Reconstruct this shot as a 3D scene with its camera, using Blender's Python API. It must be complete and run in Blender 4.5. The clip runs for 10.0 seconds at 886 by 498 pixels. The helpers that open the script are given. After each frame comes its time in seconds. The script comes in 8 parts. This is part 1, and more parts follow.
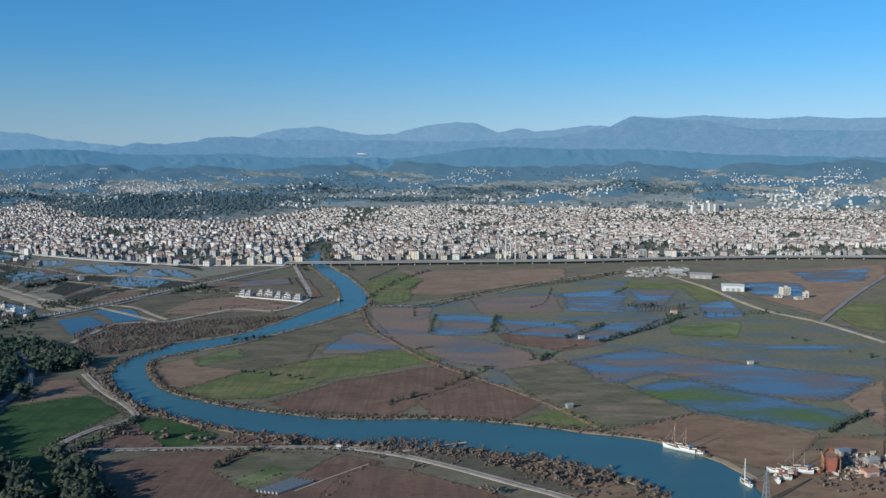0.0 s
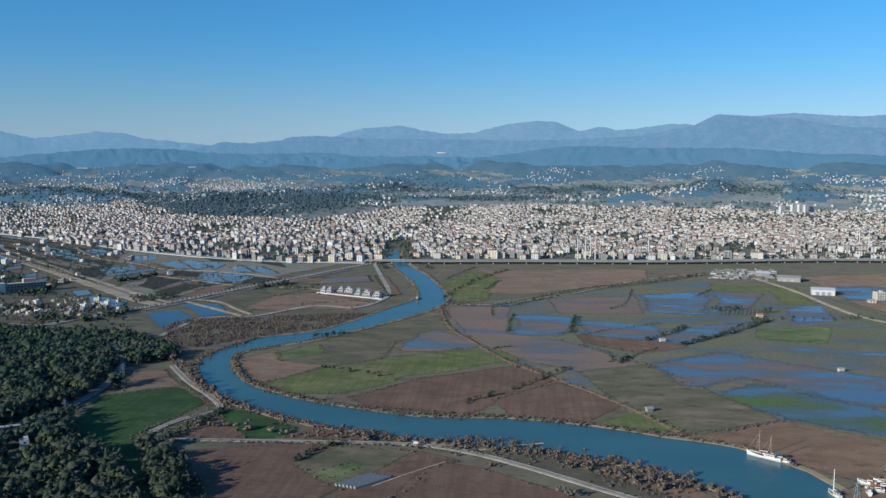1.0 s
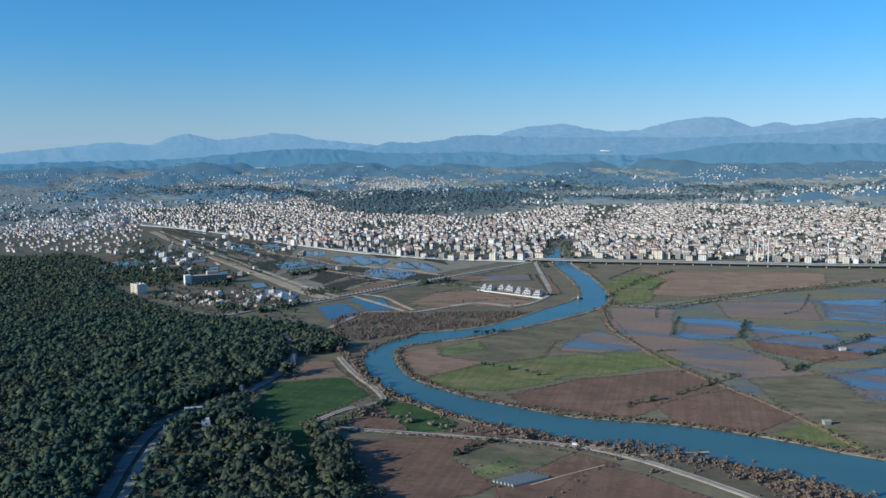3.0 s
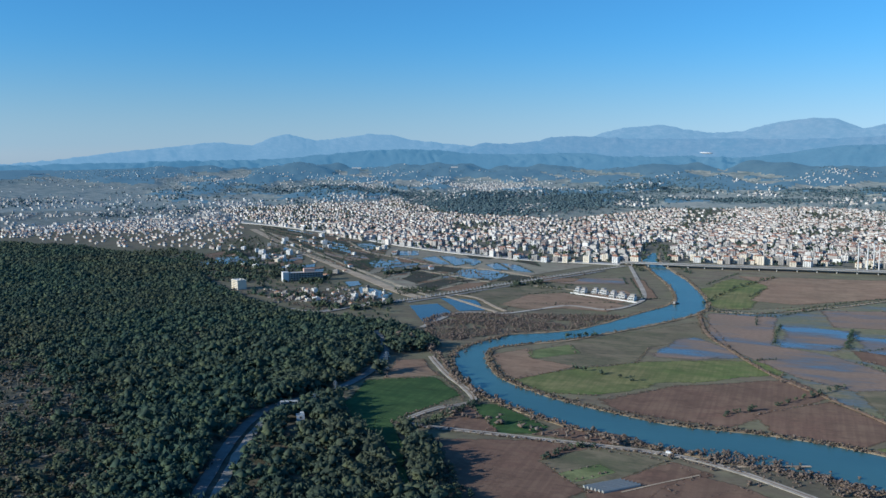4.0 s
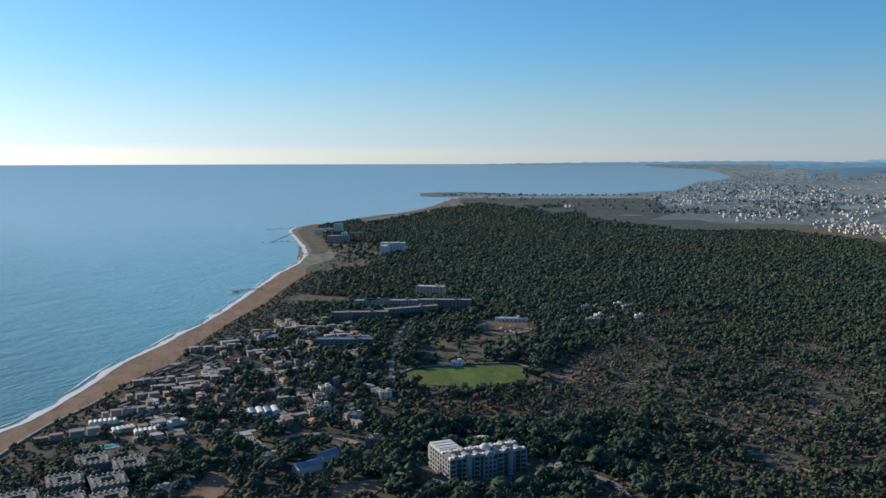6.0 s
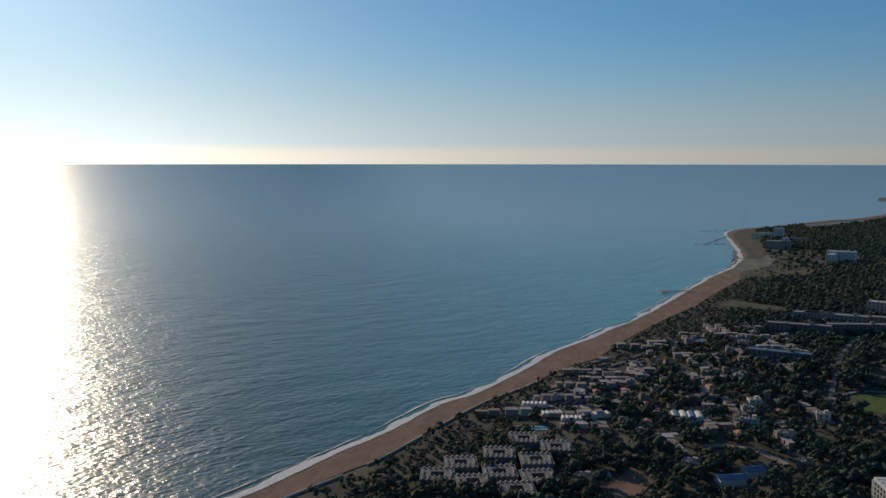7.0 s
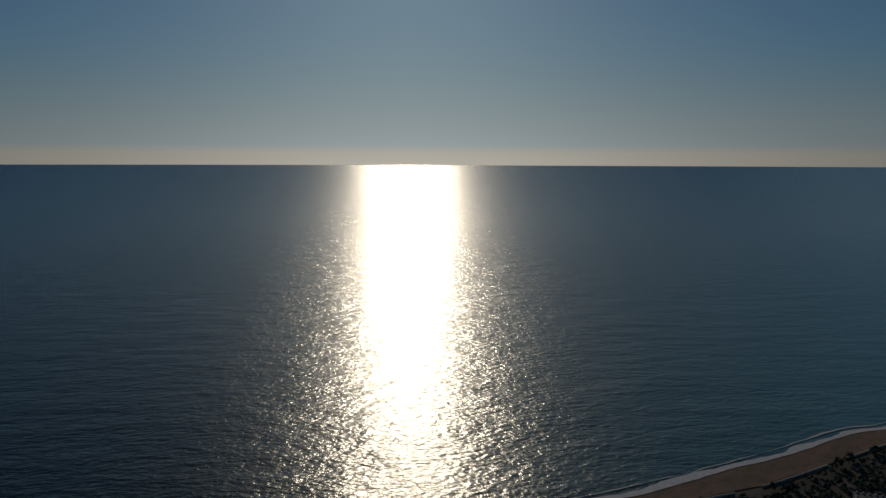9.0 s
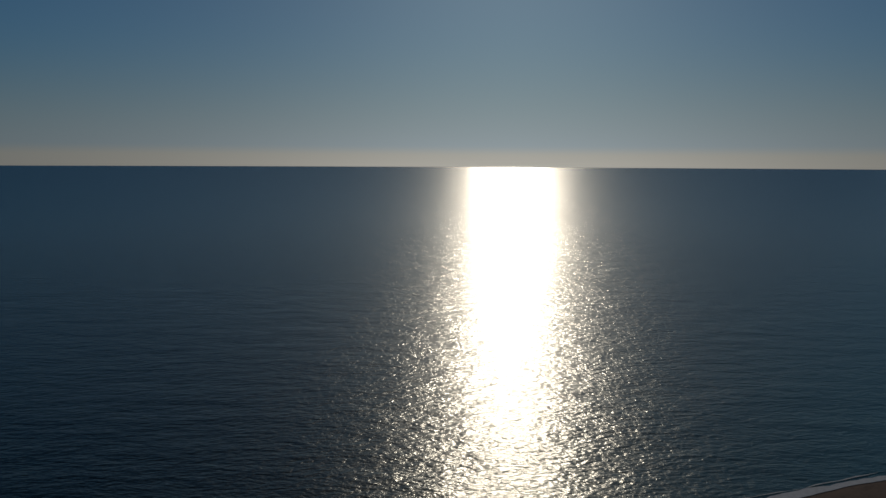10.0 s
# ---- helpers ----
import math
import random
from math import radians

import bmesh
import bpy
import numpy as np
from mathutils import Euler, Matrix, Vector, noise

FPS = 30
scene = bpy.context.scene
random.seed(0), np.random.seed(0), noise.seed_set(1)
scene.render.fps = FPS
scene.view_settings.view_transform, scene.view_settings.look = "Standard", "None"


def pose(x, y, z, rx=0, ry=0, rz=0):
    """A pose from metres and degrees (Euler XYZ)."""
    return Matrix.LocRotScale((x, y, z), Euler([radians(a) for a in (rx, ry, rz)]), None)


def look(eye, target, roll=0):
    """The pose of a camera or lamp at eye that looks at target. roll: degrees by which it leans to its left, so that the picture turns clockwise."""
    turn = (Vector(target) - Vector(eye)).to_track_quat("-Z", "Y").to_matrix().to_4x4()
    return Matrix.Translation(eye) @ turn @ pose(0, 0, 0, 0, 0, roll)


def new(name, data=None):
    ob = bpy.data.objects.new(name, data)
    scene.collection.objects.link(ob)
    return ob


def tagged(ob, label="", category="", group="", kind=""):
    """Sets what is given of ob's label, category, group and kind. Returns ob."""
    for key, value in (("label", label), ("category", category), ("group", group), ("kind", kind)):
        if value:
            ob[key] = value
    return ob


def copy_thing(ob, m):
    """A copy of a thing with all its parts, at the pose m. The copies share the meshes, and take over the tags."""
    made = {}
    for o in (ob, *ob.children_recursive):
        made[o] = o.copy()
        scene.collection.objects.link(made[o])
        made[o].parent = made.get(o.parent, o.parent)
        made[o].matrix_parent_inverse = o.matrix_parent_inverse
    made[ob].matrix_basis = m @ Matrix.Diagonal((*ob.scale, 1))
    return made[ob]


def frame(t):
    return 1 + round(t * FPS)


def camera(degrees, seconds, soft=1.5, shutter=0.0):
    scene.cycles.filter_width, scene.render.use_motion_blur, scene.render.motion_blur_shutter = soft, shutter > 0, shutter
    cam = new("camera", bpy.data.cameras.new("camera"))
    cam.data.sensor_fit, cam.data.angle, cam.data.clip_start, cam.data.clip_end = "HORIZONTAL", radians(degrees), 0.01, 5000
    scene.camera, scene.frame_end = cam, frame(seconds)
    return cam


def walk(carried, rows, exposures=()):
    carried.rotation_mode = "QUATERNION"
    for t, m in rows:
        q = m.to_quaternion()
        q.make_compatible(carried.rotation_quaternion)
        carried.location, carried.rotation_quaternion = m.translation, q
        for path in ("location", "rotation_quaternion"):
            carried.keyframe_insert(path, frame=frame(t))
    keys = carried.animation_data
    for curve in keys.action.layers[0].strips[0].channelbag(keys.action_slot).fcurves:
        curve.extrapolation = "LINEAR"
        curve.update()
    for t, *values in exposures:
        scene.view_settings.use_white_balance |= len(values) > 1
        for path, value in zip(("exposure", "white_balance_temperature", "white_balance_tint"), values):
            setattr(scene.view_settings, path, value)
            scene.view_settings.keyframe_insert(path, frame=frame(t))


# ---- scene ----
from mathutils import geometry
H = 170.0     # height of the camera over the plain
R0 = 2450.0   # from here the plain climbs gently towards the hills
cam = camera(54.6, 10.0)
PATH = [
    (0.0, pose(0, 0, H, 84.13, 0.11, 0.00)),
    (0.1, pose(0, 0, H, 84.12, 0.11, 0.63)),
    (0.2, pose(0, 0, H, 84.11, 0.11, 0.85)),
    (0.3, pose(0, 0, H, 84.11, 0.11, 1.12)),
    (0.4, pose(0, 0, H, 84.10, 0.11, 1.30)),
    (0.5, pose(0, 0, H, 84.09, 0.11, 1.49)),
    (0.6, pose(0, 0, H, 84.09, 0.10, 1.53)),
    (0.7, pose(0, 0, H, 84.08, 0.09, 1.64)),
    (0.8, pose(0, 0, H, 84.08, 0.08, 2.69)),
    (0.9, pose(0, 0, H, 84.07, 0.07, 4.42)),
    (1.0, pose(0, 0, H, 84.07, 0.06, 5.28)),
    (1.2, pose(0, 0, H, 84.07, 0.05, 5.88)),
    (1.5, pose(0, 0, H, 84.08, 0.03, 6.31)),
    (1.8, pose(0, 0, H, 84.09, 0.03, 6.47)),
    (2.0, pose(0, 0, H, 84.10, 0.03, 6.60)),
    (2.1, pose(0, 0, H, 84.09, 0.11, 6.64)),
    (2.2, pose(0, 0, H, 84.07, 0.20, 6.65)),
    (2.3, pose(0, 0, H, 84.06, 0.28, 10.56)),
    (2.4, pose(0, 0, H, 84.04, 0.37, 12.28)),
    (2.5, pose(0, 0, H, 84.03, 0.45, 12.52)),
    (2.6, pose(0, 0, H, 84.03, 0.44, 12.65)),
    (2.8, pose(0, 0, H, 84.02, 0.43, 12.76)),
    (2.9, pose(0, 0, H, 84.02, 0.42, 12.76)),
    (3.0, pose(0, 0, H, 84.02, 0.41, 16.01)),
    (3.1, pose(0, 0, H, 84.06, 0.30, 18.65)),
    (3.2, pose(0, 0, H, 84.09, 0.19, 19.52)),
    (4.3, pose(0, 0, H, 84.11, 0.14, 25.86)),
    (4.5, pose(0, 0, H, 84.05, 0.21, 33.82)),
    (4.7, pose(0, 0, H, 84.06, 0.36, 45.00)),
    (4.9, pose(0, 0, H, 83.94, -0.08, 56.20)),
    (5.0, pose(0, 0, H, 83.95, -0.03, 57.33)),
    (5.2, pose(0, 0, H, 83.97, -0.00, 58.69)),
    (6.3, pose(0, 0, H, 84.04, 0.09, 83.24)),
    (6.5, pose(0, 0, H, 84.05, 0.08, 89.03)),
    (7.0, pose(0, 0, H, 84.02, -0.04, 103.17)),
    (7.5, pose(0, 0, H, 83.97, -0.08, 117.29)),
    (8.0, pose(0, 0, H, 83.99, -0.02, 128.09)),
    (8.5, pose(0, 0, H, 84.06, -0.17, 128.96)),
    (9.0, pose(0, 0, H, 84.09, -0.18, 129.48)),
    (9.5, pose(0, 0, H, 84.17, -0.27, 129.88)),
    (9.8, pose(0, 0, H, 84.19, -0.27, 132.13)),
    (9.9, pose(0, 0, H, 84.19, -0.27, 134.70)),
    (10.0, pose(0, 0, H, 84.20, -0.27, 136.32)),
]
EXPOSURES = [(0.0, 0.13, 5500, 3), (1.5, 0.22, 5500, 3), (3.0, 0.36, 5450, 3), (4.5, 0.45, 5400, 3), (5.2, 0.66, 5900, 4), (6.3, 0.21, 6550, 9), (7.0, -0.5, 6800, 10), (7.5, -1.4, 6850, 10), (8.0, -2.1, 6700, 9), (9.0, -2.3, 6600, 8), (10.0, -2.4, 6350, 7)]
walk(cam, PATH, EXPOSURES)

# ---- daylight ----
SUN_AZ, SUN_EL = 131.7, 18.5
world = bpy.data.worlds.new("sky")
scene.world = world
world.use_nodes = True
wn = world.node_tree.nodes
wl = world.node_tree.links
wn.clear()
w_out = wn.new("ShaderNodeOutputWorld")
w_bg = wn.new("ShaderNodeBackground")
w_sky = wn.new("ShaderNodeTexSky")
w_tc = wn.new("ShaderNodeTexCoord")
w_add = wn.new("ShaderNodeVectorMath")
w_add.operation = "ADD"
w_add.inputs[1].default_value = (0, 0, 0.02)
w_sky.sky_type = "NISHITA"
w_sky.sun_disc = False
w_sky.sun_elevation = radians(SUN_EL)
w_sky.sun_rotation = radians(-SUN_AZ)
w_sky.altitude = 170
w_sky.air_density, w_sky.dust_density, w_sky.ozone_density = 1.0, 0.4, 4.0
w_bg.inputs[1].default_value = 0.095
wl.new(w_tc.outputs["Generated"], w_add.inputs[0])
wl.new(w_add.outputs[0], w_sky.inputs[0])
w_tint = wn.new("ShaderNodeMix")
w_tint.data_type, w_tint.blend_type = "RGBA", "MULTIPLY"
w_tint.inputs[0].default_value = 1.0
w_tint.inputs[7].default_value = (0.61, 0.955, 1.12, 1)
w_near = wn.new("ShaderNodeVectorMath")   # white aureole round the sun
w_near.operation = "DOT_PRODUCT"
w_near.inputs[1].default_value = (-math.sin(radians(SUN_AZ)) * math.cos(radians(SUN_EL)), math.cos(radians(SUN_AZ)) * math.cos(radians(SUN_EL)), math.sin(radians(SUN_EL)))
w_glow = wn.new("ShaderNodeMapRange")
w_glow.interpolation_type = "SMOOTHSTEP"
w_glow.inputs[1].default_value, w_glow.inputs[2].default_value = 0.72, 0.99
w_white = wn.new("ShaderNodeMix")
w_white.data_type = "RGBA"
w_white.inputs[6].default_value = (0.61, 0.955, 1.12, 1)
w_white.inputs[7].default_value = (0.72, 0.94, 1.08, 1)
wl.new(w_tc.outputs["Generated"], w_near.inputs[0])
wl.new(w_near.outputs["Value"], w_glow.inputs[0])
wl.new(w_glow.outputs[0], w_white.inputs[0])
wl.new(w_white.outputs[2], w_tint.inputs[7])
wl.new(w_sky.outputs[0], w_tint.inputs[6])
# whitish haze low over the horizon
w_sep = wn.new("ShaderNodeSeparateXYZ")
w_low = wn.new("ShaderNodeMapRange")
w_low.interpolation_type = "SMOOTHERSTEP"
w_low.inputs[1].default_value, w_low.inputs[2].default_value = -0.05, 0.17
w_low.inputs[3].default_value, w_low.inputs[4].default_value = 0.95, 0.0
w_grey = wn.new("ShaderNodeRGBToBW")
w_pale = wn.new("ShaderNodeMix")
w_pale.data_type, w_pale.blend_type = "RGBA", "MULTIPLY"
w_pale.inputs[0].default_value = 1.0
w_band = wn.new("ShaderNodeMapRange")
w_band.interpolation_type = "SMOOTHSTEP"
w_band.inputs[1].default_value, w_band.inputs[2].default_value = 0.006, 0.020
w_side = wn.new("ShaderNodeVectorMath")   # the sea's warm haze band lies under the sun
w_side.operation = "DOT_PRODUCT"
w_side.inputs[1].default_value = (-math.sin(radians(SUN_AZ)), math.cos(radians(SUN_AZ)), 0)
w_face = wn.new("ShaderNodeMapRange")
w_face.inputs[1].default_value, w_face.inputs[2].default_value = 0.1, 0.9
w_cream = wn.new("ShaderNodeMix")
w_cream.data_type = "RGBA"
w_cream.inputs[6].default_value = (1.0, 1.07, 1.18, 1)
w_cream.inputs[7].default_value = (1.28, 1.18, 1.07, 1)
w_warm = wn.new("ShaderNodeMix")
w_warm.data_type = "RGBA"
w_warm.inputs[7].default_value = (0.94, 1.055, 1.19, 1)
wl.new(w_tc.outputs["Generated"], w_side.inputs[0])
wl.new(w_side.outputs["Value"], w_face.inputs[0])
wl.new(w_face.outputs[0], w_cream.inputs[0])
wl.new(w_cream.outputs[2], w_warm.inputs[6])
w_haze = wn.new("ShaderNodeMix")
w_haze.data_type = "RGBA"
wl.new(w_tc.outputs["Generated"], w_sep.inputs[0])
wl.new(w_sep.outputs[2], w_low.inputs[0])
wl.new(w_sep.outputs[2], w_band.inputs[0])
wl.new(w_band.outputs[0], w_warm.inputs[0])
wl.new(w_warm.outputs[2], w_pale.inputs[7])
wl.new(w_tint.outputs[2], w_grey.inputs[0])
wl.new(w_grey.outputs[0], w_pale.inputs[6])
wl.new(w_low.outputs[0], w_haze.inputs[0])
wl.new(w_tint.outputs[2], w_haze.inputs[6])
wl.new(w_pale.outputs[2], w_haze.inputs[7])
wl.new(w_haze.outputs[2], w_bg.inputs[0])
wl.new(w_bg.outputs[0], w_out.inputs[0])
sun = new("sun", bpy.data.lights.new("sun", "SUN"))
sun.data.energy, sun.data.angle, sun.data.color = 4.3, radians(0.53), (1.0, 0.85, 0.66)
sd = Vector((-math.sin(radians(SUN_AZ)) * math.cos(radians(SUN_EL)), math.cos(radians(SUN_AZ)) * math.cos(radians(SUN_EL)), math.sin(radians(SUN_EL))))
sun.matrix_world = look(sd * 400, (0, 0, 0))

# ---- helpers of this scene ----
rng = np.random.default_rng(7)


def gz(x, y):
    """Height of the land at a place."""
    r = math.hypot(x, y)
    return H * (r / R0 - 1) ** 2 if r > R0 else 0.0


def gz_np(x, y):
    r = np.hypot(x, y)
    return np.where(r > R0, H * (r / R0 - 1) ** 2, 0.0)


def far_scale(x, y):
    """Sizes shrink with the plain's foreshortening past R0."""
    r = math.hypot(x, y)
    return 1.0 if r < R0 else max(0.25, r * (2 - r / R0) / R0)


def polar(az, r):
    a = radians(az)
    return (-math.sin(a) * r, math.cos(a) * r)


def mesh_of(name, verts, faces, mat, smooth=False):
    """A mesh from arrays; faces is an array of triangles or of quads, or a list of loops."""
    me = bpy.data.meshes.new(name)
    verts = np.asarray(verts, dtype=np.float32)
    if isinstance(faces, np.ndarray):
        n = faces.shape[1]
        me.vertices.add(len(verts))
        me.vertices.foreach_set("co", verts.ravel())
        me.loops.add(faces.size)
        me.loops.foreach_set("vertex_index", faces.astype(np.int32).ravel())
        me.polygons.add(len(faces))
        me.polygons.foreach_set("loop_start", np.arange(0, faces.size, n, dtype=np.int32))
        me.update(calc_edges=True)
    else:
        me.from_pydata(verts.tolist(), [], faces)
        me.update()
    for m in (mat if isinstance(mat, (list, tuple)) else [mat]):
        me.materials.append(m)
    if smooth:
        me.polygons.foreach_set("use_smooth", np.ones(len(me.polygons), dtype=bool))
    return me


def child(name, me, parent=None, label="", at=None):
    ob = new(name, me)
    if parent is not None:
        ob.parent = parent
    if at is not None:
        ob.matrix_basis = at
    return tagged(ob, label)


class Geo:
    """Collects boxes, prisms and loops into one mesh."""

    def __init__(self):
        self.v, self.f, self.m = [], [], []

    def add(self, verts, faces, mi=0):
        b = len(self.v)
        self.v += verts
        self.f += [tuple(i + b for i in q) for q in faces]
        self.m += [mi] * len(faces)
        return self

    def box(self, x, y, z, sx, sy, sz, turn=0.0, mi=0):
        c, s = math.cos(turn), math.sin(turn)
        vs = []
        for k in (0, 1):
            for i, j in ((-1, -1), (1, -1), (1, 1), (-1, 1)):
                a, b = i * sx / 2, j * sy / 2
                vs.append((x + a * c - b * s, y + a * s + b * c, z + k * sz))
        return self.add(vs, [(0, 3, 2, 1), (4, 5, 6, 7), (0, 1, 5, 4), (1, 2, 6, 5), (2, 3, 7, 6), (3, 0, 4, 7)], mi)

    def hip(self, x, y, z, sx, sy, h, turn=0.0, over=0.5, mi=0, flat=0.35):
        """A hipped roof."""
        c, s = math.cos(turn), math.sin(turn)
        a, b = sx / 2 + over, sy / 2 + over
        ra, rb = (a - b * (1 - flat), b * 0.02) if a >= b else (a * 0.02, b - a * (1 - flat))
        vs = [(i * a, j * b, 0) for i, j in ((-1, -1), (1, -1), (1, 1), (-1, 1))] + [(i * ra, j * rb, h) for i, j in ((-1, -1), (1, -1), (1, 1), (-1, 1))]
        vs = [(x + p * c - q * s, y + p * s + q * c, z + r) for p, q, r in vs]
        return self.add(vs, [(0, 3, 2, 1), (4, 5, 6, 7), (0, 1, 5, 4), (1, 2, 6, 5), (2, 3, 7, 6), (3, 0, 4, 7)], mi)

    def cyl(self, x, y, z, r0, r1, h, n=8, mi=0):
        vs = [(x + rr * math.cos(6.2832 * i / n), y + rr * math.sin(6.2832 * i / n), zz) for rr, zz in ((r0, z), (r1, z + h)) for i in range(n)]
        fs = [(i, (i + 1) % n, n + (i + 1) % n, n + i) for i in range(n)] + [tuple(range(n, 2 * n)), tuple(range(n - 1, -1, -1))]
        return self.add(vs, fs, mi)

    def bar(self, p, q, w, mi=0):
        """A square bar from p to q."""
        p, q = Vector(p), Vector(q)
        d = (q - p).normalized()
        u = d.cross(Vector((0, 0, 1)) if abs(d.z) < 0.9 else Vector((1, 0, 0))).normalized() * (w / 2)
        t = d.cross(u)
        vs = [tuple(e + a * u + b * t) for e in (p, q) for a, b in ((-1, -1), (1, -1), (1, 1), (-1, 1))]
        return self.add(vs, [(0, 3, 2, 1), (4, 5, 6, 7), (0, 1, 5, 4), (1, 2, 6, 5), (2, 3, 7, 6), (3, 0, 4, 7)], mi)

    def mesh(self, name, mat):
        me = mesh_of(name, self.v, self.f, mat)
        if isinstance(mat, (list, tuple)):
            me.polygons.foreach_set("material_index", np.array(self.m, dtype=np.int32))
        return me


def spline(pts, step=12.0, closed=False):
    """Catmull-Rom through points of the plan, evenly stepped."""
    p = [Vector(q) for q in pts]
    n = len(p)
    out = []
    for i in range(n if closed else n - 1):
        a, b, c, d = (p[(i + k) % n] if closed else p[min(max(i + k, 0), n - 1)] for k in (-1, 0, 1, 2))
        m = max(2, int((c - b).length / step))
        for j in range(m):
            t = j / m
            out.append(0.5 * (2 * b + (c - a) * t + (2 * a - 5 * b + 4 * c - d) * t * t + (3 * b - a - 3 * c + d) * t ** 3))
    if not closed:
        out.append(p[-1])
    return [(q.x, q.y) for q in out]


def inside(poly, x, y):
    """Which of the places lie inside the polygon."""
    x, y = np.asarray(x, float), np.asarray(y, float)
    hit = np.zeros(x.shape, bool)
    n = len(poly)
    for i in range(n):
        (x0, y0), (x1, y1) = poly[i], poly[(i + 1) % n]
        if y0 == y1:
            continue
        hit ^= ((y0 > y) != (y1 > y)) & (x < (x1 - x0) * (y - y0) / (y1 - y0) + x0)
    return hit


def near_line(pts, x, y):
    """Distance of places from a line of the plan."""
    x, y = np.asarray(x, float), np.asarray(y, float)
    best = np.full(x.shape, 1e9)
    for (x0, y0), (x1, y1) in zip(pts[:-1], pts[1:]):
        dx, dy = x1 - x0, y1 - y0
        t = np.clip(((x - x0) * dx + (y - y0) * dy) / (dx * dx + dy * dy + 1e-9), 0, 1)
        best = np.minimum(best, np.hypot(x - x0 - t * dx, y - y0 - t * dy))
    return best


def ribbon(name, pts, w, z, mat, label="", category="road", step=10.0, ragged=0.0, thick=0.0, kind="structure"):
    """A strip along a line of the plan. w: width, or widths at both ends."""
    line = spline(pts, step)
    n = len(line)
    v = []
    for i, (x, y) in enumerate(line):
        a, b = line[max(i - 1, 0)], line[min(i + 1, n - 1)]
        d = Vector((b[0] - a[0], b[1] - a[1])).normalized()
        ww = (w[0] + (w[1] - w[0]) * i / (n - 1)) if isinstance(w, tuple) else w
        for s in (-1, 1):
            k = ww / 2 * (1 + ragged * (noise.noise(Vector((x * 0.05 * s + 7, y * 0.05, s * 3.1))) * 1.6))
            px, py = x - d.y * k * s, y + d.x * k * s
            v.append((px, py, gz(px, py) + z))
    f = [(2 * i, 2 * i + 2, 2 * i + 3, 2 * i + 1) for i in range(n - 1)]
    f = [tuple(reversed(q)) for q in f]
    if thick:
        m = len(v)
        v += [(x, y, zz - thick) for x, y, zz in v]
        f += [(2 * i, 2 * i + 2, m + 2 * i + 2, m + 2 * i) for i in range(n - 1)] + [(2 * i + 3, 2 * i + 1, m + 2 * i + 1, m + 2 * i + 3) for i in range(n - 1)]
    return tagged(new(name, mesh_of(name, v, f, mat)), label, category, kind=kind)


def patch(name, poly, z, mat, label, category="field", rough=3.0, step=14.0, feather=0.0):
    """A sheet of land or water with a slightly wandering outline, with a low skirt."""
    n = len(poly)
    out = []
    edge = []
    for i in range(n):
        a, b = poly[i], poly[(i + 1) % n]
        m = max(1, int(math.hypot(b[0] - a[0], b[1] - a[1]) / step))
        edge += [(a[0] + (b[0] - a[0]) * j / m, a[1] + (b[1] - a[1]) * j / m) for j in range(m)]
    for x, y in edge:
        q = noise.noise_vector(Vector((x * 0.023, y * 0.023, z * 9))) * rough + noise.noise_vector(Vector((x * 0.09, y * 0.09, z * 5))) * rough * 0.5
        out.append((x + q.x, y + q.y))
    bm = bmesh.new()
    if feather:   # a margin where the cover thins out
        ex, ey = np.array(out).T
        area = 0.5 * abs(np.dot(ex, np.roll(ey, 1)) - np.dot(ey, np.roll(ex, 1)))
        wide = min(feather, (0.15 if feather > 15 else 0.09) * math.sqrt(area))
        ring = out + out[:1]
        qx, qy = (q.ravel() for q in np.meshgrid(np.arange(ex.min(), ex.max(), max(3.0, wide * 0.8)), np.arange(ey.min(), ey.max(), max(3.0, wide * 0.8))))
        qx, qy = qx[inside(out, qx, qy)], qy[inside(out, qx, qy)]
        deep = near_line(ring, qx, qy)
        pts = [Vector(q) for q in out] + [Vector(q) for q in zip(qx[deep > wide * 0.5], qy[deep > wide * 0.5])]
        got = geometry.delaunay_2d_cdt(pts, [(i, (i + 1) % len(out)) for i in range(len(out))], [], 1, 1e-4)
        lay_e = bm.verts.layers.float.new("edge")
        for q in got[0]:
            bm.verts.new((q.x, q.y, gz(q.x, q.y) + z))
        fade = np.clip(1.0 - near_line(ring, [q.x for q in got[0]], [q.y for q in got[0]]) / wide, 0, 1)
        bm.verts.ensure_lookup_table()
        for q, e in zip(bm.verts, fade):
            q[lay_e] = float(e)
        vs = list(bm.verts)
        for fc in got[2]:
            bm.faces.new([vs[k] for k in fc])
    else:
        vs = [bm.verts.new((x, y, gz(x, y) + z)) for x, y in out]
        es = [bm.edges.new((vs[i], vs[(i + 1) % len(vs)])) for i in range(len(vs))]
        bmesh.ops.triangle_fill(bm, use_beauty=True, edges=es, normal=(0, 0, 1))
    bmesh.ops.recalc_face_normals(bm, faces=bm.faces)
    for fc in bm.faces:
        if fc.normal.z < 0:
            fc.normal_flip()
    me = bpy.data.meshes.new(name)
    bm.to_mesh(me)
    bm.free()
    me.materials.append(mat)
    return tagged(new(name, me), label, category, kind="structure")


# ---- materials ----
def material(name):
    m = bpy.data.materials.new(name)
    m.use_nodes = True
    t = m.node_tree
    return m, t.nodes, t.links, t.nodes["Principled BSDF"]


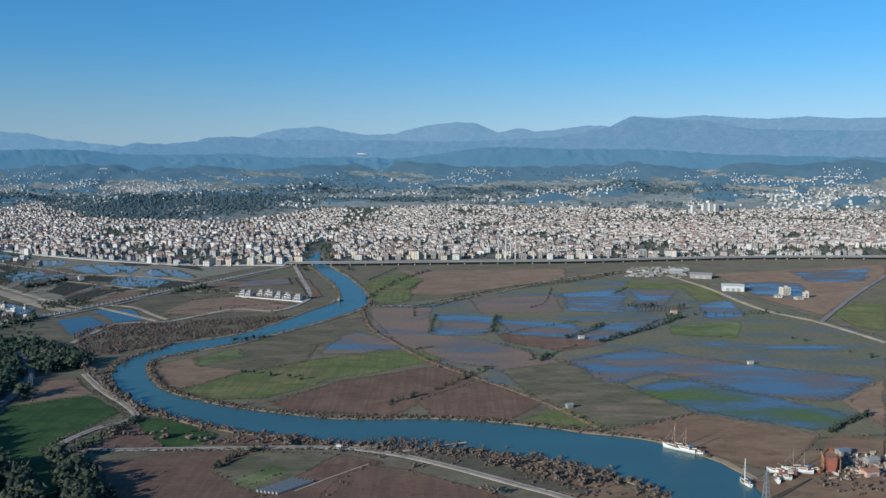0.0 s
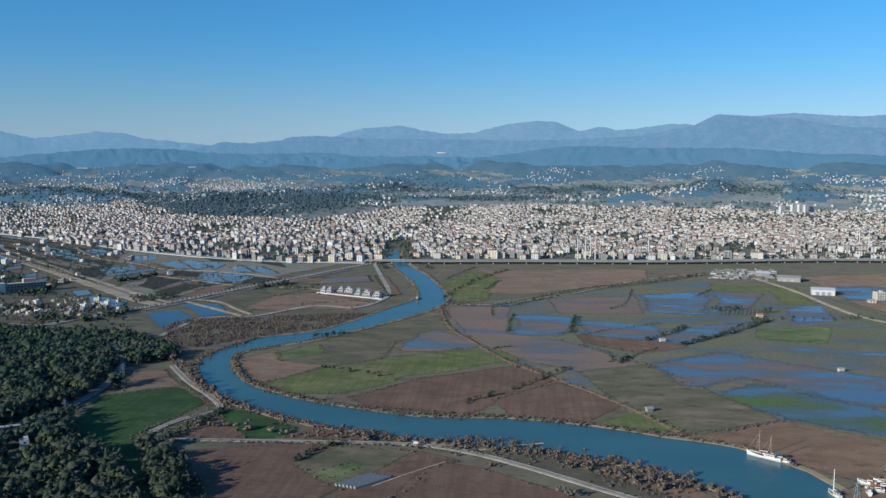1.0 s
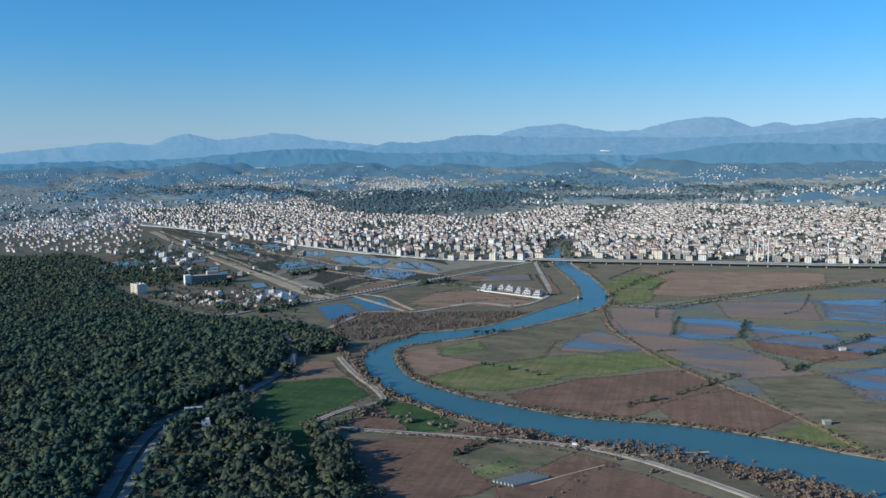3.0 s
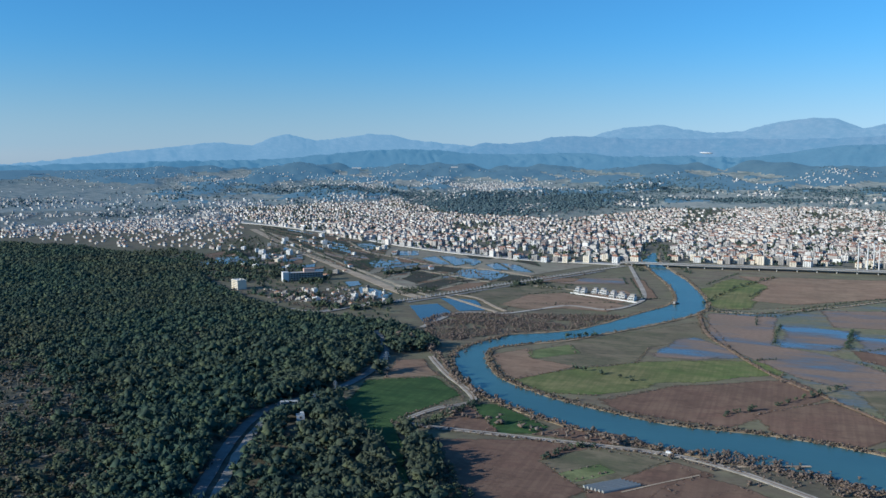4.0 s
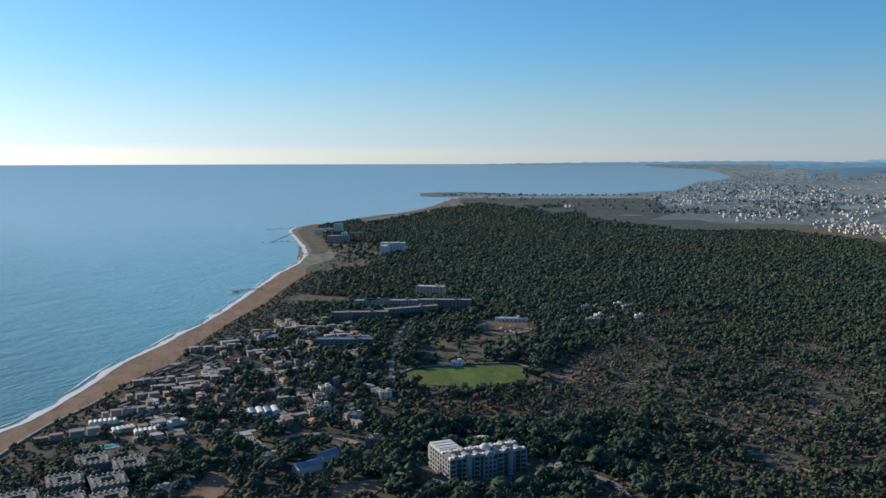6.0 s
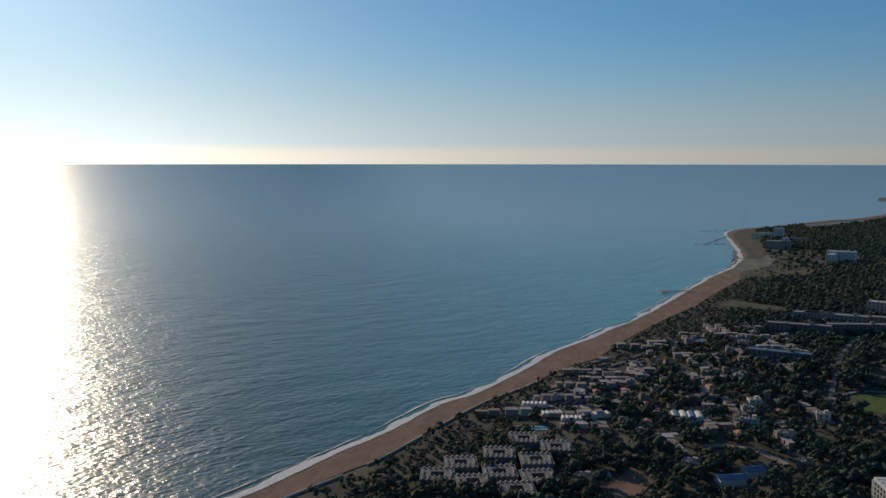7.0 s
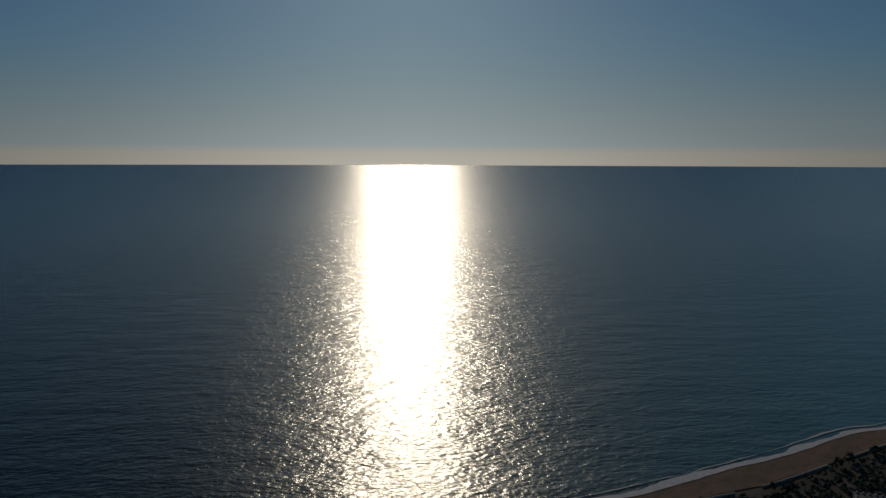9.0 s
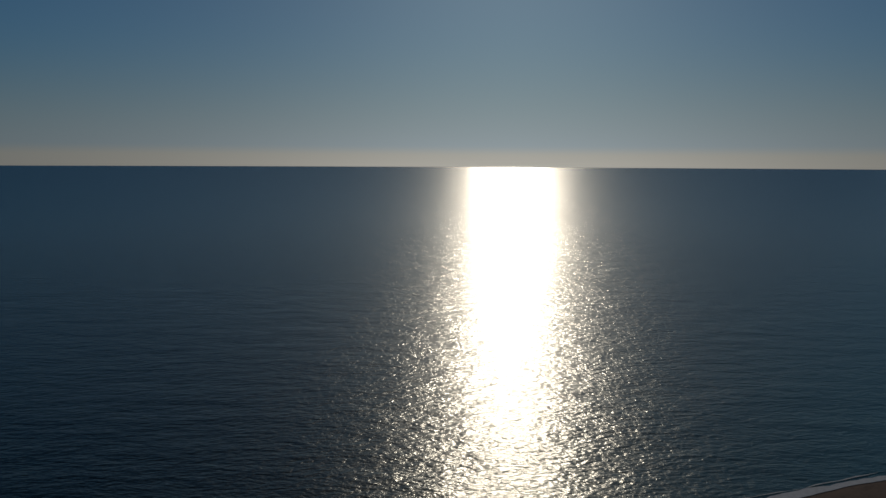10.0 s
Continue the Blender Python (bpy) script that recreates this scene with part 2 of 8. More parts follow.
def mix_of(n, l, fac, a, b):
    k = n.new("ShaderNodeMix")
    k.data_type = "RGBA"
    for sock, val in ((k.inputs[0], fac), (k.inputs[6], a), (k.inputs[7], b)):
        if isinstance(val, (tuple, list)):
            sock.default_value = (*val[:3], 1)
        elif isinstance(val, (int, float)):
            sock.default_value = val
        else:
            l.new(val, sock)
    return k.outputs[2]


def noise_of(n, l, scale, detail=4, stretch=None, turn=0.0, rough=0.55):
    tc = n.new("ShaderNodeTexCoord")
    t = n.new("ShaderNodeTexNoise")
    t.inputs["Scale"].default_value, t.inputs["Detail"].default_value, t.inputs["Roughness"].default_value = scale, detail, rough
    src = tc.outputs["Object"]
    if stretch:
        mp = n.new("ShaderNodeMapping")
        mp.inputs["Scale"].default_value = stretch
        mp.inputs["Rotation"].default_value = (0, 0, turn)
        l.new(src, mp.inputs[0])
        src = mp.outputs[0]
    l.new(src, t.inputs["Vector"])
    return t.outputs[0]


def ramp_of(n, l, src, a, b):
    k = n.new("ShaderNodeMapRange")
    k.inputs[1].default_value, k.inputs[2].default_value = a, b
    l.new(src, k.inputs[0])
    return k.outputs[0]


def bump_of(n, l, src, strength, dist, bs):
    k = n.new("ShaderNodeBump")
    k.inputs["Strength"].default_value, k.inputs["Distance"].default_value = strength, dist
    l.new(src, k.inputs["Height"])
    l.new(k.outputs[0], bs.inputs["Normal"])


def thin_out(n, l, bs):
    """Ragged cover towards the margin of a field."""
    at = n.new("ShaderNodeAttribute")
    at.attribute_name = "edge"
    a = noise_of(n, l, 0.16, 5, rough=0.7)
    k = n.new("ShaderNodeMath")
    k.operation = "MULTIPLY_ADD"
    k.inputs[1].default_value = 1.3
    l.new(a, k.inputs[0])
    l.new(at.outputs["Fac"], k.inputs[2])
    q = n.new("ShaderNodeMapRange")
    q.inputs[1].default_value, q.inputs[2].default_value = 1.02, 1.34
    q.inputs[3].default_value, q.inputs[4].default_value = 1.0, 0.0
    l.new(k.outputs[0], q.inputs[0])
    l.new(q.outputs[0], bs.inputs["Alpha"])


def earth(name, c0, c1, c2, big=0.012, fine=0.25, rows=None, rough=0.95, turn=0.0, bump=0.3, ragged=False):
    """Land: two tones in patches, a third in fine grain, and crop rows where there are any."""
    m, n, l, bs = material(name)
    a = ramp_of(n, l, noise_of(n, l, big, 5), 0.38, 0.62)
    b = ramp_of(n, l, noise_of(n, l, fine, 5, rough=0.7), 0.35, 0.75)
    c = mix_of(n, l, a, c0, c1)
    c = mix_of(n, l, b, c, c2)
    s = ramp_of(n, l, noise_of(n, l, 0.055, 6, (0.4, 1, 1), 0.0, 0.7), 0.42, 0.68)
    c = mix_of(n, l, s, c, mix_of(n, l, 0.75, c, tuple(min(1, q * 1.6) for q in c1)))
    s = ramp_of(n, l, noise_of(n, l, 0.11, 6, (0.5, 1, 1), 0.0, 0.75), 0.5, 0.72)
    c = mix_of(n, l, s, c, mix_of(n, l, 0.75, c, tuple(q * 0.5 for q in c2)))
    if rows:
        r = ramp_of(n, l, noise_of(n, l, 1.0, 2, (rows, 0.012, 1), turn), 0.4, 0.62)
        c = mix_of(n, l, r, c, mix_of(n, l, 0.45, c, tuple(0.85 * q for q in c2)))
    l.new(c, bs.inputs["Base Color"])
    bs.inputs["Roughness"].default_value = rough
    bs.inputs["Diffuse Roughness"].default_value = 0.35
    bs.inputs["Specular IOR Level"].default_value = 0.2
    bump_of(n, l, noise_of(n, l, fine * 2, 4), bump, 0.6, bs)
    if ragged:
        thin_out(n, l, bs)
    return m


def plain(name, c, rough=0.7, var=0.12, scale=0.4, metal=0.0, per_object=0.0):
    """Paint, plaster or wood with mottling and grime."""
    m, n, l, bs = material(name)
    a = ramp_of(n, l, noise_of(n, l, scale, 5, rough=0.65), 0.3, 0.7)
    dark = tuple(q * (1 - var) for q in c)
    col = mix_of(n, l, a, dark, c)
    if per_object:
        oi = n.new("ShaderNodeObjectInfo")
        col = mix_of(n, l, ramp_of(n, l, oi.outputs["Random"], -0.2, 1.2), col, tuple(min(1, q * (1 + per_object)) for q in c))
    l.new(col, bs.inputs["Base Color"])
    bs.inputs["Roughness"].default_value, bs.inputs["Metallic"].default_value = rough, metal
    return m


def islands(name, cols, rough=0.85, scale=0.3, tone=None, soft=0.0):
    """One material whose loose pieces differ in tone."""
    m, n, l, bs = material(name)
    g = n.new("ShaderNodeNewGeometry")
    r = n.new("ShaderNodeValToRGB")
    r.color_ramp.interpolation = "LINEAR"
    while len(r.color_ramp.elements) < len(cols):
        r.color_ramp.elements.new(0.5)
    for i, c in enumerate(cols):
        r.color_ramp.elements[i].position = i / max(1, len(cols) - 1)
        r.color_ramp.elements[i].color = (*c, 1)
    l.new(g.outputs["Random Per Island"], r.inputs[0])
    a = ramp_of(n, l, noise_of(n, l, scale, 4), 0.3, 0.7)
    c = mix_of(n, l, a, r.outputs[0], (0, 0, 0))
    k = n.new("ShaderNodeMix")
    k.data_type = "RGBA"
    k.inputs[0].default_value = 0.22
    l.new(r.outputs[0], k.inputs[6])
    l.new(c, k.inputs[7])
    last = k.outputs[2]
    if tone:
        big = ramp_of(n, l, noise_of(n, l, tone[1], 2, rough=0.4), 0.48, 0.66)
        last = mix_of(n, l, big, last, tone[0])
        wide = ramp_of(n, l, noise_of(n, l, 0.006, 3), 0.42, 0.62)
        last = mix_of(n, l, wide, last, mix_of(n, l, 0.35, last, (0.10, 0.085, 0.05)))
    l.new(last, bs.inputs["Base Color"])
    bs.inputs["Roughness"].default_value = rough
    bs.inputs["Specular IOR Level"].default_value = 0.25 if not soft else 0.1
    if soft:   # fine needles scatter light as one soft canopy
        up = n.new("ShaderNodeVectorMath")
        up.operation = "MULTIPLY_ADD"
        up.inputs[1].default_value, up.inputs[2].default_value = (1 - soft,) * 3, (0, 0, soft)
        l.new(g.outputs["Normal"], up.inputs[0])
        l.new(up.outputs[0], bs.inputs["Normal"])
    return m


def water(name, c, rough, wave, dist, strength, wave2=None):
    """Still or slowly flowing water: a dark body under a rippled gloss."""
    m, n, l, bs = material(name)
    a = ramp_of(n, l, noise_of(n, l, 0.004, 4, (1, 3, 1)), 0.35, 0.65)
    l.new(mix_of(n, l, a, c, tuple(q * 0.8 for q in c)), bs.inputs["Base Color"])
    bs.inputs["Roughness"].default_value = rough
    bs.inputs["IOR"].default_value = 1.33
    k = n.new("ShaderNodeBump")
    k.inputs["Strength"].default_value, k.inputs["Distance"].default_value = strength, dist
    l.new(noise_of(n, l, wave, 4, (1, 2.2, 1), 0.5, rough=0.55), k.inputs["Height"])
    if wave2:
        k2 = n.new("ShaderNodeBump")
        k2.inputs["Strength"].default_value, k2.inputs["Distance"].default_value = wave2[1], wave2[2]
        l.new(noise_of(n, l, wave2[0], 3, (1, 4.0, 1), 0.75), k2.inputs["Height"])
        l.new(k2.outputs[0], k.inputs["Normal"])
    l.new(k.outputs[0], bs.inputs["Normal"])
    return m


def waves_of(n, l, length, width, turn):
    """Crests of that length and spacing in metres, running along the angle turn."""
    tc = n.new("ShaderNodeTexCoord")
    mp = n.new("ShaderNodeMapping")
    mp.vector_type = "TEXTURE"
    mp.inputs["Rotation"].default_value = (0, 0, turn)
    mp.inputs["Scale"].default_value = (length, width, 1)
    t = n.new("ShaderNodeTexNoise")
    t.inputs["Scale"].default_value, t.inputs["Detail"].default_value, t.inputs["Roughness"].default_value = 1.0, 3, 0.5
    l.new(tc.outputs["Object"], mp.inputs[0])
    l.new(mp.outputs[0], t.inputs["Vector"])
    return t.outputs[0]


def sea_water(name, c, tint, deep, far_haze):
    """Open sea: a coloured body, swell, wind waves and ripples, glossy at two scales."""
    m, n, l, bs = material(name)
    a = ramp_of(n, l, noise_of(n, l, 0.004, 4, (1, 3, 1)), 0.35, 0.65)
    col = mix_of(n, l, a, c, tuple(q * 1.12 for q in c))
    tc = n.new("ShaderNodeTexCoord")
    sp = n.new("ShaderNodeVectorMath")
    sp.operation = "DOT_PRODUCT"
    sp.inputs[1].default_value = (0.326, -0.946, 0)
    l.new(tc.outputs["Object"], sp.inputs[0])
    k = n.new("ShaderNodeMapRange")   # colour carries the light: hazy and bright northwards, backlit dark southwards
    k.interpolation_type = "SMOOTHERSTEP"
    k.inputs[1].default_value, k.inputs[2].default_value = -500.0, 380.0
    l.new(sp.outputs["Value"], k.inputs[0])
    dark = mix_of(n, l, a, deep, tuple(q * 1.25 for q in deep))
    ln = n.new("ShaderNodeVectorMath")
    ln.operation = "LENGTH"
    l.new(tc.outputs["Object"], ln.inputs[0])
    off = n.new("ShaderNodeMapRange")   # haze in the colour too: dark inshore, paler with distance
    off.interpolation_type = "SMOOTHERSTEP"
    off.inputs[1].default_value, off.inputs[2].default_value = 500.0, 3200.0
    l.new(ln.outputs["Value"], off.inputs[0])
    dark = mix_of(n, l, off.outputs[0], dark, far_haze)
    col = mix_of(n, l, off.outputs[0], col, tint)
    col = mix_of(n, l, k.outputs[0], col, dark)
    l.new(col, bs.inputs["Base Color"])
    bs.inputs["Roughness"].default_value = SEA_ROUGH[0]
    bs.inputs["IOR"].default_value = 1.25
    bs.inputs["Specular IOR Level"].default_value = 0.24
    bs.inputs["Specular Tint"].default_value = (0.72, 1.0, 1.0, 1)
    bs.inputs["Coat Weight"].default_value = SEA_ROUGH[2]
    bs.inputs["Coat Roughness"].default_value = SEA_ROUGH[1]
    bs.inputs["Coat IOR"].default_value = 1.21
    up = n.new("ShaderNodeCombineXYZ")
    up.inputs[2].default_value = 1.0
    last = up.outputs[0]
    for length, width, turn, height in SEA_WAVES:
        b = n.new("ShaderNodeBump")
        b.inputs["Strength"].default_value, b.inputs["Distance"].default_value = 1.0, height
        l.new(waves_of(n, l, length, width, turn), b.inputs["Height"])
        l.new(last, b.inputs["Normal"])
        last = b.outputs[0]
    l.new(last, bs.inputs["Normal"])
    l.new(last, bs.inputs["Coat Normal"])
    return m


SEA_ROUGH = (0.27, 0.18, 0.50)
SEA_WAVES = ((95, 46, 2.5, 1.8), (36, 18, 2.3, 1.3), (9, 5, 2.6, 0.86), (3.5, 2.4, 2.2, 0.52))
M_GROUND = earth("ground_soil", (0.177, 0.136, 0.103), (0.127, 0.123, 0.074), (0.106, 0.094, 0.072), 0.006, 0.08)
# bluer, paler base colours stand in for haze over distant ground and woods
M_FAR = earth("far_plain_hazed", (0.14, 0.17, 0.165), (0.22, 0.225, 0.20), (0.095, 0.13, 0.13), 0.007, 0.03)
M_FARWOOD = islands("far_wood_hazed", [(0.085, 0.14, 0.16), (0.115, 0.16, 0.175), (0.095, 0.145, 0.16)], 0.95)
M_PLOUGH = earth("ploughed_soil", (0.188, 0.113, 0.081), (0.140, 0.096, 0.066), (0.126, 0.079, 0.060), 0.01, 0.3, rows=0.35, turn=0.5, ragged=True)
M_BROWN = earth("brown_soil", (0.244, 0.160, 0.109), (0.197, 0.143, 0.097), (0.176, 0.118, 0.084), 0.012, 0.2, ragged=True)
M_DARKB = earth("dark_soil", (0.200, 0.120, 0.082), (0.165, 0.118, 0.075), (0.145, 0.095, 0.068), 0.012, 0.2, ragged=True)
M_OLIVE = earth("grass_olive", (0.111, 0.111, 0.062), (0.146, 0.118, 0.082), (0.082, 0.086, 0.055), 0.015, 0.2, ragged=True)
M_GREEN = earth("young_crop", (0.110, 0.158, 0.043), (0.163, 0.143, 0.069), (0.091, 0.116, 0.041), 0.012, 0.2, rows=0.3, turn=-0.4, ragged=True)
M_DGREEN = earth("dark_crop", (0.035, 0.080, 0.025), (0.055, 0.090, 0.030), (0.030, 0.065, 0.022), 0.014, 0.25, rows=0.3, turn=0.3, ragged=True)
M_MIDG = earth("green_plot", (0.085, 0.13, 0.045), (0.14, 0.15, 0.07), (0.075, 0.10, 0.04), 0.02, 0.25, ragged=True)
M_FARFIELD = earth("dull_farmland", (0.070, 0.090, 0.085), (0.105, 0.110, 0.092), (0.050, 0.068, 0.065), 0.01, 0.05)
M_PALEF = earth("pale_stubble", (0.21, 0.20, 0.145), (0.24, 0.215, 0.165), (0.16, 0.165, 0.12), 0.02, 0.05)
M_PITCH = earth("turf", (0.10, 0.155, 0.03), (0.125, 0.165, 0.04), (0.085, 0.125, 0.028), 0.03, 0.2)
M_FOREST = earth("forest_floor", (0.065, 0.061, 0.045), (0.15, 0.125, 0.096), (0.040, 0.044, 0.030), 0.05, 0.2)
M_SAND = earth("sand", (0.315, 0.194, 0.125), (0.270, 0.168, 0.109), (0.230, 0.146, 0.099), 0.02, 0.2)
M_BANK = earth("bank_earth", (0.36, 0.28, 0.19), (0.24, 0.18, 0.12), (0.20, 0.15, 0.09), 0.03, 0.2)
M_ROAD = earth("gravel_road", (0.37, 0.335, 0.295), (0.31, 0.28, 0.245), (0.26, 0.235, 0.20), 0.03, 0.3)
M_ASPHALT = earth("asphalt", (0.22, 0.21, 0.20), (0.17, 0.165, 0.16), (0.15, 0.145, 0.14), 0.03, 0.3)
M_TRACK = earth("dirt_track", (0.42, 0.34, 0.255), (0.35, 0.285, 0.21), (0.30, 0.235, 0.17), 0.03, 0.3)
M_TOWNG = earth("town_ground", (0.16, 0.14, 0.12), (0.12, 0.12, 0.09), (0.10, 0.10, 0.085), 0.02, 0.08)
M_POND = water("pond_water", (0.055, 0.085, 0.10), 0.2, 0.4, 0.05, 0.2)
M_FLOOD = water("flood_water", (0.195, 0.185, 0.165), 0.16, 0.4, 0.05, 0.2)
M_RIVER = water("river_water", (0.075, 0.165, 0.165), 0.24, 0.18, 0.3, 0.4, wave2=(0.05, 0.25, 0.6))
# body tones hold haze and backlight: north, far north, south, far south
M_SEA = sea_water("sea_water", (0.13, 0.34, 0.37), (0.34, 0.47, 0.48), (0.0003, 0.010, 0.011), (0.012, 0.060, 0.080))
M_FOAM = plain("foam", (0.75, 0.76, 0.76), 0.9, 0.3, 0.3)
M_WALL = islands("town_plaster", [(0.80, 0.77, 0.72), (0.40, 0.38, 0.36), (0.74, 0.66, 0.58), (0.84, 0.82, 0.79), (0.46, 0.41, 0.37), (0.70, 0.68, 0.66), (0.27, 0.25, 0.25), (0.82, 0.80, 0.76)], 0.85)
M_ROOF = islands("town_roofs", [(0.38, 0.20, 0.14), (0.22, 0.20, 0.20), (0.30, 0.16, 0.12), (0.37, 0.22, 0.16), (0.40, 0.24, 0.18), (0.16, 0.145, 0.14), (0.48, 0.46, 0.44)], 0.9)
M_GLASSD = plain("window_dark", (0.05, 0.06, 0.07), 0.15, 0.2)
M_PINE = islands("pine_needles", [(0.029, 0.058, 0.050), (0.044, 0.076, 0.060), (0.066, 0.094, 0.066), (0.033, 0.062, 0.054)], 0.9, 0.3, ((0.084, 0.110, 0.062), 0.11), 0.4)
M_SHRUB = islands("heath_shrubs", [(0.07, 0.075, 0.052), (0.115, 0.10, 0.075), (0.15, 0.12, 0.095), (0.085, 0.088, 0.06), (0.19, 0.165, 0.14)], 0.95)
M_SCRUB = islands("bare_scrub", [(0.17, 0.13, 0.105), (0.21, 0.155, 0.125), (0.12, 0.098, 0.078), (0.19, 0.16, 0.145)], 0.95)
M_BARK = plain("bark", (0.10, 0.07, 0.05), 0.95, 0.4, 2.0)

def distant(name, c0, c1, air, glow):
    """Backdrop of distance: rock whose kilometres of blue haze are painted on as emission."""
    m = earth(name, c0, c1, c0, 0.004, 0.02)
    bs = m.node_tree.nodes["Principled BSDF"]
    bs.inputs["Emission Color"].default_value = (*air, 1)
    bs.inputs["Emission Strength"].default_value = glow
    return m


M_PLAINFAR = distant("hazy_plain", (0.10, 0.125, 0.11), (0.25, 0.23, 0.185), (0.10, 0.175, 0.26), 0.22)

# ---- ground, sea and hills ----
COAST = [(170, 330), (150, 345), (135, 375), (119.5, 421), (113.6, 460), (110.7, 488), (107.2, 526), (103.6, 585), (101.7, 606), (99.9, 635), (98.0, 683), (96.1, 744), (94.2, 796), (92.3, 856), (90.3, 934), (88.4, 1051), (87.1, 1157), (85.8, 1287), (84.5, 1417), (83.9, 1547), (83.75, 2150), (83.5, 2252), (82.0, 2298), (80.6, 2434), (78.7, 2606), (77.3, 2685), (75.8, 2854), (74.4, 3113), (73.7, 3275), (73.5, 3500), (72.0, 3505), (70.3, 3478), (67.9, 3420), (64.2, 3454), (61.2, 3600), (59.7, 3645), (58.8, 3860), (58.2, 4000), (57.1, 4054), (56.1, 4196), (55.9, 4688)]


def coast_r(az):
    return np.interp(az, [a for a, _ in COAST][::-1], [r for _, r in COAST][::-1])


def sheet(name, az, radii, z, mat, label, category, smooth=True):
    """A polar sheet: azimuths by radii (an array a row of azimuths)."""
    az = np.radians(np.asarray(az))
    radii = np.asarray(radii)
    if radii.ndim == 1:
        radii = np.tile(radii, (len(az), 1))
    x, y = -np.sin(az)[:, None] * radii, np.cos(az)[:, None] * radii
    v = np.stack([x, y, gz_np(x, y) + z], -1).reshape(-1, 3)
    n, m = radii.shape
    i, j = np.meshgrid(np.arange(n - 1), np.arange(m - 1), indexing="ij")
    a = (i * m + j).ravel()
    f = np.stack([a, a + 1, a + m + 1, a + m], -1)
    return tagged(new(name, mesh_of(name, v, f, mat, smooth)), label, category, kind="structure")


rings = np.concatenate([[0.0], np.linspace(100, 2400, 24), np.linspace(2450, 4690, 50)])
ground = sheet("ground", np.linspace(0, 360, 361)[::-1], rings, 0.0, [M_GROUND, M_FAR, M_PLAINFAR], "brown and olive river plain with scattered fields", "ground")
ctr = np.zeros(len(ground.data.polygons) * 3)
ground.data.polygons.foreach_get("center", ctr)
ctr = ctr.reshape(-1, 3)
# past 2350 m and again past 3050 m the ground takes hazier tones
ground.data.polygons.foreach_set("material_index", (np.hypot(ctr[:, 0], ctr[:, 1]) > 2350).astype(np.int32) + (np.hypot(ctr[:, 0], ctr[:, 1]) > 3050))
sea_az = np.concatenate([np.arange(55.95, 90, 0.15), np.arange(90, 262, 0.4)])[::-1]
frac = np.concatenate([np.linspace(0, 0.3, 14), np.linspace(0.32, 1, 44)])
rc = np.where(sea_az > 170, 330 + (sea_az - 170) * 3, coast_r(sea_az)) - 6
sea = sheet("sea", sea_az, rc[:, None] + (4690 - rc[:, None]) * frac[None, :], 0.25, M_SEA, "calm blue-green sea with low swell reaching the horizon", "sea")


def ridge(name, ctl, r0, r1, base, mat, label, rough, seed, soft=5):
    """A range of hills: crest heights by azimuth, falling to both sides, cut by gullies and spurs."""
    az = np.arange(ctl[0][0], ctl[-1][0], 0.12)
    crest = np.interp(az, [c[0] for c in ctl], [c[1] for c in ctl])
    ker = np.hanning(soft + 2)
    crest = np.convolve(np.pad(crest, (soft + 1) // 2, mode="edge"), ker / ker.sum(), mode="valid")[:len(az)]
    crest = crest + np.array([0.05 * noise.noise(Vector((q * 1.6, seed, 3.0))) + 0.04 * noise.noise(Vector((q * 5.0, seed, 7.0))) for q in az])
    t = np.linspace(0, 1, 26)
    v = []
    for a, c in zip(az, crest):
        for u in t:
            r = r0 + (r1 - r0) * u
            x, y = polar(a, r)
            shape = math.sin(min(u / 0.86, 1) * math.pi / 2) if u < 0.86 else 1 - (u - 0.86) / 0.14 * 0.4
            top = H + r * math.tan(radians(c))
            z0 = H + r * math.tan(radians(base))
            p = Vector((a * 0.55 + 1.5 * noise.noise(Vector((a * 0.2, u * 2, seed))), u * 1.6, seed))
            spur = 1 - abs(noise.noise(p)) * 2.0 + 0.55 * (1 - abs(noise.noise(p * 2.7)) * 2) + 0.3 * noise.noise(p * 7)
            fall = min(1.0, (0.86 - u) / 0.3) if u < 0.86 else 0.0
            z = z0 + (top - z0) * shape + (spur - 0.7) * rough * 42 * shape * fall
            v.append((x, y, z))
    n, m = len(az), len(t)
    i, j = np.meshgrid(np.arange(n - 1), np.arange(m - 1), indexing="ij")
    a = (i * m + j).ravel()
    f = np.stack([a, a + m, a + m + 1, a + 1], -1)
    return tagged(new(name, mesh_of(name, v, f, mat, True)), label, "mountain", kind="structure")


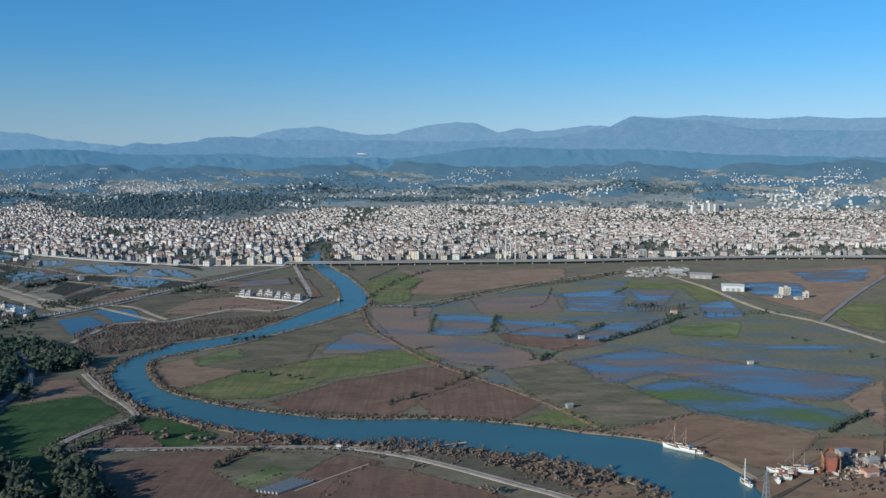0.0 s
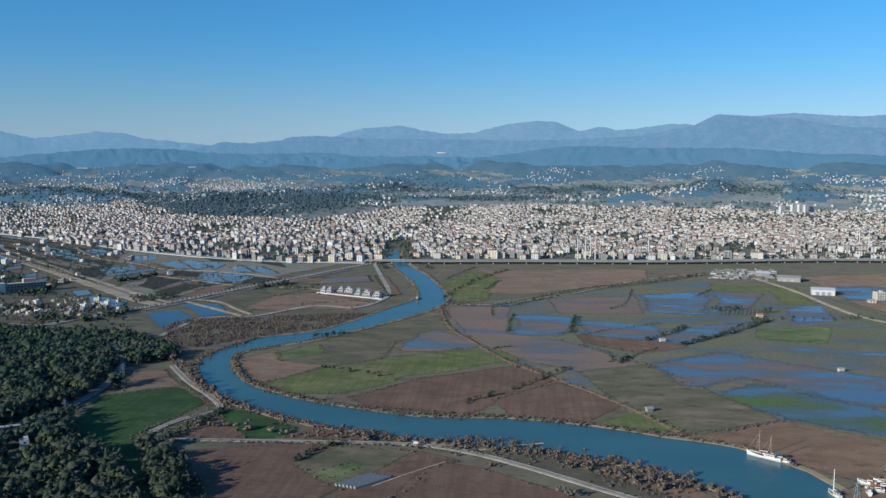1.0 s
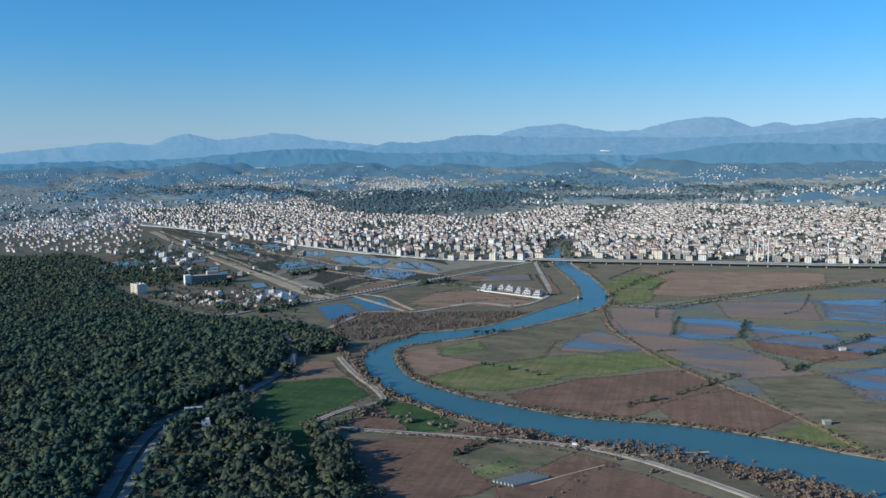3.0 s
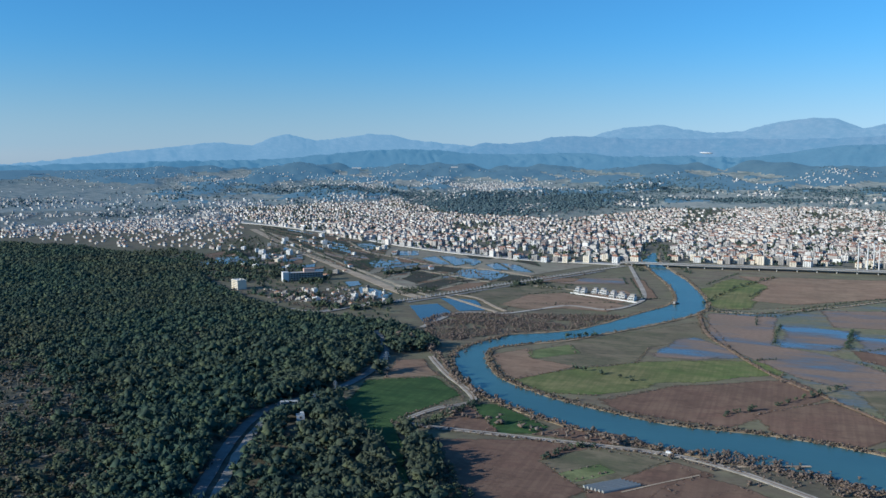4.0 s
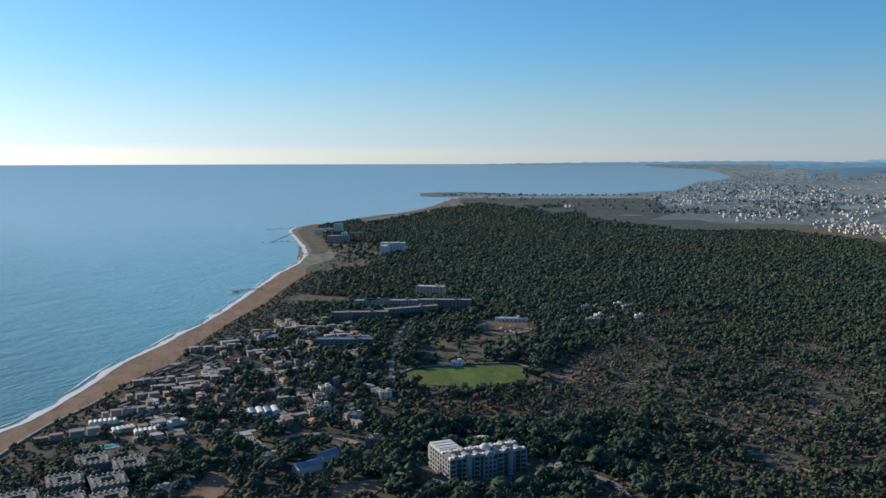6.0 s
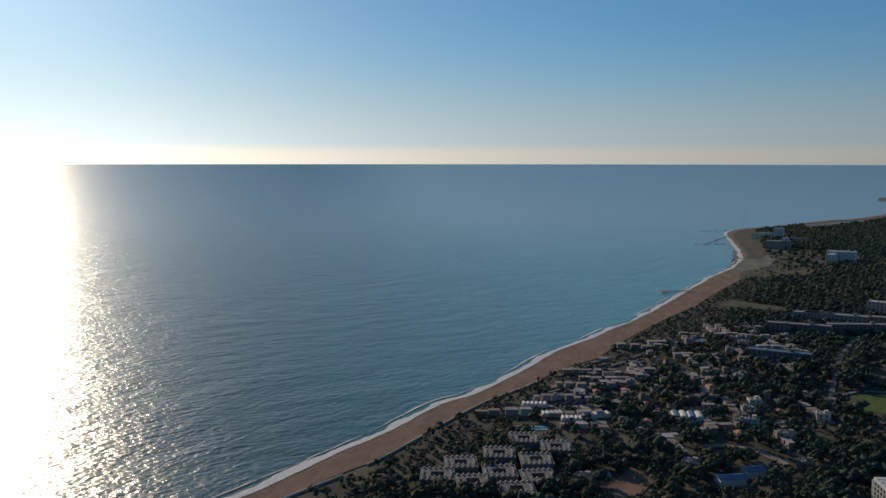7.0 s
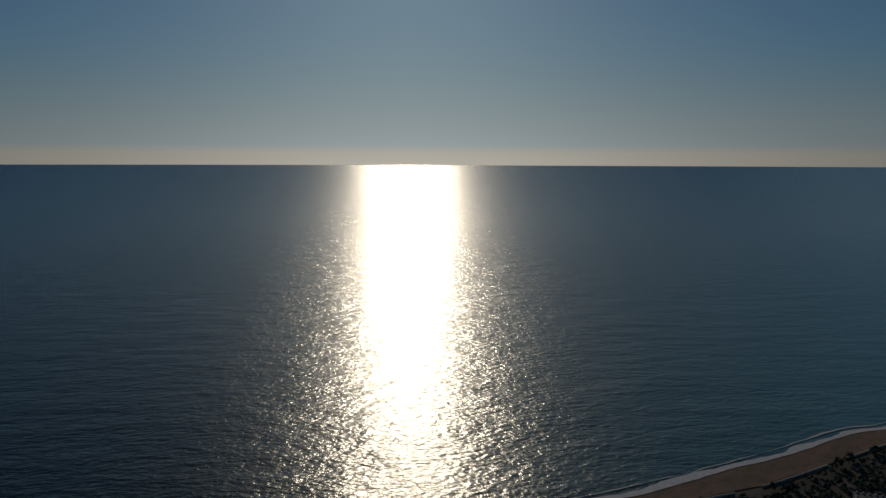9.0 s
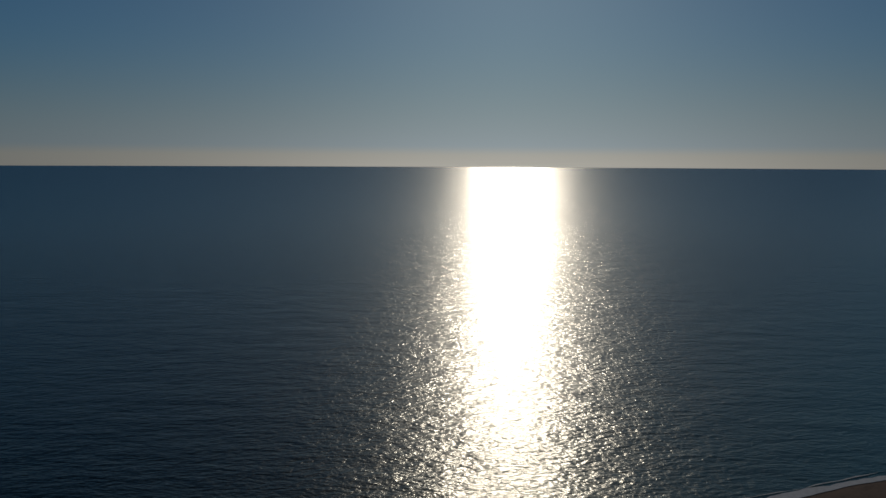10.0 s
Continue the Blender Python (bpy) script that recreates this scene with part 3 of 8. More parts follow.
# dark base colours; the emitted blue of each range is haze
M_MTFAR = distant("far_rock_hazed", (0.036, 0.047, 0.058), (0.066, 0.062, 0.064), (0.18, 0.315, 0.445), 0.76)
M_MTMID = distant("mid_slopes_hazed", (0.036, 0.05, 0.06), (0.064, 0.06, 0.062), (0.134, 0.262, 0.395), 0.76)
M_HILL = distant("wooded_hills_hazed", (0.05, 0.07, 0.08), (0.025, 0.042, 0.05), (0.09, 0.20, 0.31), 0.74)
M_FOOT = distant("wooded_foothills_hazed", (0.06, 0.078, 0.078), (0.028, 0.045, 0.05), (0.085, 0.175, 0.27), 0.52)
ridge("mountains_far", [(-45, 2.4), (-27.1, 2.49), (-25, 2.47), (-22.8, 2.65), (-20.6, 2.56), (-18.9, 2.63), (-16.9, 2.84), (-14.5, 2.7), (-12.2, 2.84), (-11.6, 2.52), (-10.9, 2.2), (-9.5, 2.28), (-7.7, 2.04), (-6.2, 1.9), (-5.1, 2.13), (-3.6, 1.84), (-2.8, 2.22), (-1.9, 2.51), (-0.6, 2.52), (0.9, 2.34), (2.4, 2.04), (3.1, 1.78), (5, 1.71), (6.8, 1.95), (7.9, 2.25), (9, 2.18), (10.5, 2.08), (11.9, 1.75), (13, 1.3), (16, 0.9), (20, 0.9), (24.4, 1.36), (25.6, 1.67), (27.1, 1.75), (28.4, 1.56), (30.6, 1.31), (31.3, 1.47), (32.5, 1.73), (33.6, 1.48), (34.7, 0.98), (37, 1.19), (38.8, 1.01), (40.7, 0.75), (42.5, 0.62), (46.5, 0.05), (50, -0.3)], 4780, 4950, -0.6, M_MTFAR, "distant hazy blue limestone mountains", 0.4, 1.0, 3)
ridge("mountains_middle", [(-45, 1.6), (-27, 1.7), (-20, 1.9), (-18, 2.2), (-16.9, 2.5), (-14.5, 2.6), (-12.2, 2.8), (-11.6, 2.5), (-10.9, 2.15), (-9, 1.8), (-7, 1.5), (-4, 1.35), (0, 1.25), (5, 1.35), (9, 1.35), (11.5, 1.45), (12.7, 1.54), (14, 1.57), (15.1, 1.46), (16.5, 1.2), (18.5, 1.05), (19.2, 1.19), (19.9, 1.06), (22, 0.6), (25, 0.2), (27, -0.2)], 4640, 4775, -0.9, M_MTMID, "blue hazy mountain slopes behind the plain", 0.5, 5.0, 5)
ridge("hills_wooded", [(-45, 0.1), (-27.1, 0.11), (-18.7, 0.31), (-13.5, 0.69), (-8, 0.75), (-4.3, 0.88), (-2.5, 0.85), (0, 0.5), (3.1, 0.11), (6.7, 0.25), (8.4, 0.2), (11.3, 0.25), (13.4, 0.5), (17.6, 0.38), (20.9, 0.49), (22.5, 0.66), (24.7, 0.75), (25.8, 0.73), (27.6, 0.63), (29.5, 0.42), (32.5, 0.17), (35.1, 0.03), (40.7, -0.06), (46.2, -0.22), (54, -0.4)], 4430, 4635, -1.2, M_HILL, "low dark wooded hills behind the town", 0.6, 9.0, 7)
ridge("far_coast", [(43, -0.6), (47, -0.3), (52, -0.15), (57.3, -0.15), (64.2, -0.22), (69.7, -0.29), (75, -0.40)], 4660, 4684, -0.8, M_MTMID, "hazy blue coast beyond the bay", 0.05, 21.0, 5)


def foothills():
    """Low wooded swells of the far plain, rising towards the hills."""
    az, rr = np.arange(-45, 55.5, 0.2), np.arange(3000, 4500, 22.0)
    v, wood = [], []
    for a in az:
        for r in rr:
            x, y = polar(a, r)
            u = (r - 3000) / 1500
            q = noise.noise(Vector((a * 0.22, r * 0.0022, 4.0))) + 0.55 * noise.noise(Vector((a * 0.6, r * 0.006, 9.0))) + 0.2 * noise.noise(Vector((a * 1.8, r * 0.02, 2.0)))
            fade = min(1.0, u * 6, (55.5 - a) / 6)
            h = max(0.0, q + 0.12 + 0.5 * u * u) * (20 + 26 * u) * fade * (1.0 if a < 36 else max(0.25, 1 - (a - 36) / 14))
            v.append((x, y, gz(x, y) - 0.6 + h))
            wood.append(h > 7.0 + 5.0 * noise.noise(Vector((a * 1.1, r * 0.012, 31.0))))
    n, m = len(az), len(rr)
    i, j = np.meshgrid(np.arange(n - 1), np.arange(m - 1), indexing="ij")
    k = (i * m + j).ravel()
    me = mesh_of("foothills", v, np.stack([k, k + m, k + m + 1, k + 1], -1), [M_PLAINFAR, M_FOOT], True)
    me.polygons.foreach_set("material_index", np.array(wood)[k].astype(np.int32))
    return tagged(new("foothills", me), "low wooded foothills and farmland of the far plain", "hills", kind="structure"), np.array(v).reshape(n, m, 3)


foot_hills, FOOT = foothills()


def foot_z(a, r):
    """Height of the far plain with its swells."""
    if r < 3000 or a > 55.2 or a < -44.9 or r > 4470:
        return gz(*polar(a, r))
    return max(gz(*polar(a, r)), float(FOOT[int((a + 45) / 0.2 + 0.5), int((r - 3000) / 22 + 0.5), 2]))


bm_q = bmesh.new()
q0 = polar(5.3, 4440)
bmesh.ops.create_uvsphere(bm_q, u_segments=16, v_segments=8, radius=1.0, matrix=Matrix.Translation((q0[0], q0[1], H + 4440 * math.tan(radians(0.44)))) @ pose(0, 0, 0, 0, 4, 0) @ Matrix.Diagonal((32, 16, 5, 1)))
qme = bpy.data.meshes.new("quarry")
bm_q.to_mesh(qme)
bm_q.free()
qme.materials.append(M_FOAM)
tagged(new("quarry", qme), "pale quarry scar on a wooded hill", "quarry", kind="structure")

# ---- river and shore ----
BANK_NEAR = [(-240, 1596), (-236, 1459), (-197, 1322), (-151, 1170), (-131, 1048), (-156, 957), (-199, 839), (-255, 787), (-275, 719), (-269, 680), (-245, 628), (-204, 576), (-142, 532), (-63, 504), (5, 489), (53, 474), (82, 456), (105, 435), (113, 419)] + [(135, 380), (170, 340)]
BANK_FAR = [(-226, 1596), (-205, 1459), (-162, 1322), (-130, 1226), (-90, 1048), (-104, 949), (-184, 799), (-229, 751), (-248, 719), (-227, 661), (-198, 620), (-143, 583), (-69, 556), (-13, 556), (43, 545), (91, 525), (129, 509), (154, 478), (168, 443)] + [(185, 400), (225, 350)]
near_bank, far_bank = spline(BANK_NEAR, 12), spline(BANK_FAR, 12)
patch("river", near_bank + far_bank[::-1], 0.18, M_RIVER, "winding blue-green river with smooth water", "river", 1.0, 10)
ribbon("riverbank", BANK_FAR, 5.0, 0.5, M_BANK, "pale earthen riverbank edge", "riverbank", 8, 0.5, 0.6)
ribbon("riverbank", BANK_NEAR, 4.0, 0.45, M_BANK, "earthen riverbank edge under scrub", "riverbank", 8, 0.5, 0.6)
BEACH_IN = [(170, 285), (150, 310), (135, 348), (120, 394), (113, 432), (108.4, 467), (105.1, 508), (102.1, 558), (100.1, 594), (98.5, 618), (96.9, 646), (95.1, 690), (92.7, 735), (91.5, 790), (89.6, 875), (86.5, 1030), (83.5, 1310), (83.0, 1549)]
ba = np.concatenate([np.arange(83.92, 90, 0.12), np.arange(90, 170, 0.5)])
bi = np.interp(ba, [a for a, _ in BEACH_IN][::-1], [r for _, r in BEACH_IN][::-1])
bo = coast_r(ba) - 2
beach = sheet("beach", ba[::-1], np.stack([bi, bi * 0.5 + bo * 0.5, bo], -1)[::-1], 0.4, M_SAND, "long strip of tan sand beach", "beach")


CAPE = [(83.0, 1560), (83.85, 1560), (84.05, 1700), (84.5, 1887), (84.8, 2068), (84.4, 2170), (83.5, 2262), (81.8, 2310), (82.0, 2100)]
patch("beach", [polar(a, r) for a, r in CAPE], 0.5, M_SAND, "narrow tan sand beach round the cape", "beach", 2.0, 20)
patch("field", [polar(a - 0.35, r - 6) for a, r in CAPE], 0.7, M_OLIVE, "rough olive grass on the cape", "field", 3.0, 20)
ribbon("beach", [polar(81.9, 2305), polar(80.6, 2434), polar(78.7, 2606), polar(77.3, 2690), polar(75.8, 2858), polar(74.4, 3117), polar(73.75, 3275)], (16, 46), 0.7, M_SAND, "pale sand beach of the far bay", "beach", 20, 0.3)

# ---- fields ----
def flooded(name, c0, c1, share, turn, scale=0.03):
    """Soil or grass with sheets of standing water in its hollows."""
    m, n, l, bs = material(name)
    a = ramp_of(n, l, noise_of(n, l, 0.02, 5), 0.35, 0.65)
    b = ramp_of(n, l, noise_of(n, l, 0.25, 4), 0.3, 0.7)
    c = mix_of(n, l, a, c0, c1)
    c = mix_of(n, l, b, c, tuple(0.7 * q for q in c0))
    wet = ramp_of(n, l, noise_of(n, l, scale, 6, (0.32, 1, 1), turn, 0.66), 0.60 - share * 0.24, 0.80 - share * 0.24)
    l.new(mix_of(n, l, wet, c, (0.125, 0.155, 0.175)), bs.inputs["Base Color"])
    k = n.new("ShaderNodeMapRange")
    k.inputs[3].default_value, k.inputs[4].default_value = 0.95, 0.2
    l.new(wet, k.inputs[0])
    l.new(k.outputs[0], bs.inputs["Roughness"])
    bs.inputs["IOR"].default_value = 1.33
    thin_out(n, l, bs)
    return m


BROWNS = ((0.37, 0.25, 0.175), (0.285, 0.215, 0.155))
OLIVES = ((0.245, 0.24, 0.12), (0.35, 0.26, 0.175))
GREENS = ((0.15, 0.235, 0.065), (0.21, 0.215, 0.095))
M_WET_HI = flooded("flooded_soil", *BROWNS, 1.0, 0.9)
M_WET_LO = flooded("damp_soil", *BROWNS, 0.42, 0.9)
M_REED = earth("reed_bed", (0.053, 0.051, 0.039), (0.037, 0.042, 0.033), (0.059, 0.048, 0.037), 0.03, 0.3)
M_DAMPG = earth("damp_pasture", (0.258, 0.220, 0.174), (0.195, 0.190, 0.141), (0.188, 0.152, 0.123), 0.02, 0.2)
M_DRY = earth("dry_grass", (0.43, 0.365, 0.27), (0.34, 0.29, 0.21), (0.30, 0.245, 0.175), 0.03, 0.3)
M_FLOODED = flooded("flooded_strip", *BROWNS, 1.15, 0.9, 0.022)
M_WETG = flooded("flooded_crop", *GREENS, 0.95, 1.1)
M_WETO = flooded("damp_grass", *OLIVES, 0.55, 0.7)

FIELDS = [
    (M_WETO, "broad damp olive meadow beyond the river", [(-95, 986), (48, 1091), (262, 1250), (373, 1087), (423, 806), (275, 518), (228, 513), (169, 561), (98, 525), (29, 656), (-45, 790)]),
    (M_GREEN, "bright green young crop field", [(-196, 628), (-162, 679), (-118, 718), (-23, 770), (-2, 717), (-82, 664), (-128, 604), (-172, 600)]),
    (M_OLIVE, "olive field inside the river bend", [(-231, 689), (-191, 782), (-90, 932), (-67, 844), (-117, 781), (-118, 722), (-163, 683), (-197, 631)]),
    (M_WET_HI, "shallow standing water in the crop", [(-110, 781), (-102, 825), (-81, 844), (-57, 811), (-34, 773), (-72, 748), (-112, 744)]),
    (M_MIDG, "dull green crop patch", [(-214, 727), (-187, 767), (-174, 735), (-203, 702)]),
    (M_BROWN, "brown fallow strip inside the river bend", [(-239, 699), (-218, 740), (-204, 698), (-164, 689), (-193, 631), (-210, 644)]),
    (M_PLOUGH, "brown ploughed field", [(-126, 594), (-73, 657), (3, 707), (29, 660), (-32, 562), (-102, 572)]),
]
FIELDS += [
    (M_PLOUGH, "brown fallow field", [(-18, 599), (29, 651), (70, 593), (43, 553), (-2, 558)]),
    (M_OLIVE, "dark olive pasture", [(44, 693), (104, 716), (136, 642), (173, 567), (99, 529), (70, 593)]),
    (M_GREEN, "green meadow strip by the riverbank", [(54, 553), (84, 579), (101, 534), (72, 533)]),
    (M_DARKB, "dark brown bare field by the moored ship", [(104, 520), (170, 565), (234, 519), (184, 453), (163, 474), (136, 506)]),
    (M_WETG, "green crop between flooded strips", [(133, 625), (182, 667), (242, 602), (282, 560), (240, 521), (175, 567)]),
    (M_WET_HI, "wide flooded field mirroring the sky", [(96, 716), (180, 778), (247, 715), (348, 661), (279, 577), (227, 606), (176, 662), (124, 622)]),
    (M_BROWN, "dark brown bare field", [(285, 591), (348, 661), (281, 530), (283, 554)]),
]
FIELDS += [
    (M_WET_LO, "damp brown field beside the dyke", [(-88, 986), (-9, 985), (-8, 832), (36, 810), (104, 716), (44, 687), (7, 713), (-45, 798), (-71, 852)]),
    (M_PLOUGH, "reddish ploughed strip", [(54, 837), (119, 822), (153, 788), (104, 755), (62, 794)]),
    (M_WET_HI, "flooded field mirroring the sky", [(-10, 938), (61, 937), (48, 826), (-9, 826)]),
    (M_WET_HI, "flooded strip between hedges", [(52, 913), (134, 890), (152, 796), (64, 831)]),
    (M_WET_HI, "flooded field along a hedge", [(122, 809), (162, 880), (258, 928), (208, 850), (157, 793)]),
    (M_WET_HI, "flooded field mirroring the sky", [(142, 1090), (245, 1128), (205, 942), (139, 965)]),
    (M_WET_HI, "flooded field beside the grove", [(243, 1113), (316, 1127), (262, 994), (221, 1002)]),
]
FIELDS += [
    (M_WET_LO, "damp brown field", [(32, 1046), (141, 1081), (138, 957), (42, 948)]),
    (M_WET_HI, "flooded hollow by the track", [(298, 1002), (354, 1030), (335, 927), (276, 907)]),
    (M_MIDG, "green planted plot with sparse rows", [(238, 876), (315, 894), (282, 813), (225, 830)]),
    (M_GREEN, "light green meadow", [(258, 1192), (364, 1174), (348, 1042), (300, 1022), (312, 1127), (245, 1128)]),
    (M_BROWN, "brown field with standing water", [(405, 1280), (726, 1395), (649, 1245), (418, 926), (393, 1042)]),
    (M_WET_HI, "flooded corner of a brown field", [(408, 1190), (502, 1188), (455, 1041), (394, 1064)]),
    (M_WET_HI, "flooded field by the highway", [(528, 1311), (671, 1337), (597, 1187), (510, 1188)]),
]
FIELDS += [
    (M_GREEN, "green field beside a canal", [(442, 954), (500, 1020), (522, 999), (437, 833), (418, 887)]),
    (M_GREEN, "green meadow beside the river", [(-112, 1169), (-80, 1287), (-20, 1254), (-44, 1026), (-85, 1026)]),
    (M_BROWN, "wide brown field in front of the town", [(-74, 1321), (194, 1352), (175, 1222), (11, 1082), (-47, 1092), (-28, 1224)]),
    (M_DGREEN, "dark green field at the forest edge", [(-302, 582), (-257, 611), (-218, 566), (-235, 519), (-239, 469), (-261, 482), (-285, 514)]),
    (M_BROWN, "brown field above the road bend", [(-308, 649), (-290, 661), (-259, 618), (-293, 596)]),
    (M_DGREEN, "dark green triangular crop field", [(-203, 547), (-185, 554), (-144, 523), (-149, 505), (-168, 500)]),
    (M_PLOUGH, "brown field beside the road", [(-206, 519), (-204, 545), (-168, 500), (-205, 499)]),
]
FIELDS += [
    (M_PLOUGH, "brown field between road and river", [(-144, 502), (-126, 523), (-89, 518), (-103, 500)]),
    (M_PLOUGH, "large brown ploughed field below the road", [(-198, 472), (-143, 490), (-69, 485), (-126, 456), (-93, 422), (-122, 388), (-150, 382)]),
    (M_OLIVE, "dull green garden field", [(-126, 459), (-104, 487), (-69, 485), (-62, 483), (-92, 430), (-102, 434)]),
    (M_MIDG, "green vegetable plot", [(-111, 445), (-98, 461), (-90, 454), (-102, 437)]),
    (M_PLOUGH, "brown field beside the garden plot", [(-92, 430), (-60, 480), (-35, 469), (-51, 440), (-67, 410), (-89, 405)]),
    (M_DARKB, "dark scrubby field between road and river", [(-21, 487), (25, 491), (84, 448), (104, 419), (67, 419), (35, 445), (5, 468)]),
    (M_PLOUGH, "brown ploughed field below the road bend", [(-55, 440), (-42, 465), (-20, 456), (11, 435), (33, 418), (-35, 412), (-61, 417)]),
]
FIELDS += [
    (M_OLIVE, "olive field beside the canal road", [(-388, 999), (-342, 1146), (-279, 1105), (-311, 1022), (-301, 920), (-348, 969)]),
    (M_BROWN, "brown field in front of the white villas", [(-298, 918), (-257, 1042), (-203, 1127), (-176, 1061), (-198, 978), (-244, 991)]),
    (M_DARKB, "dark brown field", [(-541, 1126), (-509, 1238), (-417, 1205), (-451, 1041)]),
    (M_OLIVE, "olive field", [(-630, 1228), (-536, 1237), (-529, 1120), (-551, 1120)]),
    (M_DARKB, "dark brown field", [(-476, 1099), (-399, 1202), (-365, 1196), (-426, 1039)]),
    (M_PITCH, "bright green sports pitch of mown turf", [(-640, 138), (-662, 159), (-663, 201), (-656, 237), (-633, 245), (-608, 231), (-597, 194), (-618, 148)]),
    (M_OLIVE, "pale green lawn near the beach", [(-1034, 79), (-1085, 107), (-1046, 164), (-1012, 157)]),
]
FIELDS += [
    (M_OLIVE, "pale sandy heath by the cape beach", [(-1740, 176), (-1782, 236), (-1710, 319), (-1425, 285), (-1300, 225), (-1290, 150), (-1230, 112)]),
    (M_SAND, "sandy clearing between trees", [(-448, -20), (-451, -11), (-473, -2), (-452, 9), (-435, 3), (-421, -3), (-431, -15)]),
    (M_SAND, "sandy court between trees", [(-431, 53), (-437, 81), (-425, 85), (-410, 73), (-408, 53)]),
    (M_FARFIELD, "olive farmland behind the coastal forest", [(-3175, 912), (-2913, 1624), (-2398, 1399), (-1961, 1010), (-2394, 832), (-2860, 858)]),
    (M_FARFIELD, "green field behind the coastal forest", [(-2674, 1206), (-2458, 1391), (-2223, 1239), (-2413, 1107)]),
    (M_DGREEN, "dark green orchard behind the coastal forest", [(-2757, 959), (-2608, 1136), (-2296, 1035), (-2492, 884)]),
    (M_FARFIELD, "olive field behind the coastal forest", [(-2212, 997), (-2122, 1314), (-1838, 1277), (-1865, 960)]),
]
FIELDS += [
    (M_DARKB, "reddish earth of a works yard", [(-851, 265), (-859, 296), (-825, 322), (-768, 296), (-773, 253)]),
    (M_OLIVE, "rough grass behind the sports pitch", [(-777, 185), (-791, 239), (-759, 284), (-681, 260), (-681, 166)]),
    # tree shade on the grass is put into this dark green
    (M_DGREEN, "grassy strip darkened by painted tree shade, between forest and hedge", [(-257, 506), (-241, 497), (-208, 448), (-173, 385), (-179, 384), (-207, 428), (-242, 471)]),
    (M_DARKB, "brown open heath", [(-596, 124), (-590, 198), (-576, 238), (-540, 237), (-519, 186), (-506, 140), (-545, 116)]),
    (M_DARKB, "brown clearing in the heath", [(-632, 258), (-632, 297), (-592, 281), (-585, 248)]),
]
FIELDS += [
    (M_BROWN, "bare brown patch in the heath", [(-618, 256), (-642, 276), (-636, 294), (-602, 282), (-585, 254)]),
    (M_PALEF, "pale sandy heath behind the cape beach", [(-1690, 165), (-1700, 205), (-1560, 225), (-1450, 200), (-1330, 130), (-1500, 150)]),
    (M_PALEF, "pale stubble behind the coastal forest", [(-2667, 1002), (-2703, 1060), (-2540, 1000), (-2523, 953)]),
    (M_PALEF, "pale stubble behind the coastal forest", [(-2637, 1219), (-2587, 1275), (-2472, 1227), (-2500, 1165)]),
    (M_PALEF, "pale strip behind the coastal forest", [(-2436, 1201), (-2350, 1266), (-2277, 1227), (-2341, 1154)]),
    (M_PALEF, "pale strip behind the coastal forest", [(-2316, 910), (-2294, 954), (-2214, 922), (-2236, 881)]),
    (M_PALEF, "pale farmyard behind the coastal forest", [(-2121, 926), (-2032, 1017), (-1881, 942), (-1972, 894)]),
]
for i, (mat, label, poly) in enumerate(FIELDS):
    if math.hypot(*poly[0]) < 1500 and 47 > i:   # neighbours meet along their ragged margins
        mx, my = np.mean(poly, axis=0)
        poly = [(x + (x - mx) / math.hypot(x - mx, y - my) * 6.0, y + (y - my) / math.hypot(x - mx, y - my) * 6.0) for x, y in poly]
    patch("field", poly, 0.06 + 0.006 * i, mat, label, "sports pitch" if mat is M_PITCH else "field", 7.0 if mat in (M_WET_HI, M_FLOODED, M_WETG, M_GREEN) and math.hypot(*poly[0]) < 1500 else 2.5, feather=(30.0 if mat in (M_WET_HI, M_FLOODED, M_WETG) else 10.0) if math.hypot(*poly[0]) < 1500 else 0.0)
PONDS = [
    [(-414, 908), (-390, 933), (-345, 876), (-356, 815)],
    [(-403, 973), (-357, 974), (-320, 912), (-346, 895)],
    [(-522, 1002), (-474, 986), (-464, 950), (-501, 953)],
    [(-925, 1219), (-860, 1249), (-824, 1180), (-885, 1161)],
]
for poly in PONDS:
    patch("pond", poly, 0.40 + 0.008 * PONDS.index(poly), M_POND, "shallow blue flood pond among the fields", "pond", 2.0, 12)

# strips of small wet fields between highway and expressway
CELLS = []
EDGE_A = [(-1314, 1924), (-1006, 1729), (-739, 1537), (-556, 1428), (-411, 1375), (-297, 1371)]
EDGE_B = [(-1005, 1513), (-723, 1243), (-576, 1104), (-482, 1021), (-432, 1053), (-362, 1212)]
patch("field", EDGE_A + EDGE_B[::-1], 0.41, M_DAMPG, "dull damp grassland between wet strip fields", "field", 2.0, 20)
STRIPS = ((M_DARKB, "dark brown strip field"), (M_OLIVE, "olive strip field"), (M_FLOOD, "flooded strip field of still water"), (M_WET_LO, "damp brown strip field"), (M_WETO, "damp olive strip field"), (M_PLOUGH, "brown ploughed strip field"), (M_REED, "dark reedy strip field"))
gs = random.Random(12)
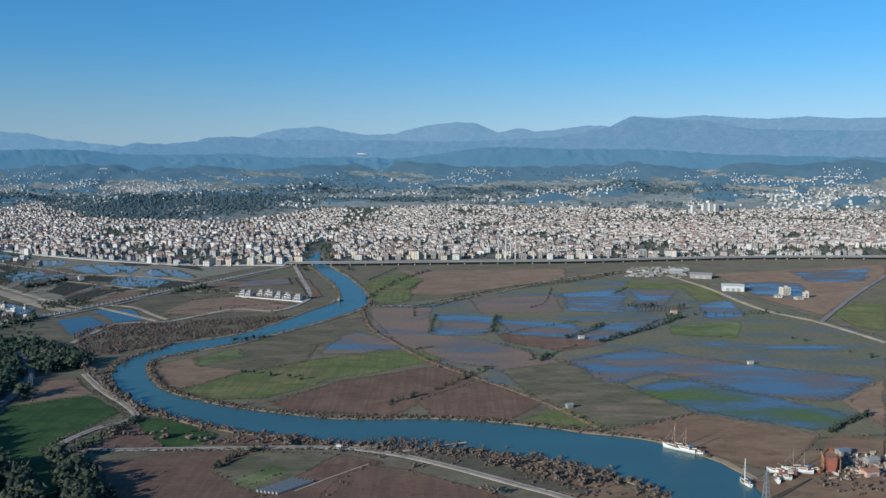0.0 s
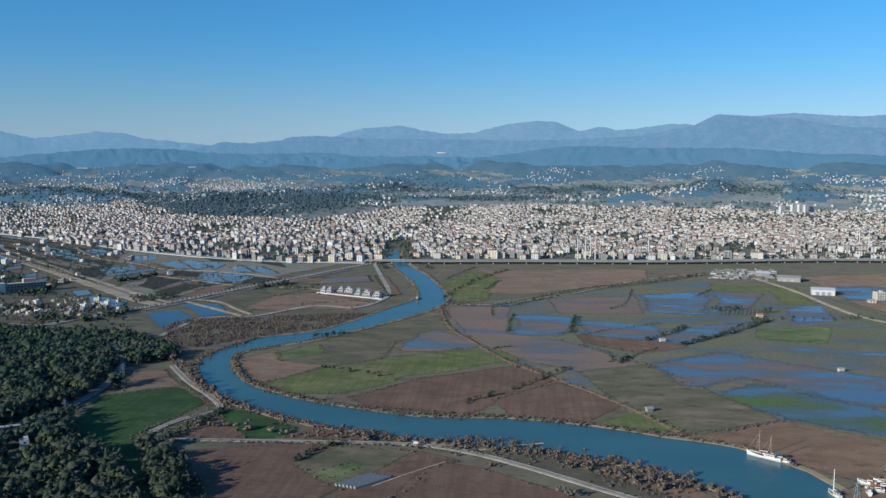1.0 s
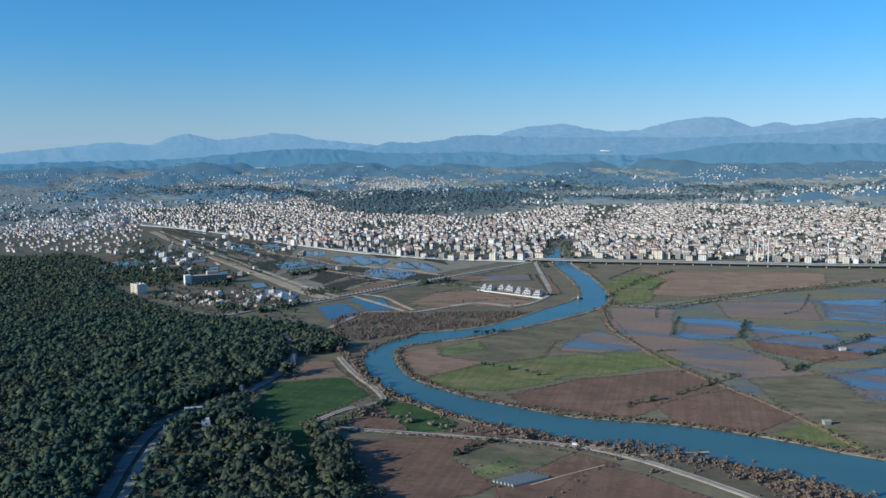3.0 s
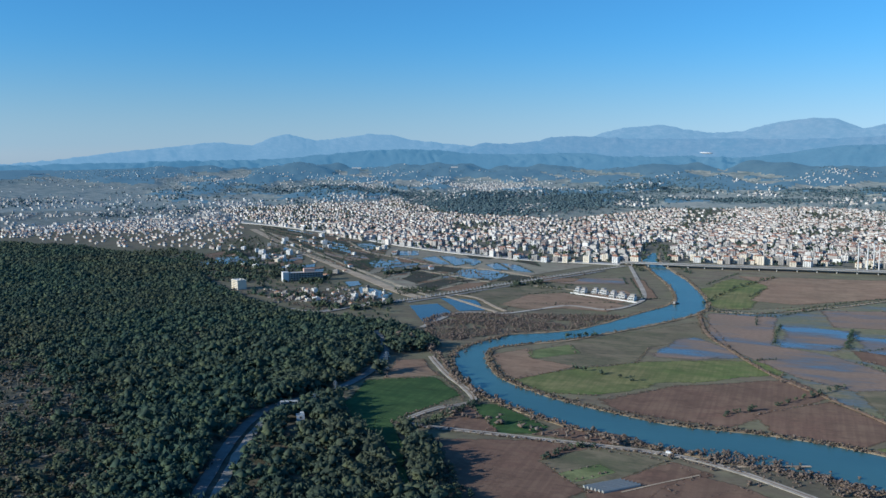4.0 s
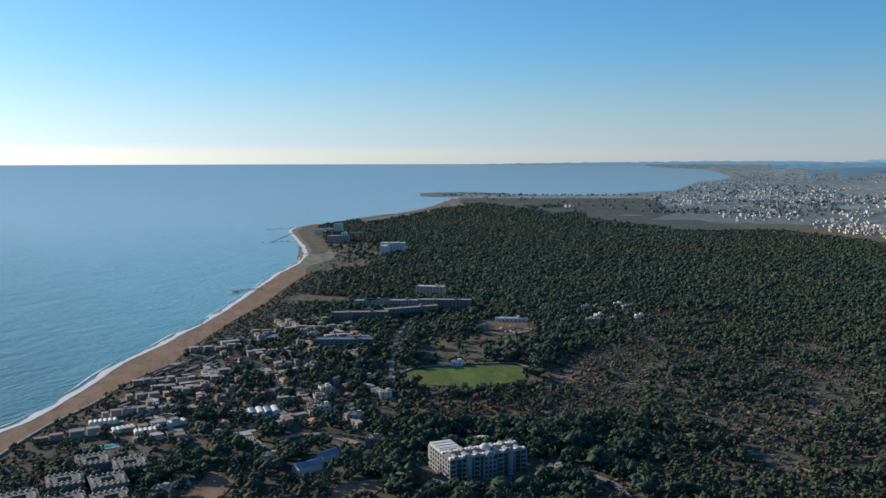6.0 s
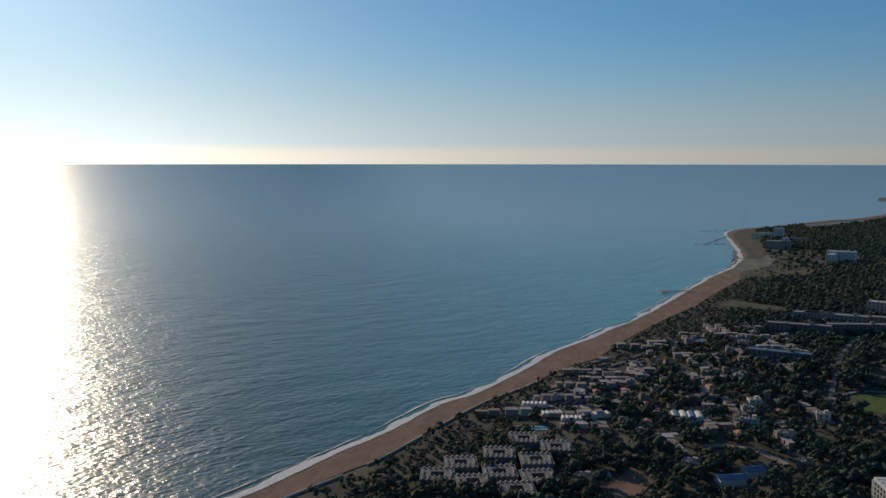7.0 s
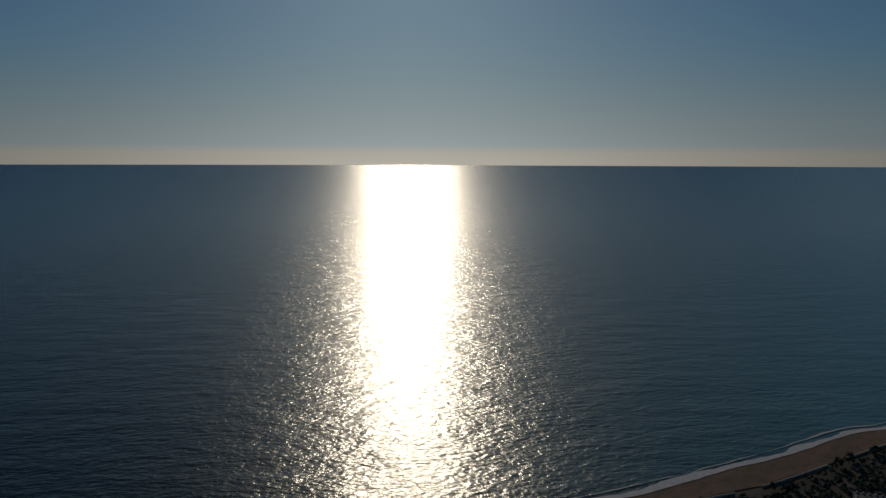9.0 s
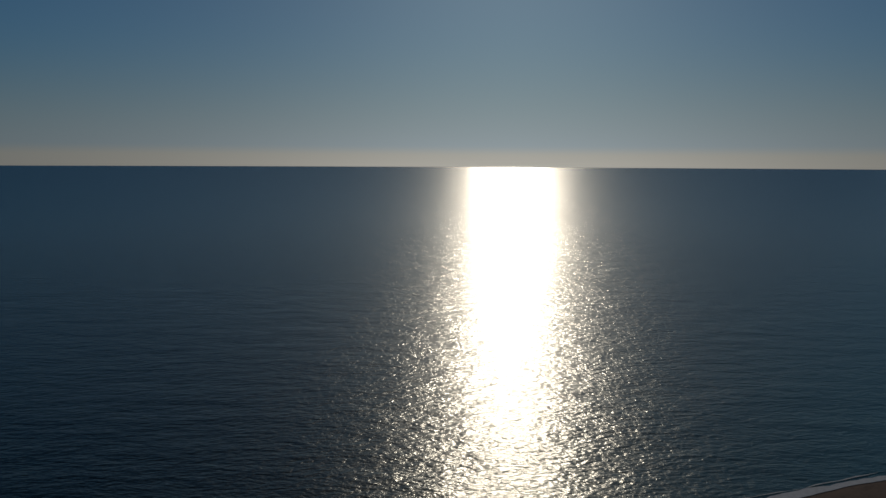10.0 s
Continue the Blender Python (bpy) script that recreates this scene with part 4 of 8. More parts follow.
for i in range(2):
    (ax, ay), (bx, by), (cx, cy), (dx, dy) = EDGE_A[i], EDGE_A[i + 1], EDGE_B[i + 1], EDGE_B[i]
    long_side = math.hypot(bx - ax, by - ay)
    rows, v0 = [], 0.015
    while v0 < 0.93:
        v1 = min(0.985, v0 + gs.uniform(0.05, 0.10))
        rows.append((v0, v1 - 0.016))
        v0 = v1
    for v0, v1 in rows:
        cuts = [0.0]
        while cuts[-1] < 0.85:
            cuts.append(min(1.0, cuts[-1] + gs.uniform(55, 150) / long_side))
        if cuts[-1] < 1.0:
            cuts[-1] = 1.0
        wet = gs.random()
        for u0, u1 in zip(cuts[:-1], cuts[1:]):
            cell = []
            m = 3.0 / long_side
            for u, v in ((u0 + m, v0), (u1 - m, v0), (u1 - m, v1), (u0 + m, v1)):
                px, py = ax + (bx - ax) * u, ay + (by - ay) * u
                qx, qy = dx + (cx - dx) * u, dy + (cy - dy) * u
                cell.append((px + (qx - px) * v, py + (qy - py) * v))
            CELLS.append(cell)
            pond = (6 if v0 < 0.45 else 2.5) * (1.6 if wet < 0.4 else 0.5) * (1.0 if i > 0 else 0.4)
            mat, what = STRIPS[gs.choices(range(7), (5, 1, pond, 1, 1, 1, 9))[0]]
            patch("field", cell, 0.42 + 0.0007 * len(CELLS), mat, what + " on the edge of town", "field", 1.2, 24, feather=2.5)

WET_PLOTS = [
    (M_FLOOD, "flooded plot of still blue water", [(-687, 1458), (-652, 1473), (-623, 1403), (-656, 1380)]),
    (M_FLOOD, "flooded plot of still blue water", [(-598, 1364), (-588, 1399), (-518, 1297), (-538, 1294)]),
    (M_FLOOD, "flooded plot of still blue water", [(-580, 1401), (-558, 1413), (-494, 1324), (-503, 1278)]),
    (M_FLOOD, "flooded plot of still blue water", [(-544, 1389), (-502, 1387), (-487, 1317), (-519, 1351)]),
    (M_FLOOD, "flooded plot of still blue water", [(-505, 1330), (-496, 1371), (-481, 1349), (-476, 1289)]),
    (M_FLOOD, "flooded plot of still blue water", [(-469, 1201), (-457, 1236), (-414, 1161), (-438, 1151)]),
    (M_FLOOD, "flooded plot of still blue water", [(-453, 1237), (-418, 1263), (-395, 1164), (-409, 1156)]),
    (M_FLOOD, "flooded plot of still blue water", [(-463, 1313), (-453, 1346), (-401, 1259), (-429, 1261)]),
]
WET_PLOTS += [
    (M_FLOOD, "flooded plot of still blue water", [(-448, 1346), (-413, 1329), (-360, 1245), (-394, 1253)]),
    (M_FLOOD, "flooded plot of still blue water", [(-423, 1196), (-399, 1225), (-386, 1202), (-395, 1141)]),
    (M_FLOOD, "flooded plot of still blue water", [(-664, 1282), (-655, 1314), (-608, 1268), (-595, 1221), (-619, 1217)]),
    (M_FLOOD, "flooded plot of still blue water", [(-830, 1550), (-804, 1577), (-747, 1488), (-753, 1448)]),
    (M_FLOOD, "flooded plot of still blue water", [(-583, 1055), (-566, 1068), (-545, 1040), (-555, 1014)]),
    (M_FLOOD, "flooded plot of still blue water", [(-542, 1021), (-504, 1008), (-469, 969), (-469, 923), (-507, 962)]),
    (M_FLOOD, "flooded plot of still blue water", [(-941, 1239), (-920, 1265), (-871, 1227), (-903, 1193)]),
    (M_FLOOD, "flooded plot of still blue water", [(-514, 1513), (-481, 1479), (-425, 1382), (-454, 1394)]),
]
WET_PLOTS += [
    (M_REED, "dark reedy field", [(-475, 1057), (-462, 1130), (-428, 1124), (-443, 1033)]),
    (M_DARKB, "dark brown field", [(-438, 1029), (-417, 1109), (-386, 1114), (-391, 1027)]),
    (M_REED, "dark reedy field", [(-518, 1109), (-527, 1192), (-478, 1168), (-483, 1077)]),
    (M_OLIVE, "olive field", [(-582, 1127), (-585, 1229), (-553, 1214), (-543, 1094)]),
    (M_WET_LO, "damp brown field", [(-738, 1334), (-716, 1371), (-669, 1312), (-702, 1276)]),
    (M_REED, "dark reedy field", [(-694, 1262), (-669, 1281), (-612, 1204), (-629, 1169)]),
    (M_DARKB, "dark brown field", [(-641, 1349), (-604, 1355), (-553, 1299), (-604, 1291)]),
    (M_REED, "dark reedy field", [(-535, 1272), (-482, 1253), (-473, 1201), (-519, 1219)]),
    (M_DARKB, "dark brown field", [(-477, 1175), (-438, 1139), (-420, 1137), (-446, 1127)]),
]
WET_PLOTS += [
    (M_REED, "dark reedy field", [(-395, 1213), (-346, 1196), (-357, 1159), (-385, 1142)]),
    (M_OLIVE, "olive field", [(-702, 1391), (-656, 1372), (-620, 1304), (-682, 1343)]),
    (M_DARKB, "dark brown field", [(-345, 1221), (-277, 1207), (-281, 1171), (-324, 1147)]),
    (M_REED, "dark reedy field", [(-557, 1449), (-484, 1424), (-483, 1390), (-520, 1393)]),
    (M_WET_LO, "damp brown field", [(-327, 1158), (-301, 1203), (-224, 1235), (-209, 1177), (-247, 1165), (-276, 1149)]),
    (M_REED, "dark reedy field", [(-497, 1431), (-401, 1386), (-375, 1327), (-439, 1380)]),
    (M_OLIVE, "olive field", [(-382, 992), (-368, 1080), (-336, 1091), (-309, 1041), (-343, 986)]),
    (M_BROWN, "brown fallow field", [(-321, 953), (-309, 1041), (-269, 1072), (-195, 1016), (-174, 998), (-191, 948), (-243, 954), (-270, 930)]),
    (M_DARKB, "dark brown field", [(-215, 1236), (-192, 1221), (-150, 1068), (-166, 1056)]),
]
for mat, what, cell in WET_PLOTS[::-1]:
    CELLS.append(cell)
    patch("field", cell, 0.42 + 0.0012 * len(CELLS), mat, what + " on the edge of town", "field", 2.0, 16, feather=3.0)

# narrow wet plots on both sides of the expressway strip, parted by reedy ditches
PLOT_LAND = ([(-1339, 1598), (-1100, 1582), (-594, 1102), (-633, 1079), (-781, 1191), (-904, 1214), (-911, 1156), (-1058, 1260)], [(-1082, 1634), (-964, 1650), (-878, 1613), (-709, 1390), (-546, 1271), (-416, 1223), (-405, 1139), (-460, 1055), (-581, 1146)])
PLOTS = ((M_WET_HI, "flooded brown plot"), (M_FLOOD, "plot under still grey-blue water"), (M_REED, "dark reedy plot"), (M_DARKB, "dark brown plot"), (M_DAMPG, "dull damp pasture plot"), (M_FLOODED, "plot with sheets of standing water"))
taken = [np.mean(q[2], axis=0) for q in WET_PLOTS]
base = 1000.0
while base < 2050:
    deep = base * base * 1.9e-5 * gs.uniform(0.7, 1.4)
    a0 = 18.0 + gs.uniform(0, 2)
    while a0 < 40:
        a1 = a0 + gs.uniform(1.3, 3.0)
        lean = base * base * 1.2e-5
        cell = [polar(a, r + (28 - a) * lean) for a, r in ((a0 + 0.1, base), (a1 - 0.1, base), (a1 - 0.1, base + deep * 0.86), (a0 + 0.1, base + deep * 0.86))]
        mid = np.mean(cell, axis=0)
        road = near_line(spline([(-1247, 1794), (-1005, 1537), (-851, 1377), (-748, 1276), (-656, 1184), (-544, 1072), (-467, 996)], 40), [c[0] for c in cell] + [mid[0]], [c[1] for c in cell] + [mid[1]]).min()
        if any(inside(q, [mid[0]], [mid[1]])[0] for q in PLOT_LAND) and road > 9 and min(math.hypot(*(mid - q)) for q in taken) > 20:
            CELLS.append(cell)
            mat, what = PLOTS[gs.choices(range(6), (6, 3, 4, 3, 1, 5))[0]]
            patch("field", cell, 0.415 + 0.0006 * (len(CELLS) % 60), mat, what + " beside the expressway strip", "field", 1.0, 20, feather=2.5)
        a0 = a1
    base += deep

# ---- roads ----
ROAD_1 = [(-288, 675), (-256, 628), (-207, 563), (-222, 533), (-231, 505), (-226, 493), (-162, 494), (-66, 496), (-28, 484), (5, 463), (35, 440), (62, 419)] + [(95, 385), (125, 345)]
ribbon("road", ROAD_1, 5.0, 0.6, M_ROAD, "pale gravel embankment road along the river", "road", 8, 0.16, 0.5)
ribbon("verge", ROAD_1, 0.9, 0.62, M_DARKB, "dark earth strip between the wheel tracks", "verge", 8, 0.3)
M_RANK = earth("rank_grass", (0.125, 0.105, 0.080), (0.090, 0.085, 0.060), (0.070, 0.062, 0.046), 0.04, 0.4, ragged=True)
patch("field", [(-36, 490), (-11, 498), (25, 491), (34, 470), (54, 449), (78, 431), (76, 420), (51, 427), (23, 447), (-7, 467)], 0.48, M_RANK, "dark rank winter grass between road and river", "field", 2.0, 8, feather=6.0)
ROADS = [
    ("road", M_BROWN, 3.2, "dirt track on a dyke between fields", [(-95, 986), (-75, 867), (-45, 790), (-12, 717), (29, 656), (70, 593), (99, 533)]),
    ("road", M_TRACK, 4.0, "hedge-lined farm track", [(-83, 998), (-30, 1005), (55, 1082), (177, 1233), (277, 1302)]),
    ("road", M_TRACK, 6.0, "pale farm road past the warehouse", [(332, 1262), (352, 1137), (358, 1021), (367, 955), (395, 887), (413, 786)]),
    ("road", M_ASPHALT, 5.0, "straight concrete canal between fields", [(655, 1257), (514, 1063), (395, 887)]),
    ("road", M_ROAD, 6.0, "pale gravel road along the ponds", [(-348, 791), (-343, 885), (-297, 898), (-271, 931), (-240, 976), (-195, 964), (-174, 1001), (-169, 1075), (-206, 1238), (-246, 1403)]),
    ("road", M_ROAD, 7.0, "pale canal road on an embankment", [(-494, 831), (-458, 898), (-440, 932), (-405, 1015), (-373, 1095), (-326, 1205), (-280, 1313), (-247, 1385)]),
    ("road", M_ASPHALT, 7.0, "service road beside the canal road", [(-427, 926), (-392, 1008), (-360, 1088), (-313, 1198), (-268, 1306)]),
    ("road", M_TRACK, 15.0, "wide unpaved expressway strip", [(-1247, 1794), (-1005, 1537), (-851, 1377), (-748, 1276), (-656, 1184), (-544, 1072), (-467, 996), (-419, 960)]),
    ("road", M_TRACK, 5.0, "field track between ponds", [(-402, 989), (-354, 947), (-305, 902)]),
    ("road", M_TRACK, 6.0, "minor road through wet fields", [(-867, 1591), (-778, 1474), (-717, 1407), (-631, 1350), (-552, 1284), (-489, 1273), (-403, 1238), (-346, 1196)]),
    ("road", M_TRACK, 5.0, "field track", [(-394, 1004), (-359, 988), (-325, 944), (-297, 911)]),
    ("road", M_DRY, 6.0, "pale verge track beside the expressway strip", [(-1236, 1811), (-872, 1430), (-668, 1223), (-554, 1109), (-460, 1016), (-419, 982)]),
    ("road", M_DRY, 4.0, "pale bund between wet fields", [(-547, 1127), (-550, 1175), (-543, 1209), (-491, 1185), (-428, 1147), (-390, 1125)]),
    ("road", M_DRY, 4.0, "pale bund between wet fields", [(-499, 1048), (-457, 1026), (-439, 1019), (-424, 1071)]),
    ("road", M_DRY, 4.0, "pale bund between wet fields", [(-323, 1114), (-276, 1101), (-246, 1086)]),
    ("road", M_ROAD, 4.0, "pale track along the forest edge", [(-531, 837), (-490, 831), (-474, 865), (-462, 908), (-441, 940)]),
    ("road", M_ASPHALT, 7.0, "pale cutting road through the forest", [(-267, 324), (-297, 387), (-320, 444), (-330, 493), (-313, 539), (-312, 601), (-331, 673), (-383, 759)]),
    ("road", M_ROAD, 5.0, "pale gravel footpath beside the forest road", [(-260, 329), (-287, 388), (-310, 443), (-320, 489), (-306, 531)]),
    ("road", M_ASPHALT, 4.0, "narrow lane beside the sports pitch", [(-579, 121), (-661, 137), (-789, 170), (-871, 199)]),
    ("road", M_ASPHALT, 7.0, "access road to the hotel", [(-432, 175), (-422, 191), (-397, 195)]),
    ("road", M_TRACK, 5.0, "dirt lane", [(-517, 38), (-519, 63), (-495, 81)]),
    ("road", M_ROAD, 3.0, "pale cinder path round the sports pitch", [(-640, 134), (-668, 156), (-670, 203), (-661, 243), (-633, 248)]),
]
FARM_PATHS = [("pale path to the riverbank", 2.2, [(-24, 489), (-8, 496), (4, 501), (14, 505)]), ("narrow pale path through the ploughland", 1.3, [(-77, 428), (-62, 446), (-42, 468)])]
for i, (label, w, pts) in enumerate(FARM_PATHS):
    ribbon("path", pts, w, 0.52 + 0.01 * i, M_TRACK, label, "path", 6, 0.35)
ROADS += [("road", M_ROAD, 3.5, "pale sandy drive beside the hotel", [(-433, 183), (-426, 188), (-409, 195), (-394, 201), (-377, 199)])]
for i, (nm, mat, w, label, pts) in enumerate(ROADS):
    ribbon(nm, pts, w, 0.62 + 0.012 * i, mat, label, "canal" if "canal between" in label else "road", 10, 0.6 if "footpath" in label else 0.14, 0.3)

# ---- pieces for buildings ----
M_WHITE = plain("white_plaster", (0.68, 0.67, 0.65), 0.8, 0.12, 0.15, per_object=-0.12)
M_CREAM = plain("cream_plaster", (0.74, 0.66, 0.54), 0.85, 0.15, 0.15, per_object=-0.2)
M_GREY = plain("grey_plaster", (0.36, 0.335, 0.315), 0.85, 0.18, 0.15, per_object=-0.2)
M_PINK = plain("salmon_plaster", (0.62, 0.42, 0.34), 0.85, 0.15, 0.15)
M_TILE = plain("clay_tiles", (0.36, 0.18, 0.11), 0.9, 0.35, 0.5, per_object=0.3)
M_FLATROOF = plain("flat_roof", (0.46, 0.43, 0.40), 0.9, 0.25, 0.3, per_object=-0.3)
M_CONC = plain("concrete", (0.48, 0.46, 0.43), 0.85, 0.2, 0.3)
M_BLUE = plain("blue_sheet_roof", (0.13, 0.21, 0.33), 0.5, 0.2, 0.3)
M_STEEL = plain("galvanised_steel", (0.45, 0.46, 0.47), 0.5, 0.2, 0.5, 0.6)
M_WOODR = plain("rust_red_timber", (0.30, 0.10, 0.065), 0.8, 0.3, 0.5)
M_WOOD = plain("varnished_wood", (0.36, 0.21, 0.11), 0.5, 0.25, 0.8)
M_HULLW = plain("white_hull", (0.80, 0.79, 0.76), 0.35, 0.08, 0.5)
M_POOL = water("pool_water", (0.05, 0.30, 0.42), 0.08, 0.8, 0.02, 0.1)


def win_mesh(w, h):
    return Geo().box(0, 0, 0, w, 0.24, h).mesh("window", M_GLASSD)


WIN = {k: win_mesh(*k) for k in ((1.4, 1.5), (2.2, 2.0), (1.1, 1.8), (2.7, 2.0))}


def facade(parent, w, d, floors, fh=3.0, step=3.2, key=(1.4, 1.5), sides=(0, 1, 2, 3), z0=0.9):
    """Rows of windows on the walls of a w by d block."""
    for s in sides:
        run, off = (w, d / 2) if s in (0, 2) else (d, w / 2)
        n = max(1, int((run - 1.0) / step))
        turn = {0: 0, 1: 90, 2: 180, 3: 270}[s]
        for k in range(floors):
            for i in range(n):
                u = (i + 0.5 - n / 2) * step
                m = pose(0, 0, 0, 0, 0, turn) @ pose(u, -off, k * fh + z0)
                child("window", WIN[key], parent, at=m)


def block(name, w, d, floors, wall, roof, label, category, kind_of_roof="hip", sides=(0, 1, 2, 3), balc=True, fh=3.0, step=3.2, group=""):
    """A house or apartment block: walls, roof, windows, balconies."""
    top = tagged(new(name), label, category, group)
    h = floors * fh
    child("wall", Geo().box(0, 0, -0.5, w, d, h + 0.5).mesh("wall", wall), top)
    if kind_of_roof == "hip":
        child("roof", Geo().hip(0, 0, h, w, d, min(w, d) * 0.2, 0, 0.5).mesh("roof", roof), top)
    else:
        g = Geo()
        for x, y, sx, sy in ((0, -d / 2 + 0.15, w + 0.1, 0.3), (0, d / 2 - 0.15, w + 0.1, 0.3), (-w / 2 + 0.15, 0, 0.3, d - 0.6), (w / 2 - 0.15, 0, 0.3, d - 0.6)):
            g.box(x, y, h + 0.004, sx, sy, 0.8)
        child("parapet", g.mesh("parapet", wall), top)
        child("roof", Geo().box(0, 0, h + 0.004, w - 0.7, d - 0.7, 0.2).mesh("roof", roof), top)
        child("stair_head", Geo().box(w * 0.2, d * 0.1, h + 0.2, 3.2, 3.0, 2.3).mesh("stair_head", wall), top)
        child("water_tank", Geo().cyl(-w * 0.2, 0, h + 0.2, 0.8, 0.8, 1.6).mesh("water_tank", M_STEEL), top)
    facade(top, w, d, floors, fh, step, sides=sides)
    if balc:
        for k in range(1, floors):
            child("balcony", Geo().box(-w * 0.22, -d / 2 - 0.6, k * fh - 0.1, w * 0.36, 1.2, 0.18).box(-w * 0.22, -d / 2 - 1.14, k * fh + 0.08, w * 0.36, 0.1, 0.9).mesh("balcony", wall), top)
    return top


def set_down(ob, x, y, turn=0.0, z=0.0, s=1.0):
    ob.matrix_basis = pose(x, y, gz(x, y) + z, 0, 0, turn) @ Matrix.Scale(s, 4)
    return ob


# ---- town ----
TOWN = [(-1459, 2067), (-796, 1577), (-386, 1372), (-239, 1410)] + [(-140, 1466), (212, 1477), (781, 1502)] + [(1500, 1500), (1900, 2500)] + [(1385, 2679), (594, 2852), (33, 3070), (-426, 2884), (-600, 2368), (-953, 2474), (-1429, 2997)] + [(-1766, 2362)]
patch("town_ground", TOWN, 0.05, M_TOWNG, "grey streets and yards between the houses", "town ground", 4, 60)
RIVER_MID = [(-247, 1785), (-234, 1596), (-221, 1459), (-179, 1322), (-140, 1197)] 


def lattice(poly, dx, dy, turn, jit, seed):
    """Jittered rows of places inside a polygon of the plan."""
    g = np.random.default_rng(seed)
    p = np.array(poly, float)
    c, s = math.cos(turn), math.sin(turn)
    q = p @ np.array([[c, -s], [s, c]])
    u, w = np.meshgrid(np.arange(q[:, 0].min(), q[:, 0].max(), dx), np.arange(q[:, 1].min(), q[:, 1].max(), dy))
    u, w = u.ravel(), w.ravel()
    u = u + g.uniform(-jit, jit, u.size) * dx
    w = w + g.uniform(-jit, jit, u.size) * dy
    x, y = u * c - w * s, u * s + w * c
    ok = inside(poly, x, y)
    return x[ok], y[ok]


tx, ty = lattice(TOWN, 16.5, 20, 0.22, 0.26, 5)
k = np.hypot(tx, ty) < 1750
fx, fy = lattice(TOWN, 12.6, 15.5, 0.22, 0.26, 6)
q = np.hypot(fx, fy) >= 1750
tx, ty = np.concatenate([tx[k], fx[q]]), np.concatenate([ty[k], fy[q]])
keep = near_line(RIVER_MID, tx, ty) > 28
patchy = np.array([noise.noise(Vector((a * 0.006, b * 0.006, 2.0))) for a, b in zip(tx, ty)])
keep &= rng.uniform(0, 1, tx.size) < np.clip(0.88 + patchy * 1.5 - np.where(tx < -150, 0.1, 0.0), 0.12, 0.98)
tx, ty = tx[keep], ty[keep]
order = np.argsort(np.hypot(tx, ty) + np.abs(tx) * 0.12)
protos = []
for i, (w, d, fl, wall, roof, kind) in enumerate(((14, 12, 5, M_CREAM, M_FLATROOF, "flat"), (16, 12, 4, M_WHITE, M_TILE, "hip"), (12, 11, 5, M_WHITE, M_TILE, "hip"), (18, 12, 5, M_CREAM, M_TILE, "hip"), (13, 12, 4, M_GREY, M_FLATROOF, "flat"), (12, 10, 3, M_CREAM, M_TILE, "hip"))):
    tone = {M_CREAM: "cream", M_WHITE: "white", M_GREY: "grey"}[wall]
    protos.append(block("apartment_block", w, d, fl, wall, roof, "%s %s-storey apartment block with %s roof" % (tone, ("three", "four", "five")[fl - 3], "red tiled" if roof is M_TILE else "flat grey"), "apartment block", kind, (0, 3), True, step=5.0, group="apartment blocks of the town front"))
town = Geo()
first = {}
for rank, i in enumerate(order):
    x, y = tx[i], ty[i]
    s = far_scale(x, y) * float(np.interp(math.hypot(x, y), (1200, 1750, 2450), (1.0, 0.85, 0.66)))
    turn = math.degrees(-0.22) + rng.choice([0, 0, 90, 180])
    if rank < 64:
        k = int(rng.integers(0, 6))
        turn = math.degrees(-0.22) + rng.uniform(-6, 6)
        m = pose(x, y, gz(x, y), 0, 0, turn) @ Matrix.Scale(rng.uniform(0.62, 0.85), 4)
        if k not in first:
            first[k] = protos[k]
            protos[k].matrix_basis = m
        else:
            q = copy_thing(protos[k], pose(0, 0, 0))
            q.matrix_basis = m
        continue
    t = radians(turn) + rng.uniform(-0.05, 0.05)
    w, d = rng.uniform(6.5, 15) * s, rng.uniform(6, 9.5) * s
    fl = rng.choice([1, 2, 3, 3, 4, 4, 5])
    h = fl * 2.7 * s
    z = gz(x, y)
    town.box(x, y, z - 1, w, d, h + 1, t, 0)
    if rng.uniform() < 0.6:
        town.hip(x, y, z + h, w, d, 2.7 * s, t, 0.4 * s, 1)
    else:
        town.box(x, y, z + h, w * 0.94, d * 0.94, 0.3 * s, t, 1)
        town.box(x + rng.uniform(-2, 2) * s, y + rng.uniform(-2, 2) * s, z + h, 3 * s, 3 * s, 2.2 * s, t, 0)
    if 1420 <= math.hypot(x, y) < 1800:   # loggias and shop bands
        c, sn = math.cos(t), math.sin(t)
        for k in range(int(fl)):
            for ax, ay, ww, dd in ((-0.2 * w, -d / 2, w * 0.34, 0.3), (0.25 * w, -d / 2, w * 0.25, 0.3), (-w / 2, 0.1 * d, 0.3, d * 0.45), (w / 2, 0.1 * d, 0.3, d * 0.45)):
                town.box(x + ax * c - ay * sn, y + ax * sn + ay * c, z + (k * 2.7 + 0.9) * s, ww, dd, 1.3 * s, t, 2)
    if math.hypot(x, y) < 1420:
        c, sn = math.cos(t), math.sin(t)
        for k in range(int(fl)):
            for u in (-0.25, 0.25):
                for ax, ay, ww, dd in ((u * w, -d / 2, 1.5, 0.2), (-w / 2, u * d, 0.2, 1.4)):
                    town.box(x + ax * c - ay * sn, y + ax * sn + ay * c, z + k * 3.0 + 1.0, ww, dd, 1.5, t, 2)
for k in range(6):
    if k not in first:
        protos[k].matrix_basis = pose(-466, 1435, 0)
tagged(new("town_houses", town.mesh("town_houses", [M_WALL, M_ROOF, M_GLASSD])), "dense town of pale plaster houses with tiled roofs", "town", kind="stuff")


